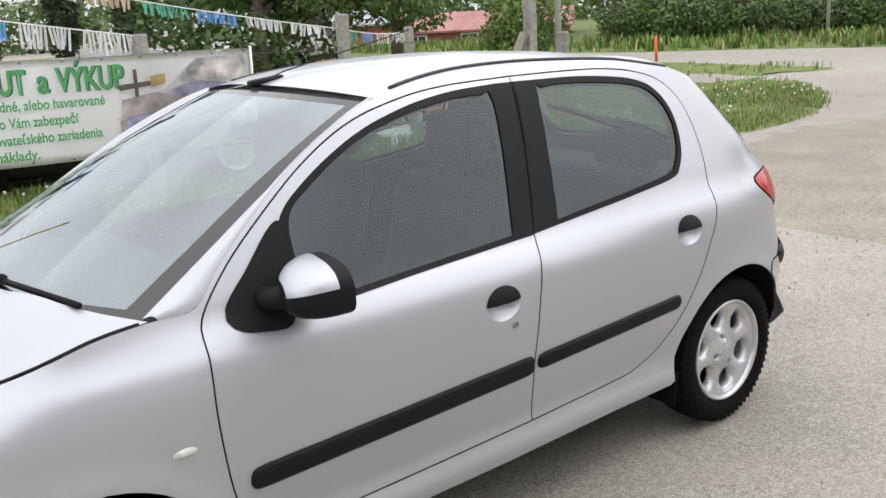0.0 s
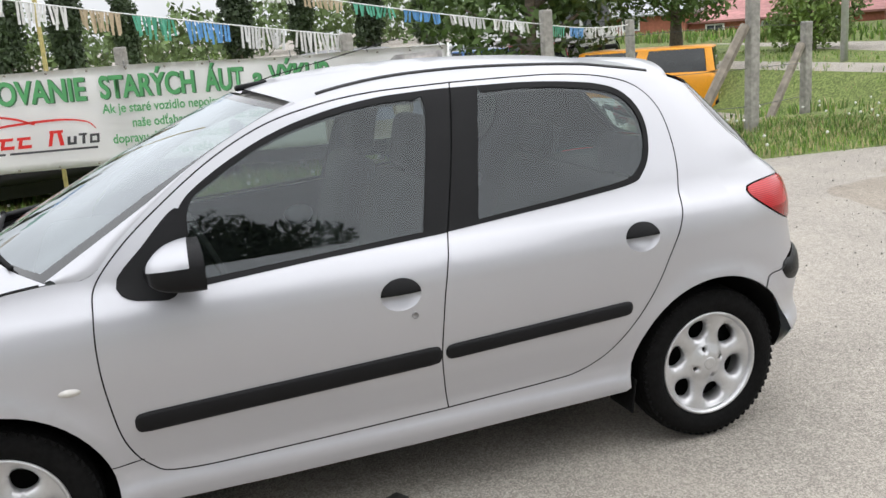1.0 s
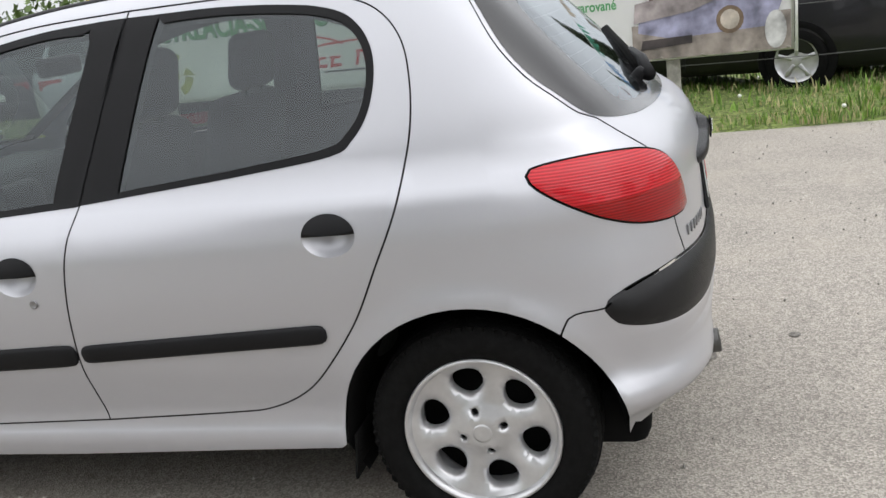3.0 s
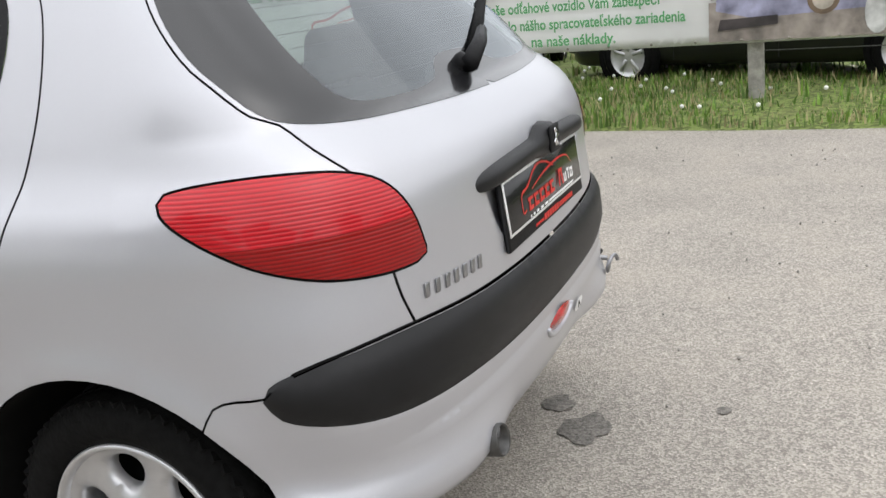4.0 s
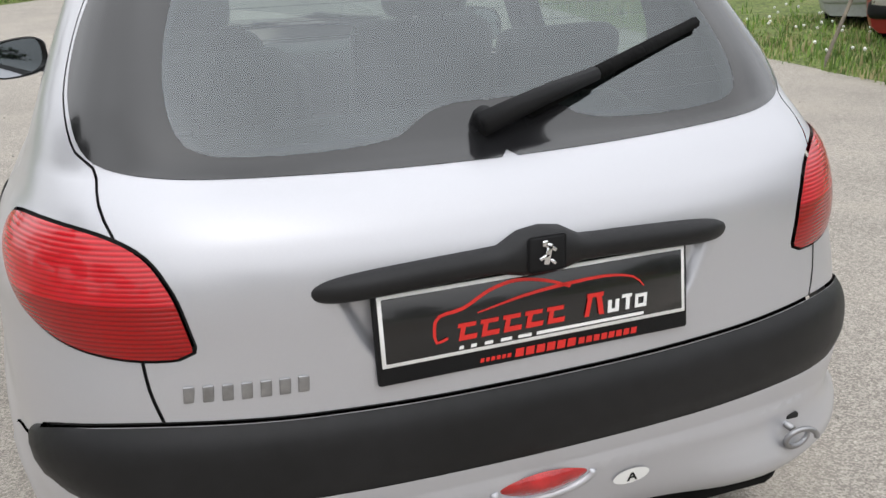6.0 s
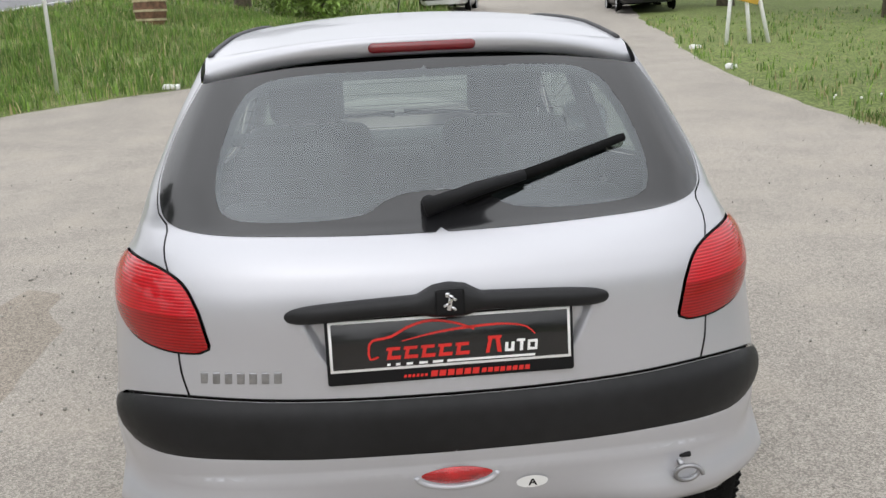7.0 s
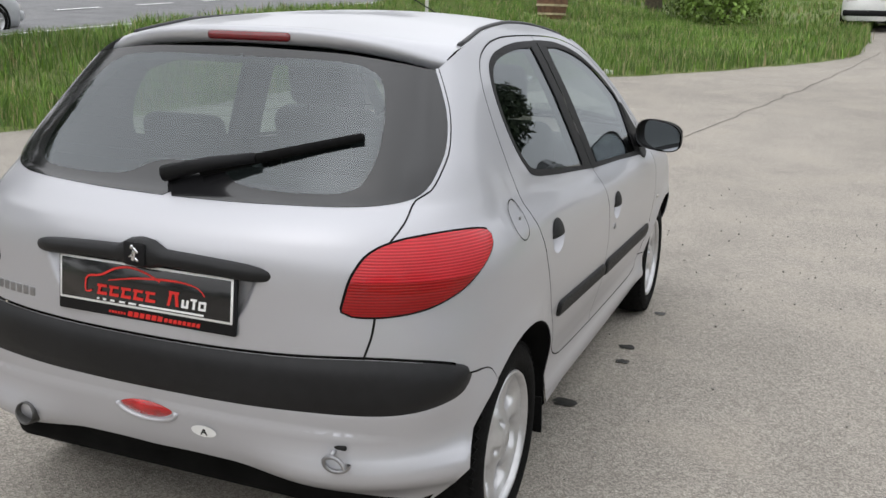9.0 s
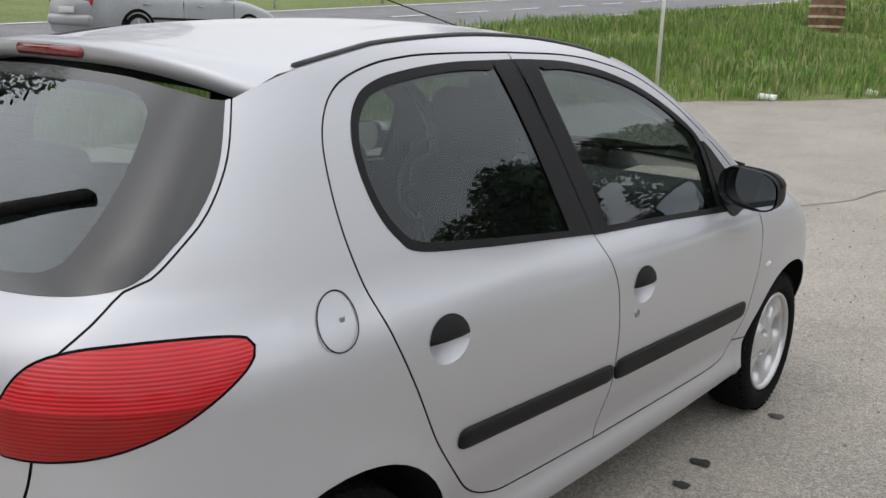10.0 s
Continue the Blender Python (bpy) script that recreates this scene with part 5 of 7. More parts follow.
def blades(name, outline, count, tall, wide, seed, label, near=None, depth=99.0, mats=(0, 0, 1, 1, 2), clump=1.6, limit=None):
    """Grass as one mesh: bent blades in tufts, thicker and taller by patches."""
    rng = np.random.default_rng(seed)
    xs0, xs1 = limit[0], limit[1]
    verts, faces, mi = [], [], []
    tries = 0
    while len(faces) < count * 2 and tries < count * 12:
        tries += 1
        x, y = rng.uniform(xs0[0], xs1[0]), rng.uniform(xs0[1], xs1[1])
        if not inside((x, y), outline) or border((x, y), outline) > depth:
            continue
        thick = noise.noise((x / clump, y / clump, seed))
        if thick < rng.uniform(-.9, .1):
            continue
        for _ in range(int(rng.integers(3, 8))):
            px_, py_ = x + rng.normal(0, .05), y + rng.normal(0, .05)
            h = tall * (.55 + .6 * rng.random()) * (1 + .7 * thick)
            a = rng.uniform(0, 2 * math.pi)
            lean = rng.uniform(.05, .55) * h
            dx, dy = math.cos(a), math.sin(a)
            w = wide * (.6 + .8 * rng.random())
            z = rise(px_, py_) + .02
            k = len(verts)
            verts += [(px_ - dy * w, py_ + dx * w, z), (px_ + dy * w, py_ - dx * w, z), (px_ + dx * lean * .35 + dy * w * .8, py_ + dy * lean * .35 - dx * w * .8, z + h * .6),
                      (px_ + dx * lean * .35 - dy * w * .8, py_ + dy * lean * .35 + dx * w * .8, z + h * .6), (px_ + dx * lean, py_ + dy * lean, z + h)]
            faces += [(k, k + 1, k + 2, k + 3), (k + 3, k + 2, k + 4)]
            m = mats[int(rng.integers(0, len(mats)))]
            mi += [m, m]
    me = bpy.data.meshes.new(name)
    me.from_pydata(verts, [], faces)
    for m in GRASS:
        me.materials.append(m)
    me.polygons.foreach_set("material_index", mi)
    return tagged(new(name, me), label, "grass", kind="stuff")


blades("verge_grass", VERGE, 60000, .085, .0055, 4, "short tufty grass with dandelions", depth=2.6, limit=((3.3, -13), (9.5, 8)), mats=(0, 0, 1, 1, 2, 2))
blades("verge_grass", VERGE, 26000, .14, .010, 5, "rough grass in the yard", limit=((5, -17), (26, 24)), clump=2.5)
blades("meadow_grass", MEADOW, 105000, .27, .0055, 6, "tall uncut meadow grass", limit=((-11.9, 2), (3.5, 30)), clump=1.9, mats=(0, 0, 0, 1, 1, 1, 2))
blades("meadow_grass", MEADOW, 24000, .30, .014, 7, "tall uncut meadow grass", limit=((-12, 0), (12, 60)), clump=3.5, mats=(0, 0, 0, 1, 1, 2))
blades("verge_weeds", VERGE, 2200, .15, .009, 9, "taller weeds scattered along the fence", limit=((4.9, -8), (7.5, 6)), clump=.7, mats=(0, 1, 1, 2))
blades("far_grass", FAR_VERGE, 9000, .40, .03, 8, "grass along the hedge", limit=((-10, -40), (40, -20)), depth=6, clump=3)

DANDELION = material("dandelion_clock", (.74, .74, .70), .9, scale=20, vary=.1)
bm = bmesh.new()
rng = np.random.default_rng(12)
made = 0
while made < 330:
    x, y = rng.uniform(3.6, 9.5), rng.uniform(-13, 9)
    if inside((x, y), VERGE) and noise.noise((x * .6, y * .6, 2.0)) > -.1:
        bmesh.ops.create_icosphere(bm, subdivisions=1, radius=.018, matrix=Matrix.Translation((x, y, rise(x, y) + .10 + .12 * rng.random())))
        made += 1
tagged(mesh_object("dandelion", bm, DANDELION), "white dandelion clocks in the grass", "flower", kind="stuff")

# oil drips and a crack on the asphalt
STAIN = material("oil_stain", (.035, .033, .030), .55, scale=30, vary=.5)
for x, y, r in ((.70, 1.03, .05), (.80, 1.80, .04), (.82, 1.60, .032), (-.68, 1.23, .05), (-.62, 1.86, .035), (-.66, 1.92, .03), (.86, 2.4, .03)):
    bm = bmesh.new()
    ring = []
    for k in range(18):
        t = 2 * math.pi * k / 18
        q = r * (1 + .45 * noise.noise((math.cos(t) * 1.3 + x * 9, math.sin(t) * 1.3, y * 5)))
        ring.append(bm.verts.new((x + q * math.cos(t), y + q * .8 * math.sin(t), rise(x, y) + .0045)))
    bm.faces.new(ring)
    tagged(mesh_object("oil_spot", bm, STAIN), "small dark oil spot on the asphalt", "stain", "oil spots")
PATCHED = material("rough_patch", (.20, .185, .165), .9, scale=90, vary=.45, bump=.6, bump_scale=120, stain=.3, stain_scale=14)
for x, y, r in ((.34, -.52, .085), (.48, -.40, .055), (.52, -.86, .022)):
    bm = bmesh.new()
    ring = []
    for k in range(22):
        t = 2 * math.pi * k / 22
        q = r * (1 + .5 * noise.noise((math.cos(t) * 1.6 + x * 7, math.sin(t) * 1.6, y * 3)))
        ring.append(bm.verts.new((x + q * math.cos(t), y + q * .8 * math.sin(t), rise(x, y) + .0042)))
    bm.faces.new(ring)
    tagged(mesh_object("asphalt_patch", bm, PATCHED), "small rough darker patch in the asphalt", "patch", "asphalt patches")
crack = curve([(-.9, 5.6), (-.3, 7.5), (.1, 9.4), (.65, 12.0), (1.5, 15.8), (3.0, 23.5), (4.4, 32)], .25)
bm = bmesh.new()
up, dn = [], []
for p in crack:
    w = .006 + .018 * abs(noise.noise((p.x * 3, p.y * 3, 0)))
    ox = .12 * noise.noise((p.y * 1.4, 4.0, 1.0))
    up.append(bm.verts.new((p.x + ox - w, p.y, rise(p.x, p.y) + .005)))
    dn.append(bm.verts.new((p.x + ox + w, p.y, rise(p.x, p.y) + .005)))
grid_faces(bm, [up, dn])
tagged(mesh_object("road_crack", bm, material("crack_tar", (.13, .118, .10), .8, scale=20, vary=.4)), "dark crack across the asphalt", "crack", kind="structure")

leaf = bmesh.new()
for k, (u, w_) in enumerate(((-.09, .004), (-.05, .035), (0, .048), (.05, .034), (.09, .003))):
    for sx in (-1, 1):
        leaf.verts.new((-4.0 + u, 4.3 + sx * w_, rise(-4, 4.3) + .012 + .02 * abs(u) + .012 * (sx > 0)))
leaf.verts.ensure_lookup_table()
for k in range(4):
    leaf.faces.new([leaf.verts[i] for i in (2 * k, 2 * k + 1, 2 * k + 3, 2 * k + 2)])
bmesh.ops.solidify(leaf, geom=leaf.faces[:], thickness=.003)
tagged(mesh_object("fallen_leaf", leaf, material("yellow_leaf", (.50, .30, .06), .7, scale=30, vary=.3)), "curled yellow leaf lying on the road", "leaf")

# browner gritty strip beside the car, and loose stones
GRIT_EDGE = ground_patch("ground_grit", [(-2.30, 3.45), (-2.7, 2.5), (-3.3, 1.9), (-4.6, 1.2), (-7, .3), (-8.6, -1), (-8.8, -4), (-6, -8), (-2, -9.5), (3, -9), (3.4, -6), (2.6, -3.6), (.8, -2.9), (-.6, -2.6), (-1.3, -1.6), (-1.55, .2), (-1.6, 1.8), (-1.9, 3.0)], GRAVEL, .001, "browner gritty strip of worn asphalt", "road", .5, wavy=.16)
rng = np.random.default_rng(77)
verts, faces = [], []
for k in range(5200):
    near_edge = k % 3 == 0
    if near_edge:
        p = GRIT_EDGE[int(rng.integers(0, len(GRIT_EDGE)))]
        x, y = p.x + rng.normal(0, .22), p.y + rng.normal(0, .22)
    else:
        x, y = rng.uniform(-5, 4.5), rng.uniform(-5, 7)
    r = .003 + .0075 * rng.random() ** 4
    z = rise(x, y) + .005 + r * .3
    q = len(verts)
    a = rng.uniform(0, 6.28)
    c, s_ = math.cos(a) * r, math.sin(a) * r
    verts += [(x + c, y + s_, z), (x - s_ * .7, y + c * .7, z), (x - c, y - s_, z), (x + s_ * .8, y - c * .8, z), (x + c * .2, y, z + r * .8), (x, y, z - r)]
    for i in range(4):
        faces += [(q + i, q + (i + 1) % 4, q + 4), (q + (i + 1) % 4, q + i, q + 5)]
me = bpy.data.meshes.new("loose_stones")
me.from_pydata(verts, [], faces)
me.materials.append(material("loose_stone", (.33, .31, .28), .85, scale=2.5, vary=.5))
tagged(new("loose_stones", me), "small loose stones lying on the asphalt", "gravel", kind="stuff")

# ---- trees and bushes ----
BARK = material("bark", (.13, .105, .08), .9, scale=14, vary=.4, bump=.6, bump_scale=30)
LEAF = {}
for key, col in (("poplar", (.040, .062, .026)), ("broad", (.085, .145, .030)), ("bush", (.15, .23, .045)), ("hedge", (.095, .145, .040)), ("dark", (.040, .065, .026))):
    LEAF[key] = material("leaves_" + key, col, .65, scale=1.1, vary=.45, stain=.25, stain_scale=.35, per_piece=.18)


def crown_mesh(blobs, count, leaf, seed, squash=1.0):
    """Many small leaves spread through the shells of several uneven blobs: (x, y, z, rx, rz)."""
    rng = np.random.default_rng(seed)
    weights = np.array([b[3] ** 2 * b[4] for b in blobs])
    pick = rng.choice(len(blobs), count, p=weights / weights.sum())
    verts, faces = [], []
    for k in pick:
        x, y, z, rx, rz = blobs[k]
        d = rng.normal(size=3)
        d /= np.linalg.norm(d)
        r = rng.uniform(.55, 1.05) ** .6
        bump = 1 + .22 * noise.noise((d[0] * 2.3 + k, d[1] * 2.3, d[2] * 2.3 + seed))
        c = np.array([x + d[0] * rx * r * bump, y + d[1] * rx * r * bump, z + d[2] * rz * r * bump])
        u = rng.normal(size=3)
        u /= np.linalg.norm(u)
        v = np.cross(u, d + rng.normal(size=3) * .4)
        v /= np.linalg.norm(v) + 1e-9
        s = leaf * rng.uniform(.6, 1.4)
        q = len(verts)
        verts += [tuple(c - u * s), tuple(c + v * s * .5), tuple(c + u * s), tuple(c - v * s * .5)]
        faces.append((q, q + 1, q + 2, q + 3))
    me = bpy.data.meshes.new("crown")
    me.from_pydata(verts, [], faces)
    return me


def tree(name, label, trunk_h, trunk_r, blobs, count, leaf, mat, seed, category="tree"):
    """A tapered trunk with limbs, and a crown of leaves."""
    ob = thing(name, label, category)
    bm = bmesh.new()
    rng = random.Random(seed)
    top = max(b[2] for b in blobs)
    tube(bm, [(0, 0, -.2), (.05 * trunk_r, 0, trunk_h * .5), (.1, .05, trunk_h), (.1, 0, top)], trunk_r, 8, True, trunk_r * .25)
    for b in blobs:
        z0 = max(trunk_h * .6, b[2] - b[4] * rng.uniform(.6, 1.1))
        tube(bm, [(.05, 0, z0), (b[0] * .5, b[1] * .5, (z0 + b[2]) / 2), (b[0], b[1], b[2])], trunk_r * .4, 5, False, trunk_r * .08)
    part("trunk", bm, BARK, ob)
    me = crown_mesh(blobs, count, leaf, seed)
    me.materials.append(mat)
    cr = new("crown", me)
    cr.parent = ob
    return ob


rng = random.Random(5)
poplar = tree("poplar", "tall dark columnar poplar tree behind the yard", 1.5, .28, [(.1 * math.sin(k), .1 * math.cos(k * 2), 1.6 + .62 * k, .95 - .055 * abs(k - 4) - .03 * k, .9) for k in range(11)], 5200, .13, LEAF["poplar"], 3)
broad = tree("broadleaf_tree", "large leafy tree with a broad green crown", 2.2, .32, [(rng.uniform(-1.7, 1.7), rng.uniform(-1.7, 1.7), 3.2 + rng.uniform(-1.0, 2.4), rng.uniform(1.0, 1.5), rng.uniform(.8, 1.3)) for k in range(12)], 8000, .12, LEAF["broad"], 4)
walnut = tree("broadleaf_tree", "tall leafy tree beyond the road", 2.2, .3, [(rng.uniform(-1.8, 1.8), rng.uniform(-1.8, 1.8), 3.6 + rng.uniform(-1.2, 2.8), rng.uniform(.7, 1.2), rng.uniform(.6, 1.1)) for k in range(13)], 15000, .07, LEAF["dark"], 19)
dark = tree("broadleaf_tree", "dark green tree standing at the road", 2.0, .26, [(rng.uniform(-1.5, 1.5), rng.uniform(-1.5, 1.5), 3.4 + rng.uniform(-1.2, 2.6), rng.uniform(.8, 1.3), rng.uniform(.7, 1.2)) for k in range(10)], 7000, .13, LEAF["dark"], 9)
bush = tree("bush", "bright green leafy bush", .3, .07, [(rng.uniform(-.7, .7), rng.uniform(-.7, .7), .75 + rng.uniform(-.3, .5), rng.uniform(.4, .7), rng.uniform(.4, .7)) for k in range(9)], 3600, .06, LEAF["bush"], 6, "bush")
shrub = tree("bush", "dull green spreading bush", .3, .07, [(rng.uniform(-.9, .9), rng.uniform(-.9, .9), .8 + rng.uniform(-.3, .5), rng.uniform(.5, .8), rng.uniform(.4, .7)) for k in range(9)], 3600, .075, LEAF["hedge"], 16, "bush")


def plant(ob, places):
    """Sets the first at its place and copies at the others: (x, y, scale, turn, lift)."""
    for k, (x, y, s, a, dz) in enumerate(places):
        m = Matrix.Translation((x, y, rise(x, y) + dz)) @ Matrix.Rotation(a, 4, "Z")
        o = ob if k == 0 else copy_thing(ob, m)
        o.matrix_world = m
        o.scale = (s, s, s)


plant(poplar, [(41.0, 8.6, 1.0, 0, 0), (41.5, 5.4, .92, 1, 0), (42, 3.0, .9, 2, 0), (43, 11.8, 1.0, 3, 0), (41.4, -4.4, 1.0, 4, 0), (40.3, -10.4, .9, 5, 0), (39.5, -13.2, 1.0, 0.5, 0), (44, -8.0, .8, 2.5, 0), (42.5, 0.5, .75, .2, 0), (41, 14, .85, 1.7, 0)])
plant(broad, [(20.6, -9.6, 1.05, 0, 0), (23.5, -16.2, .9, 2, -.4), (30.1, -35.1, 1.3, 3, -.3), (25.2, -38.8, 1.25, 4, -.3), (20, -40, 1.1, 5, 0), (34.5, -46, 1.3, 1, 0), (46, -22, 1.0, 2.2, -.5), (14, -44, 1.2, .6, 0), (48, -44, 1.3, .6, 0)])
plant(walnut, [(-10.7, 1.2, 1.2, 1.2, 0), (-11.0, 4.6, 1.15, 2.2, 0)])
plant(dark, [(-23.5, -9, 1.7, 0, 0), (-23, -2, 1.3, 3.1, 0), (-24, -15, 1.5, 4.4, 0), (-9, -26, 1.2, 5.2, 0), (-20, -22, 1.1, .4, 0), (-24, 53, 1.1, 1.8, .4), (-31, 44, 1.2, .9, .6), (-33, 60, 1.2, 2.9, .6), (-4.2, 32.0, 1.3, 2.4, -.1), (11.6, 27.5, 1.25, .8, 0), (13.5, 21.0, 1.2, 2.8, 0), (12.6, 36.5, 1.4, 1.8, 0), (5, -46, 1.3, 1.4, 0), (-10, -40, 1.3, 2.0, 0), (4, -30, .9, .3, 0)])
belt = [(21 + 3.2 * random.Random(k).random() + .16 * abs(k - 14) ** 1.2, -9 + 1.35 * k, .60 + .32 * random.Random(k + 50).random(), k * 1.3, -.15) for k in range(26)]
plant(bush, belt[0::2] + [(-1.5, 28.6, 1.3, 0, 0), (19.2, -18.1, 1.5, 1, -.1), (-2.4, 30, 1.1, 3, 0)])
plant(shrub, belt[1::2] + [(19.6, -26.0, 1.25, .3, 0), (18.6, -26.6, 1.0, 1.3, 0), (17.6, -27.2, .9, 2.3, 0), (16.7, -27.8, .9, 3.3, 0), (15.8, -28.4, .85, 4.3, 0), (14.9, -28.8, .8, 5.3, 0), (14.0, -29.4, 1.0, .9, 0), (21.5, -25.3, .9, 1.9, 0), (10.0, -31.4, 1.1, 2.9, 0)])

# woods on the skyline
blobs = []
rr = random.Random(31)
for k in range(120):
    a = radians(-62 + 1.05 * k)
    d = 85 + 30 * rr.random()
    x, y = d * math.cos(a), d * math.sin(a)
    blobs.append((x, y, rise(x, y) + 1.2 + 2.4 * rr.random(), 3.4, 2.0 + 1.6 * rr.random()))
for k in range(28):
    a = radians(153 + 1.4 * k)
    d = 75 + 25 * rr.random()
    x, y = d * math.cos(a), d * math.sin(a)
    blobs.append((x, y, rise(x, y) + 1.5 + 2 * rr.random(), 3.4, 2.4 + 2 * rr.random()))
for k in range(60):
    a = radians(-160 + 1.6 * k)
    d = 60 + 25 * rr.random()
    blobs.append((d * math.cos(a), d * math.sin(a), 2.0 + 2 * rr.random(), 3.2, 2.8 + 2 * rr.random()))
me = crown_mesh(blobs, 52000, .42, 41)
me.materials.append(LEAF["hedge"])
tagged(new("far_woods", me), "distant green trees along the skyline", "trees", kind="stuff")

# ---- the banner on its fence ----
BANNER_CLOTH = material("banner_cloth", (.88, .875, .86), .55, scale=2.2, vary=.05, bump=.25, bump_scale=1.6, stain=.06, stain_scale=.9)
GREEN = material("green_print", (.085, .33, .12), .5, scale=6, vary=.1)
GREEN_SHADE = material("dark_green_print", (.03, .10, .045), .5, scale=6, vary=.1)
DARK_PRINT = material("dark_print", (.05, .05, .055), .5, scale=6, vary=.1)
OLIVE = material("olive_print", (.34, .36, .08), .5, scale=5, vary=.3)
CONCRETE = material("post_concrete", (.34, .325, .295), .9, scale=18, vary=.25, bump=.5, bump_scale=60, stain=.25, stain_scale=3)
OLD_WOOD = material("weathered_wood", (.24, .21, .17), .85, scale=9, vary=.35, bump=.5, bump_scale=40)
GALV = material("galvanised_pole", (.52, .53, .53), .5, .5, scale=12, vary=.12)
WIRE = material("fence_wire", (.12, .12, .12), .5, .6, scale=30, vary=.2)

B0, B1 = Vector((5.92, 4.95, 0)), Vector((5.80, -1.5, 0))
BU = (B1 - B0).normalized()
BN = Vector((BU.y, -BU.x, 0))
if BN.x > 0:
    BN = -BN


def on_fence(d, z, out=0.0):
    """A place on the fence line: metres along it, height, and distance in front."""
    p = B0 + BU * d + BN * out
    return Vector((p.x, p.y, z))


BANNER_LEN, BANNER_HIGH, BANNER_TILT = 7.25, 1.08, -.021
BANNER = Matrix((( BU.x, -BN.x, 0, 0), (BU.y, -BN.y, 0, 0), (0, 0, 1, 0), (0, 0, 0, 1)))
BANNER.translation = on_fence(0, .60)
BANNER = BANNER @ Matrix.Rotation(-BANNER_TILT, 4, "Y") @ Matrix.Diagonal((.885, 1, .845, 1))


def ripple(x, z):
    return .012 * noise.noise((x * 1.3, z * 1.1, 2.0)) + .007 * noise.noise((x * 5, z * 2.5, 7.0))


banner = thing("advertising_banner", "white printed banner with green lettering tied to a fence", "banner")
bm = bmesh.new()
rows = []
for j in range(13):
    z = BANNER_HIGH * j / 12
    rows.append([bm.verts.new(BANNER @ Vector((x, ripple(x, z), z + (.02 * math.sin(x * 2.1) * (.015 if j < 12 else .5))))) for x in (BANNER_LEN * k / 110 for k in range(111))])
grid_faces(bm, rows)
bmesh.ops.solidify(bm, geom=bm.faces[:], thickness=.003)
part("cloth", bm, BANNER_CLOTH, banner)
FACE = BANNER @ Matrix.Translation((0, -.024, 0)) @ Matrix.Rotation(radians(90), 4, "X")


def fitted(text, size, mat, x, z, width, out=0.0, name="lettering", bold=.0):
    ob = word(text, size, mat, banner, Matrix(), 0.0, 1.0, name, bold)
    xs = [v.co.x for v in ob.data.vertices]
    k = width / max(1e-6, max(xs) - min(xs))
    ob.data.transform(FACE @ Matrix.Translation((x, z, out)) @ Matrix.Diagonal((k, 1, 1, 1)) @ Matrix.Translation((-min(xs), 0, 0)))
    return ob


for text, x, width in (("RECYKLÁCIA-SPRACOVANIE", .14, 3.05), ("STARÝCH", 3.33, .98), ("ÁUT", 4.42, .42), ("a", 4.94, .11), ("VÝKUP", 5.12, .68)):
    fitted(text, .345, GREEN_SHADE, x + .016, .735, width, .0, "lettering_shade", .010)
    fitted(text, .345, GREEN, x, .742, width, .003, "lettering", .009)
for text, x, width, z in (("Ak je staré vozidlo nepojazdné, alebo havarované", 3.33, 2.25, .575), ("naše odťahové vozidlo Vám zabezpečí", 3.62, 1.68, .405), ("dopravu do nášho spracovateľského zariadenia", 3.40, 2.12, .235), ("na naše náklady.", 4.06, .82, .07)):
    fitted(text, .145, GREEN, x, z, width, .001, "lettering", .003)
logo(banner, BANNER @ Matrix.Translation((2.47, -.022, .36)), 5.1, 0.0, DARK_PRINT)
for k in range(3):      # three folded arrows round a leaf ball
    a = radians(90 + 120 * k)
    for j, (r0, r1, a0, a1) in enumerate(((.17, .27, -34, 30),)):
        bm = bmesh.new()
        up = [bm.verts.new(BANNER @ Vector((.50 + r1 * math.cos(a + radians(v)), -.024, .34 + r1 * math.sin(a + radians(v))))) for v in range(a0, a1, 8)]
        dn = [bm.verts.new(BANNER @ Vector((.50 + r0 * math.cos(a + radians(v)), -.024, .34 + r0 * math.sin(a + radians(v))))) for v in range(a0, a1, 8)]
        grid_faces(bm, [up, dn])
        t = [bm.verts.new(BANNER @ Vector((.50 + r * math.cos(a + radians(v)), -.0242, .34 + r * math.sin(a + radians(v))))) for r, v in ((.13, 26), (.31, 26), (.22, 52))]
        bm.faces.new(t)
        bmesh.ops.recalc_face_normals(bm, faces=bm.faces)
        part("recycling_arrow", bm, OLIVE, banner, smooth=False)
bm = bmesh.new()
bm.faces.new([bm.verts.new(BANNER @ Vector((.50 + .10 * math.cos(t), -.0235, .34 + .10 * math.sin(t)))) for t in (2 * math.pi * k / 20 for k in range(20))])
part("recycling_ball", bm, OLIVE, banner, smooth=False)
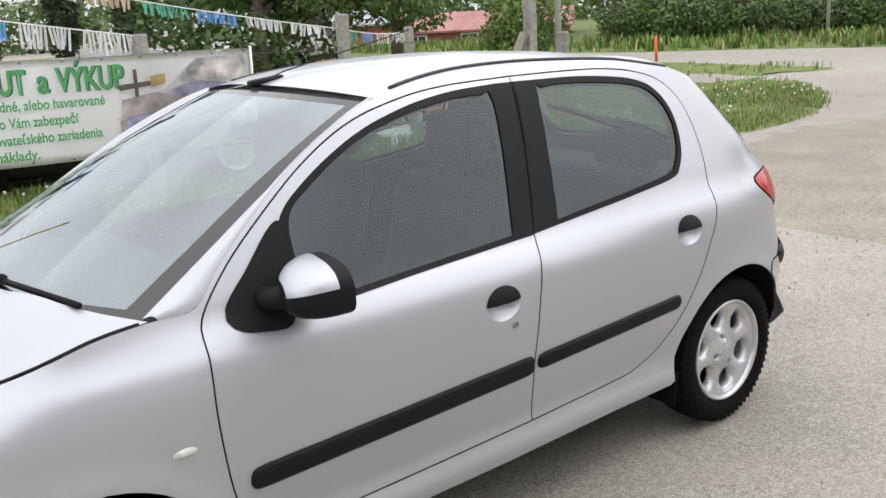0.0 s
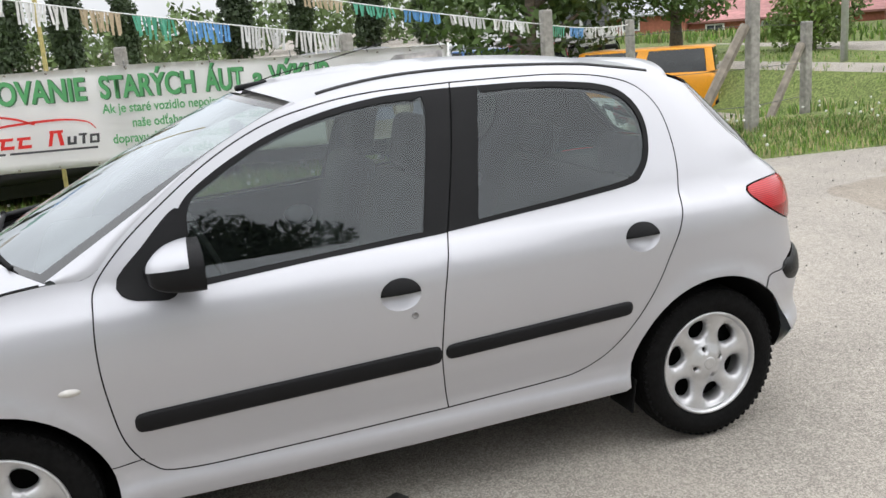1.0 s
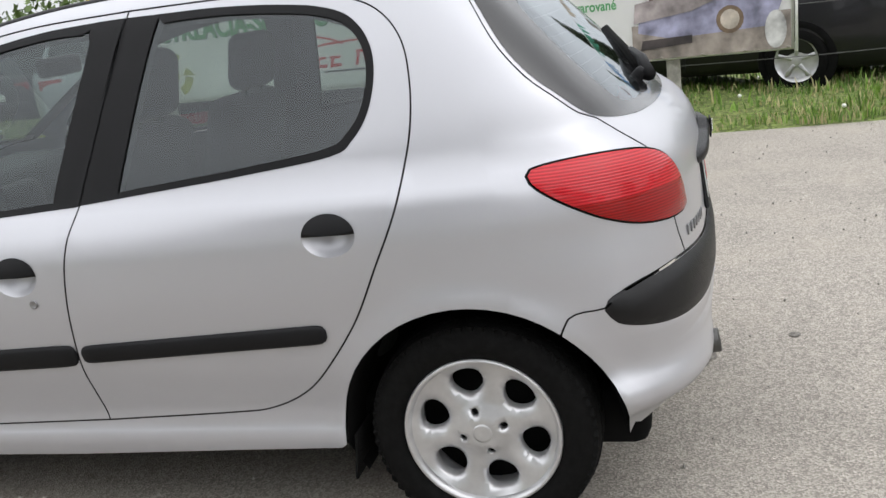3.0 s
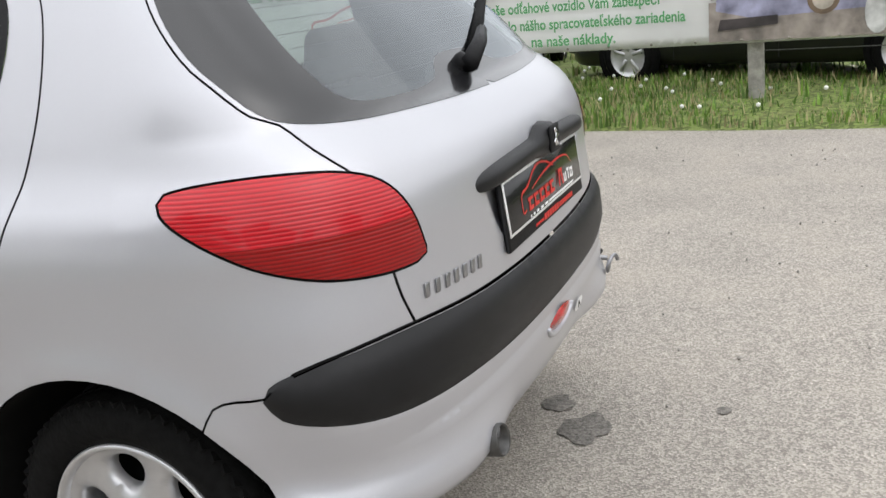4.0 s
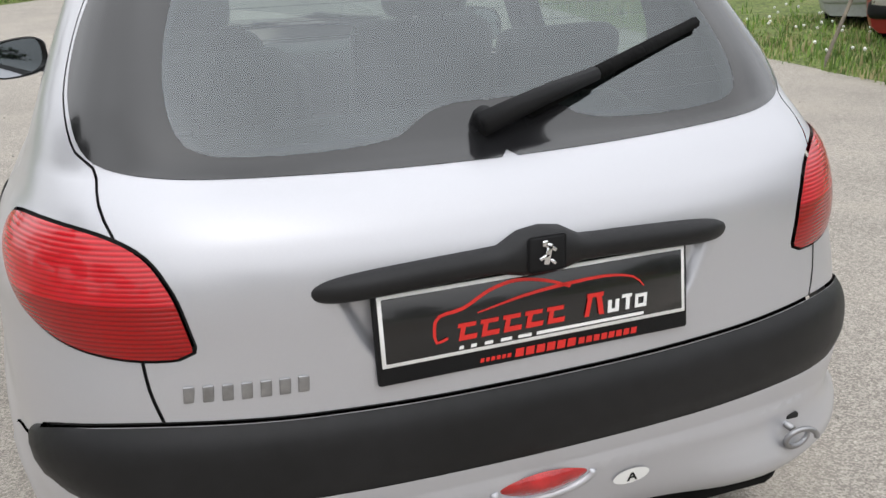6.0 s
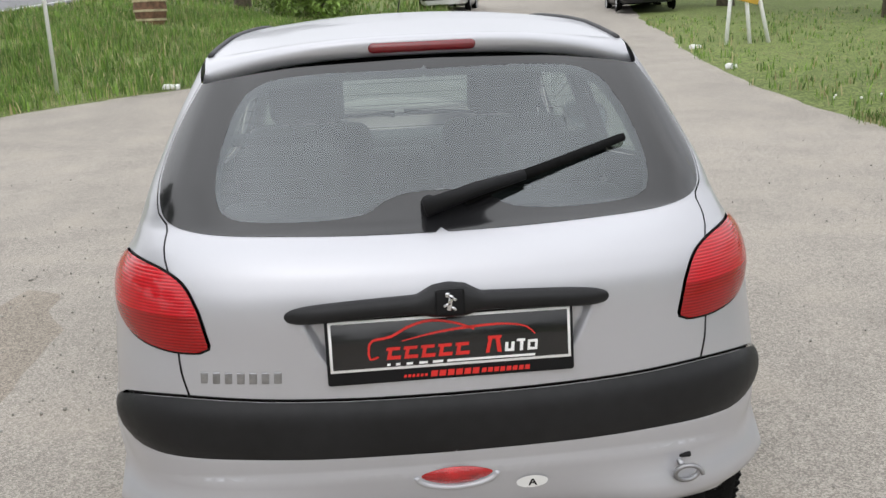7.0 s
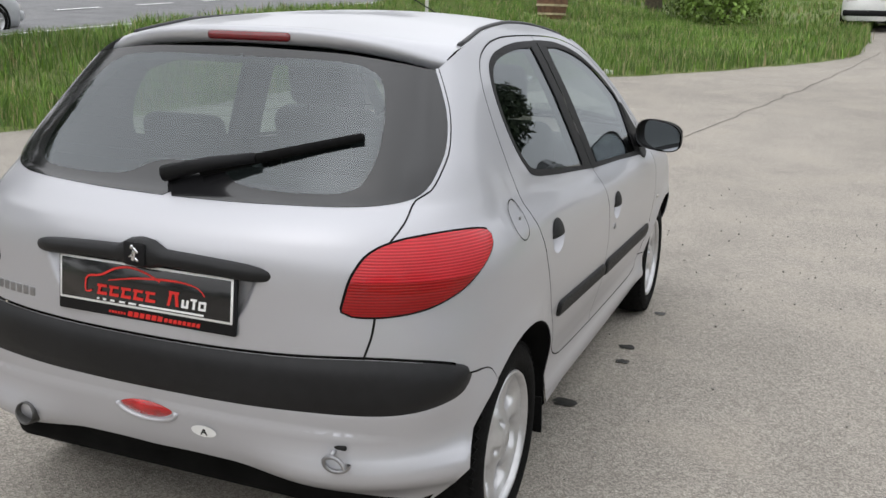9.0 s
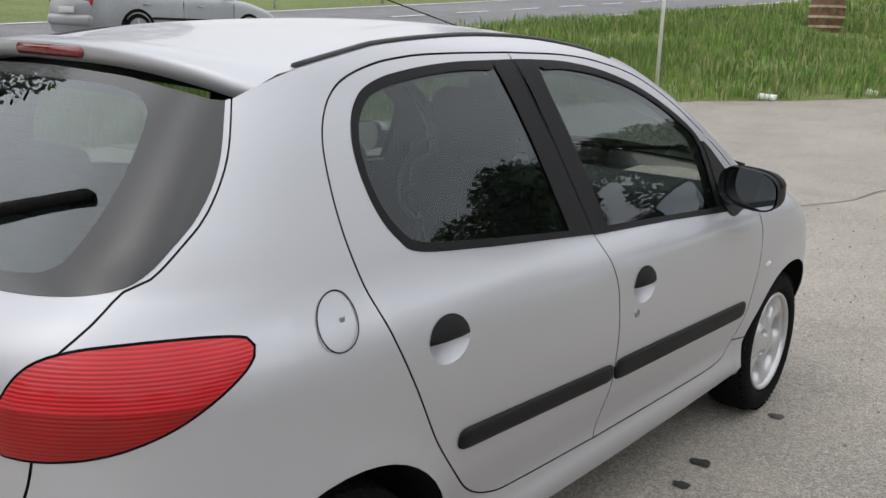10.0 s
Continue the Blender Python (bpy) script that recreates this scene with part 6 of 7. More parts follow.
# the printed photograph of a wreck, as plain shapes
PIC = [("photo_ground", (.30, .26, .23), [(5.72, .02), (7.22, .02), (7.22, .40), (5.72, .38)]), ("photo_body", (.30, .30, .42), [(5.78, .30), (6.1, .22), (7.05, .26), (7.15, .52), (6.95, .72), (6.5, .76), (6.2, .62), (5.8, .58)]),
       ("photo_roof", (.52, .50, .50), [(5.95, .60), (6.25, .70), (6.6, 1.0), (7.18, 1.03), (7.2, .72), (6.6, .76)]), ("photo_window", (.60, .56, .55), [(6.5, .78), (6.72, .96), (7.12, .98), (7.14, .78)]),
       ("photo_lamp", (.17, .12, .08), [(6.66 + .13 * math.cos(t), .36 + .14 * math.sin(t)) for t in (2 * math.pi * k / 18 for k in range(18))]), ("photo_lamp", (.45, .40, .34), [(6.66 + .09 * math.cos(t), .36 + .10 * math.sin(t)) for t in (2 * math.pi * k / 18 for k in range(18))]),
       ("photo_bonnet", (.34, .30, .30), [(5.74, .40), (6.3, .48), (6.55, .58), (6.1, .66), (5.76, .60)]), ("photo_wheel", (.55, .55, .54), [(7.08 + .10 * math.cos(t), .22 + .19 * math.sin(t)) for t in (2 * math.pi * k / 18 for k in range(18))]),
       ("photo_grille", (.06, .05, .05), [(5.80, .12), (6.3, .16), (6.3, .24), (5.82, .22)]), ("photo_frame", (.14, .11, .10), [(5.74, .70), (6.1, .74), (6.1, .79), (5.74, .76)]), ("photo_frame", (.14, .11, .10), [(5.9, .62), (5.94, .62), (5.94, .92), (5.9, .92)]),
       ("photo_frame", (.40, .30, .12), [(6.08, .72), (6.24, .75), (6.24, .86), (6.08, .84)])]
for k, (n, col, pts) in enumerate(PIC):
    bm = bmesh.new()
    bm.faces.new([bm.verts.new(BANNER @ Vector((x, -.0165 - .0012 * k, z))) for x, z in pts])
    bmesh.ops.recalc_face_normals(bm, faces=bm.faces)
    part(n, bm, material("print_" + str(k), col, .5, scale=7, vary=.5, stain=.3, stain_scale=2.5), banner, smooth=False)
EYELET = material("brass_eyelet", (.30, .28, .24), .4, .8, scale=30, vary=.2)
for k in range(19):
    for z in (.03, BANNER_HIGH - .03):
        bm = bmesh.new()
        bmesh.ops.create_cone(bm, segments=8, radius1=.014, radius2=.011, depth=.006, cap_ends=True, matrix=BANNER @ Matrix.Translation((.06 + .396 * k, -.022, z)) @ Matrix.Rotation(radians(90), 4, "X"))
        part("eyelet", bm, EYELET, banner)
for k in range(9):
    bm = bmesh.new()
    p = BANNER @ Vector((.05 + .89 * k, -.01, BANNER_HIGH - .02))
    tube(bm, [p, p + Vector((.05, 0, .06))], .006, 5)
    part("tie", bm, WIRE, banner)
bm = bmesh.new()
a, b = BANNER @ Vector((BANNER_LEN + .02, 0, -.02)), BANNER @ Vector((BANNER_LEN + .02, 0, BANNER_HIGH + .03))
tube(bm, [a, b], .014, 6)
part("end_batten", bm, WHITE, banner, "thin white batten along the end of the cloth")

def fence_post(x, y, top, w=.13, lean=0.0):
    bm = bmesh.new()
    z0 = rise(x, y) - .1
    box(bm, (w, w, top - z0), (0, 0, (top - z0) / 2), None, .018, 2)
    bmesh.ops.transform(bm, matrix=Matrix.Translation((x, y, z0)) @ Matrix.Rotation(lean, 4, "X"), verts=bm.verts)
    return tagged(mesh_object("fence_post", bm, CONCRETE, False), "weathered square concrete fence post", "post", "fence posts")


for x, y, top, w, lean in ((6.05, 4.7, 1.60, .12, 0), (6.0, 1.75, 1.62, .12, 0), (5.95, -.45, 1.58, .12, 0), (6.1, -2.8, 1.66, .12, 0), (7.3, -4.6, 1.46, .10, 0), (5.75, -5.3, 1.72, .13, .01), (6.9, -7.1, 1.25, .12, 0), (8.6, 3.2, .9, .10, 0)):
    fence_post(x, y, top, w, lean)
for a, b, r in (((5.55, -4.2), (5.74, -5.2, 1.30), .06), ((6.6, -6.2), (6.88, -7.0, .95), .055)):
    bm = bmesh.new()
    tube(bm, [(*a, rise(*a) - .05), b], r, 6)
    tagged(mesh_object("post_brace", bm, OLD_WOOD, False), "slanting weathered timber brace against the post", "brace", "post braces")
bm = bmesh.new()
a, b = on_fence(-.2, .05, .30), on_fence(.05, 1.15, .06)
box(bm, (.10, .03, (b - a).length), (0, 0, 0), None, .006)
bmesh.ops.transform(bm, matrix=Matrix.Translation((a + b) / 2) @ (b - a).to_track_quat("Z", "Y").to_matrix().to_4x4(), verts=bm.verts)
tagged(mesh_object("leaning_board", bm, OLD_WOOD, False), "grey board leaning against the banner", "board")
for z in (.35, .8, 1.3):
    bm = bmesh.new()
    line = [Vector((5.95, -.45, z + .06)), Vector((6.02, -1.6, z + .02)), Vector((6.1, -2.8, z)), Vector((5.75, -5.3, z)), Vector((6.9, -7.1, z - .1))]
    tube(bm, line, .005, 4)
    tagged(mesh_object("fence_wire_strand", bm, WIRE, False), "thin sagging fence wire between posts", "wire", "fence wires")
stake = thing("marker_stake", "thin orange and black marker stake in the grass", "stake")
for z0, z1, mat, n in ((0, .42, ORANGE, "lower_band"), (.42, .62, TRIM, "middle_band"), (.62, 1.10, ORANGE, "upper_band")):
    part(n, tube(bmesh.new(), [(6.4 + .03 * z0, -8.6, rise(6.4, -8.6) + z0), (6.4 + .03 * z1, -8.6, rise(6.4, -8.6) + z1)], .022, 8), mat, stake)

# bunting
FRINGE = [material("fringe_" + n, c, .35, 0.1, scale=40, vary=.15) for n, c in (("green", (.09, .36, .24)), ("silver", (.60, .60, .59)), ("gold", (.50, .40, .27)), ("blue", (.12, .32, .64)), ("white", (.66, .66, .64)))]


def bunting(points, seed, tall=1.0):
    ob = thing("bunting", "string of coloured foil fringe bunting over the fence", "bunting", group="bunting strings")
    part("cord", tube(bmesh.new(), points, .006, 5), WHITE, ob)
    rng = random.Random(seed)
    dist, seg = 0.0, 0
    pts = [Vector(p) for p in points]
    total = sum((b - a).length for a, b in zip(pts, pts[1:]))
    def at(s):
        for a, b in zip(pts, pts[1:]):
            n = (b - a).length
            if s <= n:
                return a.lerp(b, s / n)
            s -= n
        return pts[-1]
    while dist < total - .3:
        bm = bmesh.new()
        length = .36 + .1 * rng.random()
        for k in range(13):
            p = at(dist + length * k / 13)
            h = tall * (.15 + .07 * rng.random())
            s = at(dist + length * k / 13 + .024) - p
            sway = Vector((rng.uniform(-.03, .03), rng.uniform(-.03, .03), 0))
            vs = [bm.verts.new(q) for q in (p, p + s, p + s + sway - Vector((0, 0, h)), p + sway - Vector((0, 0, h)))]
            bm.faces.new(vs)
        part("fringe", bm, FRINGE[(seg * 3 + seed) % 5], ob, smooth=False)
        dist += length + .10
        seg += 1


def sag(a, b, drop, n=12):
    return [a.lerp(b, k / n) - Vector((0, 0, drop * 4 * (k / n) * (1 - k / n))) for k in range(n + 1)]


bunting(sag(Vector((6.0, 5.6, 2.75)), Vector((5.95, -.45, 1.56)), .06), 1)
bunting(sag(Vector((6.5, 1.4, 2.35)), Vector((6.1, -2.8, 1.50)), .05), 3, .6)
bunting(sag(Vector((6.1, -2.8, 1.50)), Vector((7.3, -4.6, 1.40)), .04), 0, .6)
bm = bmesh.new()
p = on_fence(2.5, 0, -.5)
tube(bm, [(p.x, p.y, 0), (p.x, p.y, 4.2)], .022, 6)
tagged(mesh_object("banner_mast", bm, material("yellow_pole", (.50, .42, .16), .6, scale=20, vary=.2), False), "thin yellow pole rising behind the banner", "pole")

# ---- other vehicles ----
def paint(name, col):
    return material(name, col, .32, .1, .3, .35, scale=30, vary=.08, stain=.1, stain_scale=2)


DARK_GLASS = material("dark_car_glass", (.014, .017, .018), .06, 0, .25, scale=4, vary=.3)


def plain_wheel():
    hub = new("wheel")
    bm = bmesh.new()
    lathe(bm, [(-.08, .20), (-.09, .26), (-.06, .30), (.06, .30), (.09, .26), (.085, .20)], 24, "X")
    bmesh.ops.recalc_face_normals(bm, faces=bm.faces)
    part("tyre", bm, RUBBER, hub)
    bm = bmesh.new()
    lathe(bm, [(.085, .205), (.07, .19), (.05, .15), (.07, .05), (.07, .0001)], 24, "X")
    for k in range(5):
        a = 2 * math.pi * k / 5
        box(bm, (.02, .035, .13), (.072, .11 * math.sin(a), .11 * math.cos(a)), Matrix.Rotation(-a, 4, "X"), .006, 1)
    bmesh.ops.recalc_face_normals(bm, faces=bm.faces)
    part("rim", bm, ALLOY, hub)
    return hub


def vehicle(name, label, category, mat, at, length=4.3, half=.86, belt=.92, roof=1.42, nose=.72, tail=.92, screen=(1.15, .45), back=(-1.55, -1.15), bumper_mat=None):
    """A car with rounded body, glasshouse, roof, pillars, lamps and wheels; it points along +y, its middle at the origin."""
    ob = thing(name, label, category)
    l2 = length / 2

    def rising(keys):
        out = [keys[0]]
        for k in keys[1:]:
            if k[0] > out[-1][0] + .02:
                out.append(k)
        return out

    top_at = rising([(-l2, tail * .80), (-l2 + .10, tail * .97), (-l2 + .22, tail), (back[0], belt), (0, belt + .01), (screen[0], belt - .01), (l2 - .45, nose + .07), (l2 - .12, nose - .02), (l2, nose * .80)])
    wide_at = rising([(-l2, .80), (-l2 + .14, .93), (-l2 + .5, .985), (0, 1.0), (l2 - .6, .985), (l2 - .2, .90), (l2, .70)])
    bm = bmesh.new()
    rings = []
    for k in range(27):
        y = -l2 * math.cos(math.pi * k / 26)
        t, w = interp(top_at, y), half * interp(wide_at, y)
        side = [(.84 * w, .19), (.95 * w, .25), (.995 * w, .36), (1.01 * w, .50), (1.012 * w, .62 * t + .06), (w, t - .15), (.985 * w, t - .085), (.95 * w, t - .035), (.88 * w, t - .008), (.70 * w, t), (.35 * w, t + .012), (0, t + .016)]
        rings.append([bm.verts.new((x, y, z)) for x, z in side + [(-x, z) for x, z in side[-2::-1]]])
    grid_faces(bm, rings)
    bm.faces.new(rings[0])
    bm.faces.new(rings[-1])
    bmesh.ops.recalc_face_normals(bm, faces=bm.faces)
    part("body", bm, mat, ob)
    y0, y1, y2, y3 = back[0], back[1], screen[1], screen[0]
    wl, wt, count = half * .92, half * .73, 96

    def shell(f, k, grow=1.0):
        """A place on the glasshouse: f from the belt to the roof, k round it."""
        side, t = (k % count) // 24, (k % 24) / 12 - 1
        u, v = ((1, t), (-t, 1), (-1, -t), (t, -1))[side]
        u, v = u * (1 - .07 * v ** 8), v * (1 - .04 * u ** 8)
        w = (wl + (wt - wl) * f ** 1.25) * grow
        ya, yb = y0 + (y1 - y0) * f, y3 + (y2 - y3) * f
        return Vector((w * u, (ya + yb) / 2 + (yb - ya) / 2 * grow * v, belt - .015 + (roof - .055 - belt) * f))

    groups = [("window", range(k0, k1)) for k0, k1 in ((1, 11), (13, 23), (25, 47), (49, 59), (61, 71), (73, 95))] + [("pillar", range(k0, k1)) for k0, k1 in ((-1, 1), (11, 13), (23, 25), (47, 49), (59, 61), (71, 73))]
    for kind, span in groups:
        bm = bmesh.new()
        g = 1.0 if kind == "pillar" else .992
        grid_faces(bm, [[bm.verts.new(shell(f, k % count, g)) for k in range(span.start, span.stop + 1)] for f in (0, .25, .5, .75, 1)])
        bmesh.ops.recalc_face_normals(bm, faces=bm.faces)
        part(kind, bm, DARK_GLASS if kind == "window" else mat, ob)
    bm = bmesh.new()
    rows = [[bm.verts.new(Vector((p.x, p.y, roof - .07 + dz))) for p in (shell(1, k, g) for k in range(count))] for g, dz in ((1.0, 0), (1.0, .025), (.96, .045), (.85, .058), (.55, .068), (.2, .07))]
    for r0, r1 in zip(rows, rows[1:]):
        for k in range(count):
            bm.faces.new((r0[k], r0[(k + 1) % count], r1[(k + 1) % count], r1[k]))
    bm.faces.new(rows[-1])
    bmesh.ops.recalc_face_normals(bm, faces=bm.faces)
    part("roof", bm, mat, ob)
    for sx in (1, -1):
        bm = bmesh.new()
        box(bm, (.30, .10, .15), (sx * half * .66, -l2 + .065, tail * .80), None, .03, 3)
        part("tail_lamp", bm, LENS_PLAIN, ob)
        bm = bmesh.new()
        box(bm, (.34, .14, .14), (sx * half * .55, l2 - .07, nose * .82), None, .04, 3)
        part("headlamp", bm, AMBER, ob)
        bm = bmesh.new()
        box(bm, (.17, .09, .11), (sx * (half + .07), screen[0] - .40, belt + .04), None, .035, 3)
        part("door_mirror", bm, mat, ob)
        for y in (screen[0] - .25, (screen[0] + back[0]) / 2 - .1):
            bm = bmesh.new()
            box(bm, (.006, .008, belt - .34), (sx * half * 1.008, y, .26 + (belt - .34) / 2), None)
            part("door_gap", bm, GAP, ob, smooth=False)
            bm = bmesh.new()
            box(bm, (.03, .15, .028), (sx * half * 1.012, y - .80, belt - .17), None, .01)
            part("door_handle", bm, bumper_mat or mat, ob)
        bm = bmesh.new()
        box(bm, (.014, length * .44, .045), (sx * half * 1.012, -.05, .50), None, .006)
        part("door_moulding", bm, TRIM, ob)
    for y in (-l2 + .03, l2 - .05):
        bm = bmesh.new()
        box(bm, (half * 1.68, .16, .20), (0, y, .42), None, .07, 4)
        part("bumper", bm, bumper_mat or mat, ob)
    bm = bmesh.new()
    box(bm, (.50, .02, .11), (0, -l2 - .055, .60), None, .004)
    part("number_plate", bm, WHITE, ob)
    if wheel_of is not None:
        for sx, sy in ((1, -1), (-1, -1), (1, 1), (-1, 1)):
            w = copy_thing(wheel_of, pose(sx * (half - .075), sy * length * .30, .30, 0, 0, 0 if sx > 0 else 180))
            w.parent = ob
            bm = bmesh.new()
            lathe(bm, [(sx * (half + .004), .29), (sx * (half + .012), .345), (sx * (half - .02), .36)], 28, "X", (0, sy * length * .30, .31))
            part("wheel_arch", bm, DARK, ob)
    ob.matrix_world = at
    return ob


wheel_of = plain_wheel()


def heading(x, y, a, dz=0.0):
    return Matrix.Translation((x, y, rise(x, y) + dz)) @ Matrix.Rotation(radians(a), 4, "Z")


BLACKP, NAVY, SILV2, REDP, WHITEP, YELLOWP, ORANGEP, GREENP = (paint("paint_" + n, c) for n, c in (("black", (.012, .012, .014)), ("navy", (.02, .022, .032)), ("silver", (.42, .43, .45)), ("red", (.30, .02, .025)), ("white", (.72, .72, .71)), ("yellow", (.75, .62, .02)), ("amber", (.80, .33, .02)), ("dark_green", (.02, .05, .04))))
vehicle("black_saloon", "black four-door saloon parked on grass behind the fence", "car", BLACKP, heading(7.75, -.65, -22), 4.4, .87, .93, 1.40, .72, .98, (1.05, .3), (-1.35, -.75))
vehicle("black_hatchback", "black hatchback parked close behind the banner", "car", BLACKP, heading(8.9, 3.0, -80), 4.0, .85, .90, 1.34, .74, .93, (1.1, .45), (-1.8, -1.5))
vehicle("dark_green_car", "dark green hatchback parked beside the fence", "car", GREENP, heading(10.15, -3.2, -41), 3.8, .82, .90, 1.36, .72, .90, (1.0, .4), (-1.7, -1.4))
vehicle("estate_car", "dark navy estate car parked in the yard", "car", NAVY, heading(11.9, -4.6, -50), 4.5, .88, .95, 1.48, .75, .95, (1.2, .5), (-2.05, -1.75))
vehicle("estate_car", "silver estate car parked in the yard", "car", SILV2, heading(9.6, 7.6, -62), 4.4, .85, .86, 1.32, .74, .95, (1.2, .5), (-2.05, -1.7))
vehicle("hatchback", "dark red hatchback parked behind the banner", "car", REDP, heading(8.8, 5.85, -70), 3.9, .83, .86, 1.34, .74, .95, (1.1, .45), (-1.8, -1.55), TRIM)
vehicle("black_hatchback", "black hatchback parked in the yard", "car", BLACKP, heading(12.6, 10.4, -95), 4.0, .85, .93, 1.42, .74, .93, (1.1, .45), (-1.8, -1.5))
vehicle("green_hatchback", "dark green car parked in a row", "car", GREENP, heading(15.0, 8.0, -85), 4.1, .85, .93, 1.42)
vehicle("dark_hatchback", "dark car parked in a row", "car", NAVY, heading(14.6, 12.4, -90), 4.1, .85, .93, 1.42)
vehicle("navy_saloon", "dark blue saloon parked in a row", "car", NAVY, heading(17.5, -5.2, -70), 4.3, .86, .93, 1.40)
vehicle("dark_saloon", "dark saloon parked in a row", "car", BLACKP, heading(18.5, -7.2, -70), 4.3, .86, .93, 1.40)
vehicle("white_hatchback", "small white hatchback parked by the fence", "car", WHITEP, heading(13.3, -6.8, -66), 3.6, .80, .86, 1.30, .72, .90, (1.0, .4), (-1.65, -1.4), TRIM)
vehicle("amber_van", "amber yellow passenger van parked by the fence", "van", ORANGEP, heading(19.2, -12.0, -41), 4.4, .88, 1.28, 1.92, 1.1, 1.28, (1.9, 1.5), (-2.2, -2.1), TRIM)
vehicle("yellow_cabriolet", "yellow little round car shown on a low roof", "car", YELLOWP, Matrix.Translation((34.2, 23.4, rise(33.5, 19.0) + 2.19)) @ Matrix.Rotation(radians(8), 4, "Z"), 3.6, .76, .80, 1.18, .62, .70, (.7, .3), (-.9, -.6))
vehicle("white_van", "white delivery van parked at the roadside", "van", WHITEP, heading(3.1, 31.6, 168), 4.2, .85, 1.02, 1.80, .98, 1.1, (1.25, .85), (-2.0, -1.95), TRIM)
vehicle("grey_car", "grey car parked on the grass", "car", SILV2, heading(5.0, 44, 150), 4.2, .86, .93, 1.42)
vehicle("dark_offroader", "dark off-road car with a pale front", "car", BLACKP, heading(8.9, 28.0, 172), 4.3, .88, 1.05, 1.75, .95, 1.05, (1.1, .7), (-1.9, -1.75))
vehicle("far_car", "grey car on the main road", "car", SILV2, heading(-14.2, 10.3, 0), 4.3)


def truck(x, y, a, cab, bodym, label):
    """A small lorry: cab, box body and wheels."""
    ob = vehicle("truck", label, "truck", cab, heading(x, y, a), 2.0, .95, 1.15, 2.1, 1.0, 1.1, (.9, .7), (-.85, -.85), TRIM)
    bm = bmesh.new()
    box(bm, (2.1, 3.6, 1.7), (0, -2.9, 1.45), None, .04)
    part("box_body", bm, bodym, ob, smooth=False)
    return ob


BLUEP = paint("paint_blue", (.06, .17, .42))
truck(25.6, -8.0, 105, WHITEP, WHITEP, "white box lorry parked facing the road")
truck(26.0, -10.2, 105, BLUEP, WHITEP, "blue-cabbed lorry parked facing the road")
truck(26.6, -12.6, 105, REDP, WHITEP, "red-cabbed lorry parked facing the road")
truck(27.4, -14.8, 105, WHITEP, WHITEP, "white box lorry parked facing the road")
# a loose wheel on the ground
spare = thing("spare_wheel", "spare wheel lying behind the parked cars", "wheel")
wheel_of.parent = spare
spare.matrix_world = Matrix.Translation((20, 3, rise(20, 3) + .1)) @ Matrix.Rotation(radians(90), 4, "Y")

# ---- buildings and poles ----
BRICK = material("red_brick", (.36, .13, .085), .9, scale=6, vary=.2, bump=.3, bump_scale=30, stain=.2, stain_scale=.8)
RED_ROOF = material("red_roof", (.42, .20, .19), .8, scale=3, vary=.2, stain=.2, stain_scale=.6)
PLASTER = material("pale_plaster", (.62, .60, .52), .9, scale=2, vary=.1, stain=.15, stain_scale=.5)
GREY_ROOF = material("grey_roof", (.40, .41, .43), .7, scale=2, vary=.15)
YELLOW_FASCIA = material("yellow_fascia", (.62, .38, .06), .6, scale=3, vary=.15)
CONCRETE_FAR = material("panel_concrete", (.55, .56, .58), .9, scale=.2, vary=.08)
PANE_FAR = material("window_pane_dark", (.05, .06, .07), .15, 0, .3, scale=3, vary=.3)


def building(name, label, at, wide, deep, high, roof_h, wall_mat, roof_mat, windows, eave=.35):
    """A plain building with a pitched roof and framed windows on its long front (towards -y)."""
    ob = thing(name, label, "building")
    bm = bmesh.new()
    box(bm, (wide, deep, high), (0, 0, high / 2), None, .02)
    part("wall", bm, wall_mat, ob, smooth=False)
    bm = bmesh.new()
    w, d = wide / 2 + eave, deep / 2 + eave
    lo = [bm.verts.new(p) for p in ((-w, -d, high), (w, -d, high), (w, d, high), (-w, d, high))]
    r0, r1 = bm.verts.new((-w, 0, high + roof_h)), bm.verts.new((w, 0, high + roof_h))
    for f in ((lo[0], lo[1], r1, r0), (lo[2], lo[3], r0, r1), (lo[1], lo[2], r1), (lo[3], lo[0], r0)):
        bm.faces.new(f)
    bmesh.ops.recalc_face_normals(bm, faces=bm.faces)
    bmesh.ops.solidify(bm, geom=bm.faces[:], thickness=.12)
    part("roof", bm, roof_mat, ob, smooth=False)
    for x, z, ww, hh in windows:
        bm = bmesh.new()
        box(bm, (ww + .14, .08, hh + .14), (x, -deep / 2 - .02, z), None, .01)
        win = part("window", bm, WHITE, ob, smooth=False)
        bm = bmesh.new()
        for sx in (-1, 1):
            box(bm, (ww / 2 - .06, .04, hh - .04), (x + sx * ww / 4, -deep / 2 - .055, z), None)
        part("pane", bm, PANE_FAR, win, smooth=False)
    ob.matrix_world = at
    return ob


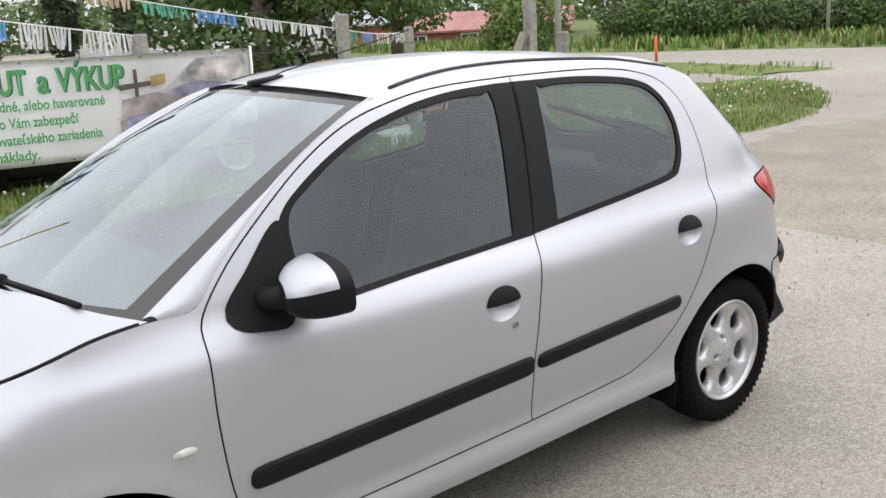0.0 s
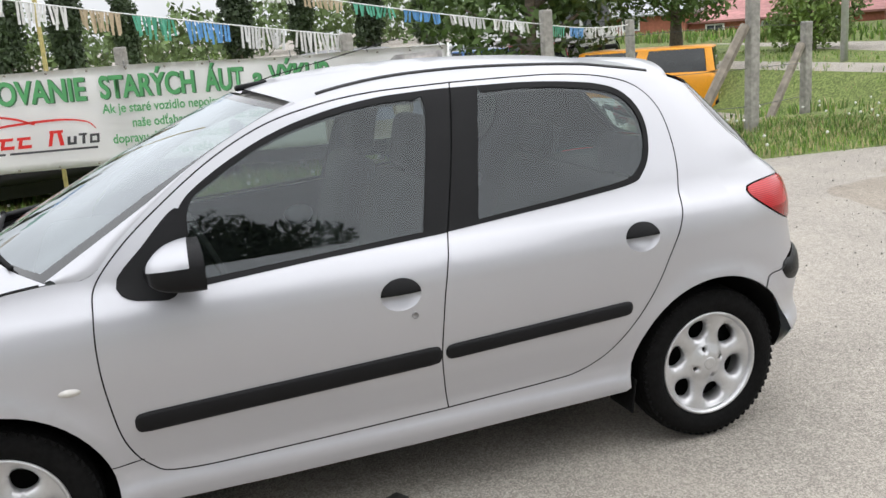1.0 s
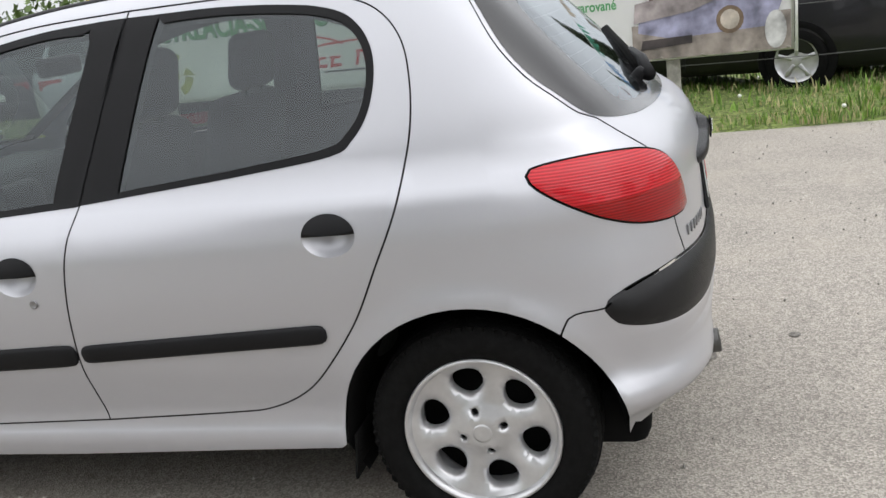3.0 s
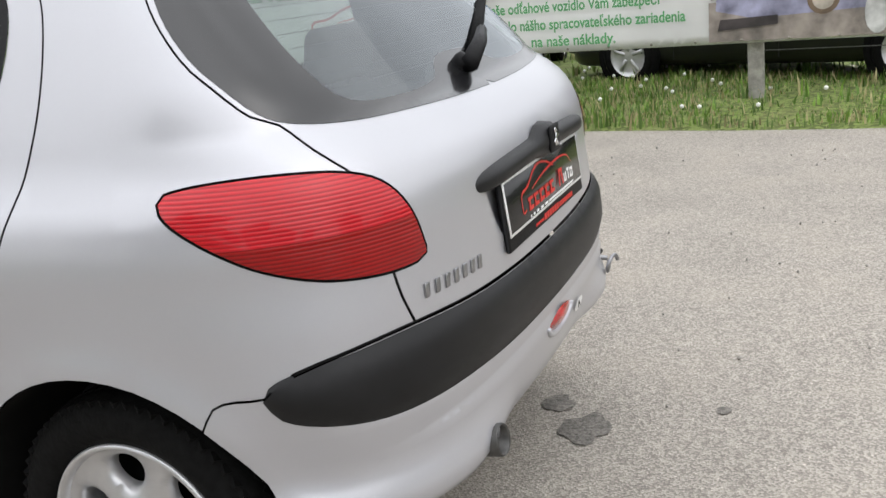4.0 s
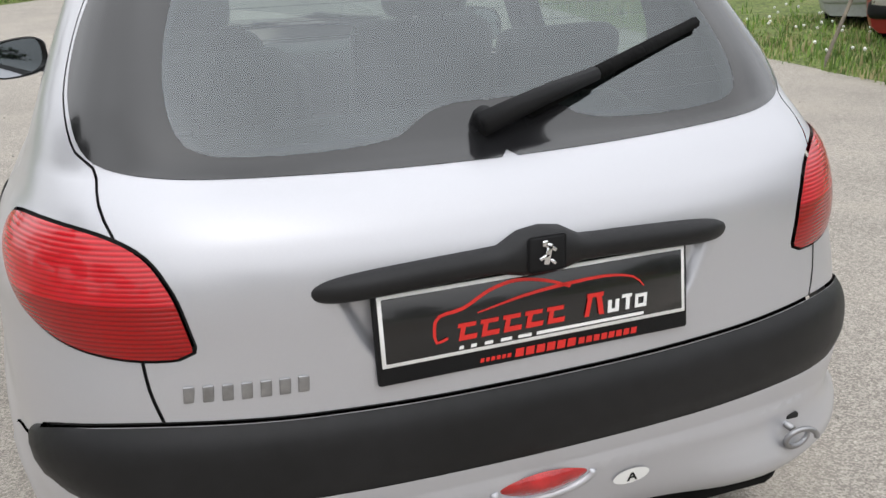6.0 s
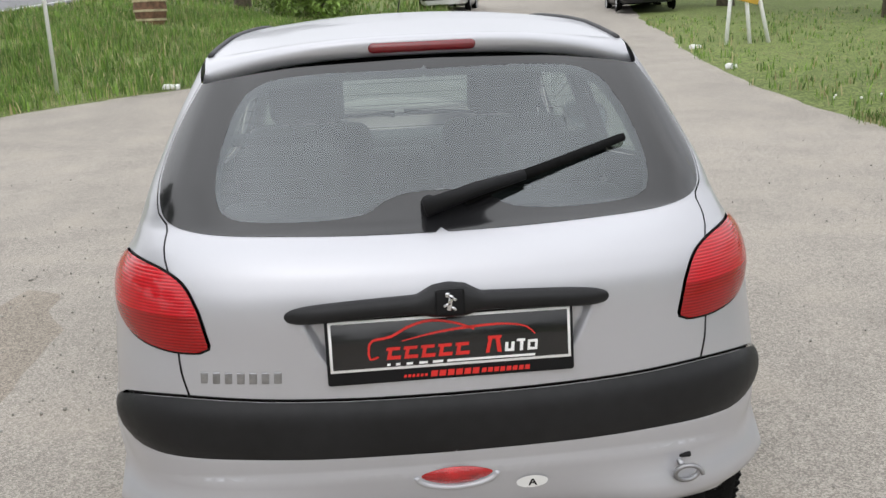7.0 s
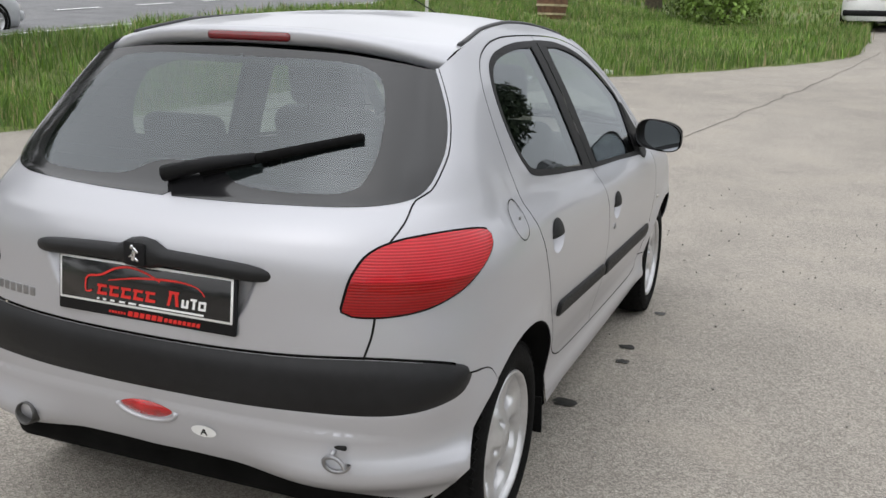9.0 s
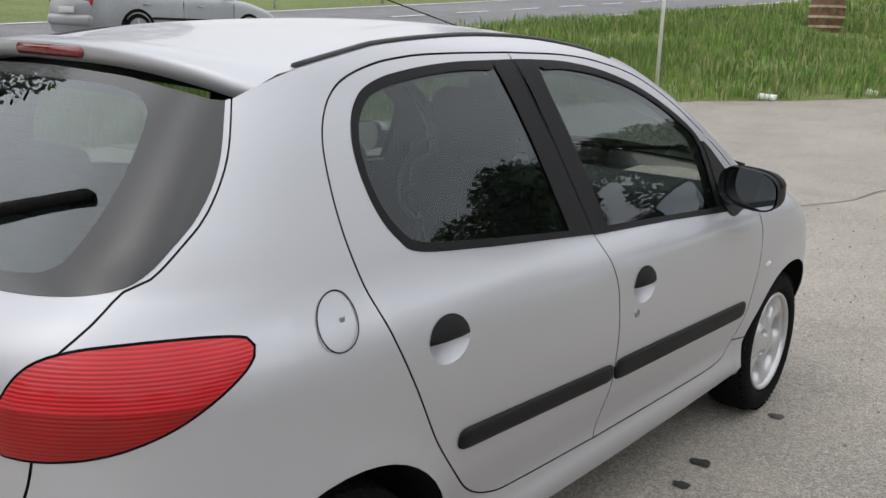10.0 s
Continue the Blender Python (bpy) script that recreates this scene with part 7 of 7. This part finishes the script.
building("brick_house", "low red brick building with a red pitched roof", Matrix.Translation((41.0, -35.0, -.9)) @ Matrix.Rotation(radians(-48 - 90), 4, "Z"), 11, 7, 1.5, 1.0, BRICK, RED_ROOF, [(-3, .9, .9, .7), (0, .9, .9, .7), (3, .9, .9, .7)])
building("grey_shed", "grey-roofed shed beside the brick building", Matrix.Translation((45.5, -29.0, -.1)) @ Matrix.Rotation(radians(-140), 4, "Z"), 6, 6, 1.3, .8, BRICK, GREY_ROOF, [(0, .8, .9, .6)])
building("long_hall", "long hall with a flat red roof far away", Matrix.Translation((52.0, 27.0, rise(52, 27) - .6)) @ Matrix.Rotation(radians(-96), 4, "Z"), 17, 8, 2.7, .7, PLASTER, RED_ROOF, [(-6 + 2.4 * k, 1.7, 1.2, .8) for k in range(6)])
building("pale_house", "pale plastered house beyond the hedge", Matrix.Translation((15.5, -46, 0)) @ Matrix.Rotation(radians(170), 4, "Z"), 9, 6, 2.4, .6, PLASTER, GREY_ROOF, [(-2, 1.4, 1, .9), (2, 1.4, 1, .9)])
office = thing("site_office", "low white site office with a yellow fascia", "building")
bm = bmesh.new()
box(bm, (3.0, 13.0, 2.0), (0, 0, 1.0), None, .03)
part("wall", bm, PLASTER, office, smooth=False)
bm = bmesh.new()
box(bm, (3.4, 6.4, .34), (0, 3.4, 2.12), None, .02)
part("fascia", bm, YELLOW_FASCIA, office, smooth=False)
bm = bmesh.new()
box(bm, (3.4, 6.6, .16), (0, -3.2, 2.06), None, .02)
part("roof_edge", bm, DARK, office, smooth=False)
for k in range(6):
    bm = bmesh.new()
    box(bm, (.08, 1.25, 1.15), (-1.52, -5.0 + 1.9 * k, 1.25), None, .01)
    win = part("window", bm, WHITE, office, smooth=False)
    for s in (-.3, .3):
        bm = bmesh.new()
        box(bm, (.04, .50, 1.0), (-1.56, -5.0 + 1.9 * k + s, 1.25), None)
        part("pane", bm, PANE_FAR, win, smooth=False)
office.matrix_world = Matrix.Translation((33.5, 19.0, rise(33.5, 19.0) - .1)) @ Matrix.Rotation(radians(-12), 4, "Z")

for k in range(9):      # far blocks of flats
    x, y = 300 - 6 * k, 52 + 20 * k
    w, h = 16, 15.5 + 2.5 * math.sin(k * 2.1)
    ob = thing("apartment_block", "pale concrete block of flats on the horizon", "building", group="blocks of flats")
    bm = bmesh.new()
    box(bm, (12, w, h + 4), (0, 0, (h + 4) / 2 - 4 + 3.5))
    part("wall", bm, CONCRETE_FAR, ob, smooth=False)
    for j in range(4):
        bm = bmesh.new()
        box(bm, (.2, w * .92, .9), (-6.05, 0, 4.5 + j * 3.0))
        part("window_band", bm, PANE_FAR, ob, smooth=False)
    ob.matrix_world = Matrix.Translation((x, y, -12.5))


def pole(x, y, h, r=.045, arms=False, label="thin pale metal pole standing in the grass", metal=GALV):
    ob = thing("pole", label, "pole")
    z = rise(x, y)
    part("shaft", tube(bmesh.new(), [(x, y, z - .1), (x, y, z + h)], r, 8, True, r * .8), metal, ob)
    if arms:
        part("cross_arm", tube(bmesh.new(), [(x - .1, y - .9, z + h - .1), (x + .1, y + .9, z + h - .1)], r * .7, 6), GALV, ob)
    return ob


pole(-5.2, 13.6, 4.2, .035, False, "thin white painted pole standing in the grass", WHITE)
for y in (14, 19, 24, 30, 38):
    pole(-21.0, y, 1.1, .05, False, "short pale marker post beyond the main road")
pole(15.0, -15.3, 5.5, .09, False, "tall concrete pole near the fence")
pole(39.7, 26.3, 3.6, .09, True, "pole with a cross arm among the bushes")
pole(78, 40, 5.5, .16, True, "far lattice mast on the horizon")
pole(13.4, -26, 4.2, .06, False, "tall concrete pole near the hedge")
barrel = thing("wooden_barrel", "rusty brown barrel standing in the tall grass", "barrel")
OAK = material("barrel_wood", (.16, .085, .05), .8, scale=8, vary=.4, bump=.4, bump_scale=20)
part("stave_wall", lathe(bmesh.new(), [(-.1, .34), (.0, .38), (.45, .45), (.9, .38), (1.0, .34), (1.0, .0001)], 18, "Z"), OAK, barrel)
for z in (.12, .36, .62, .86):
    r = .38 + .07 * math.sin(math.pi * z) + .012
    part("hoop", lathe(bmesh.new(), [(z - .03, r), (z + .03, r)], 18, "Z"), material("hoop_paint", (.42, .36, .22), .6, scale=9, vary=.3), barrel)
barrel.matrix_world = Matrix.Translation((-5.8, 24.3, rise(-5.8, 24.3)))
trestle = thing("sign_stand", "yellow board on a slanting white stand at the verge", "stand")
for dx in (-.4, .1, .5):
    part("leg", tube(bmesh.new(), [(7.6 + dx, 16.2, rise(7.6, 16.2)), (7.6 + dx * .4, 16.5, rise(7.6, 16.5) + 1.7)], .04, 6), WHITE, trestle)
bm = bmesh.new()
box(bm, (.9, .05, .5), (7.5, 16.3, rise(7.5, 16.3) + 1.15), Matrix.Rotation(radians(15), 4, "Y"), .01)
part("board", bm, YELLOW_FASCIA, trestle)
for x, y, w in ((-3.4, 13.9, .3), (-2.2, 15.4, .22), (6.5, 16.0, .25), (6.0, 12.9, .2)):
    bm = bmesh.new()
    box(bm, (w, w * .6, .09), (0, 0, .03), None, .03, 2)
    for v in bm.verts:
        v.co += Vector((noise.noise(v.co * 9), noise.noise(v.co * 7), noise.noise(v.co * 11))) * .03
    tagged(mesh_object("litter", bm, WHITE), "crumpled white litter at the road edge", "litter", "pieces of litter").matrix_world = Matrix.Translation((x, y, rise(x, y) + .02))
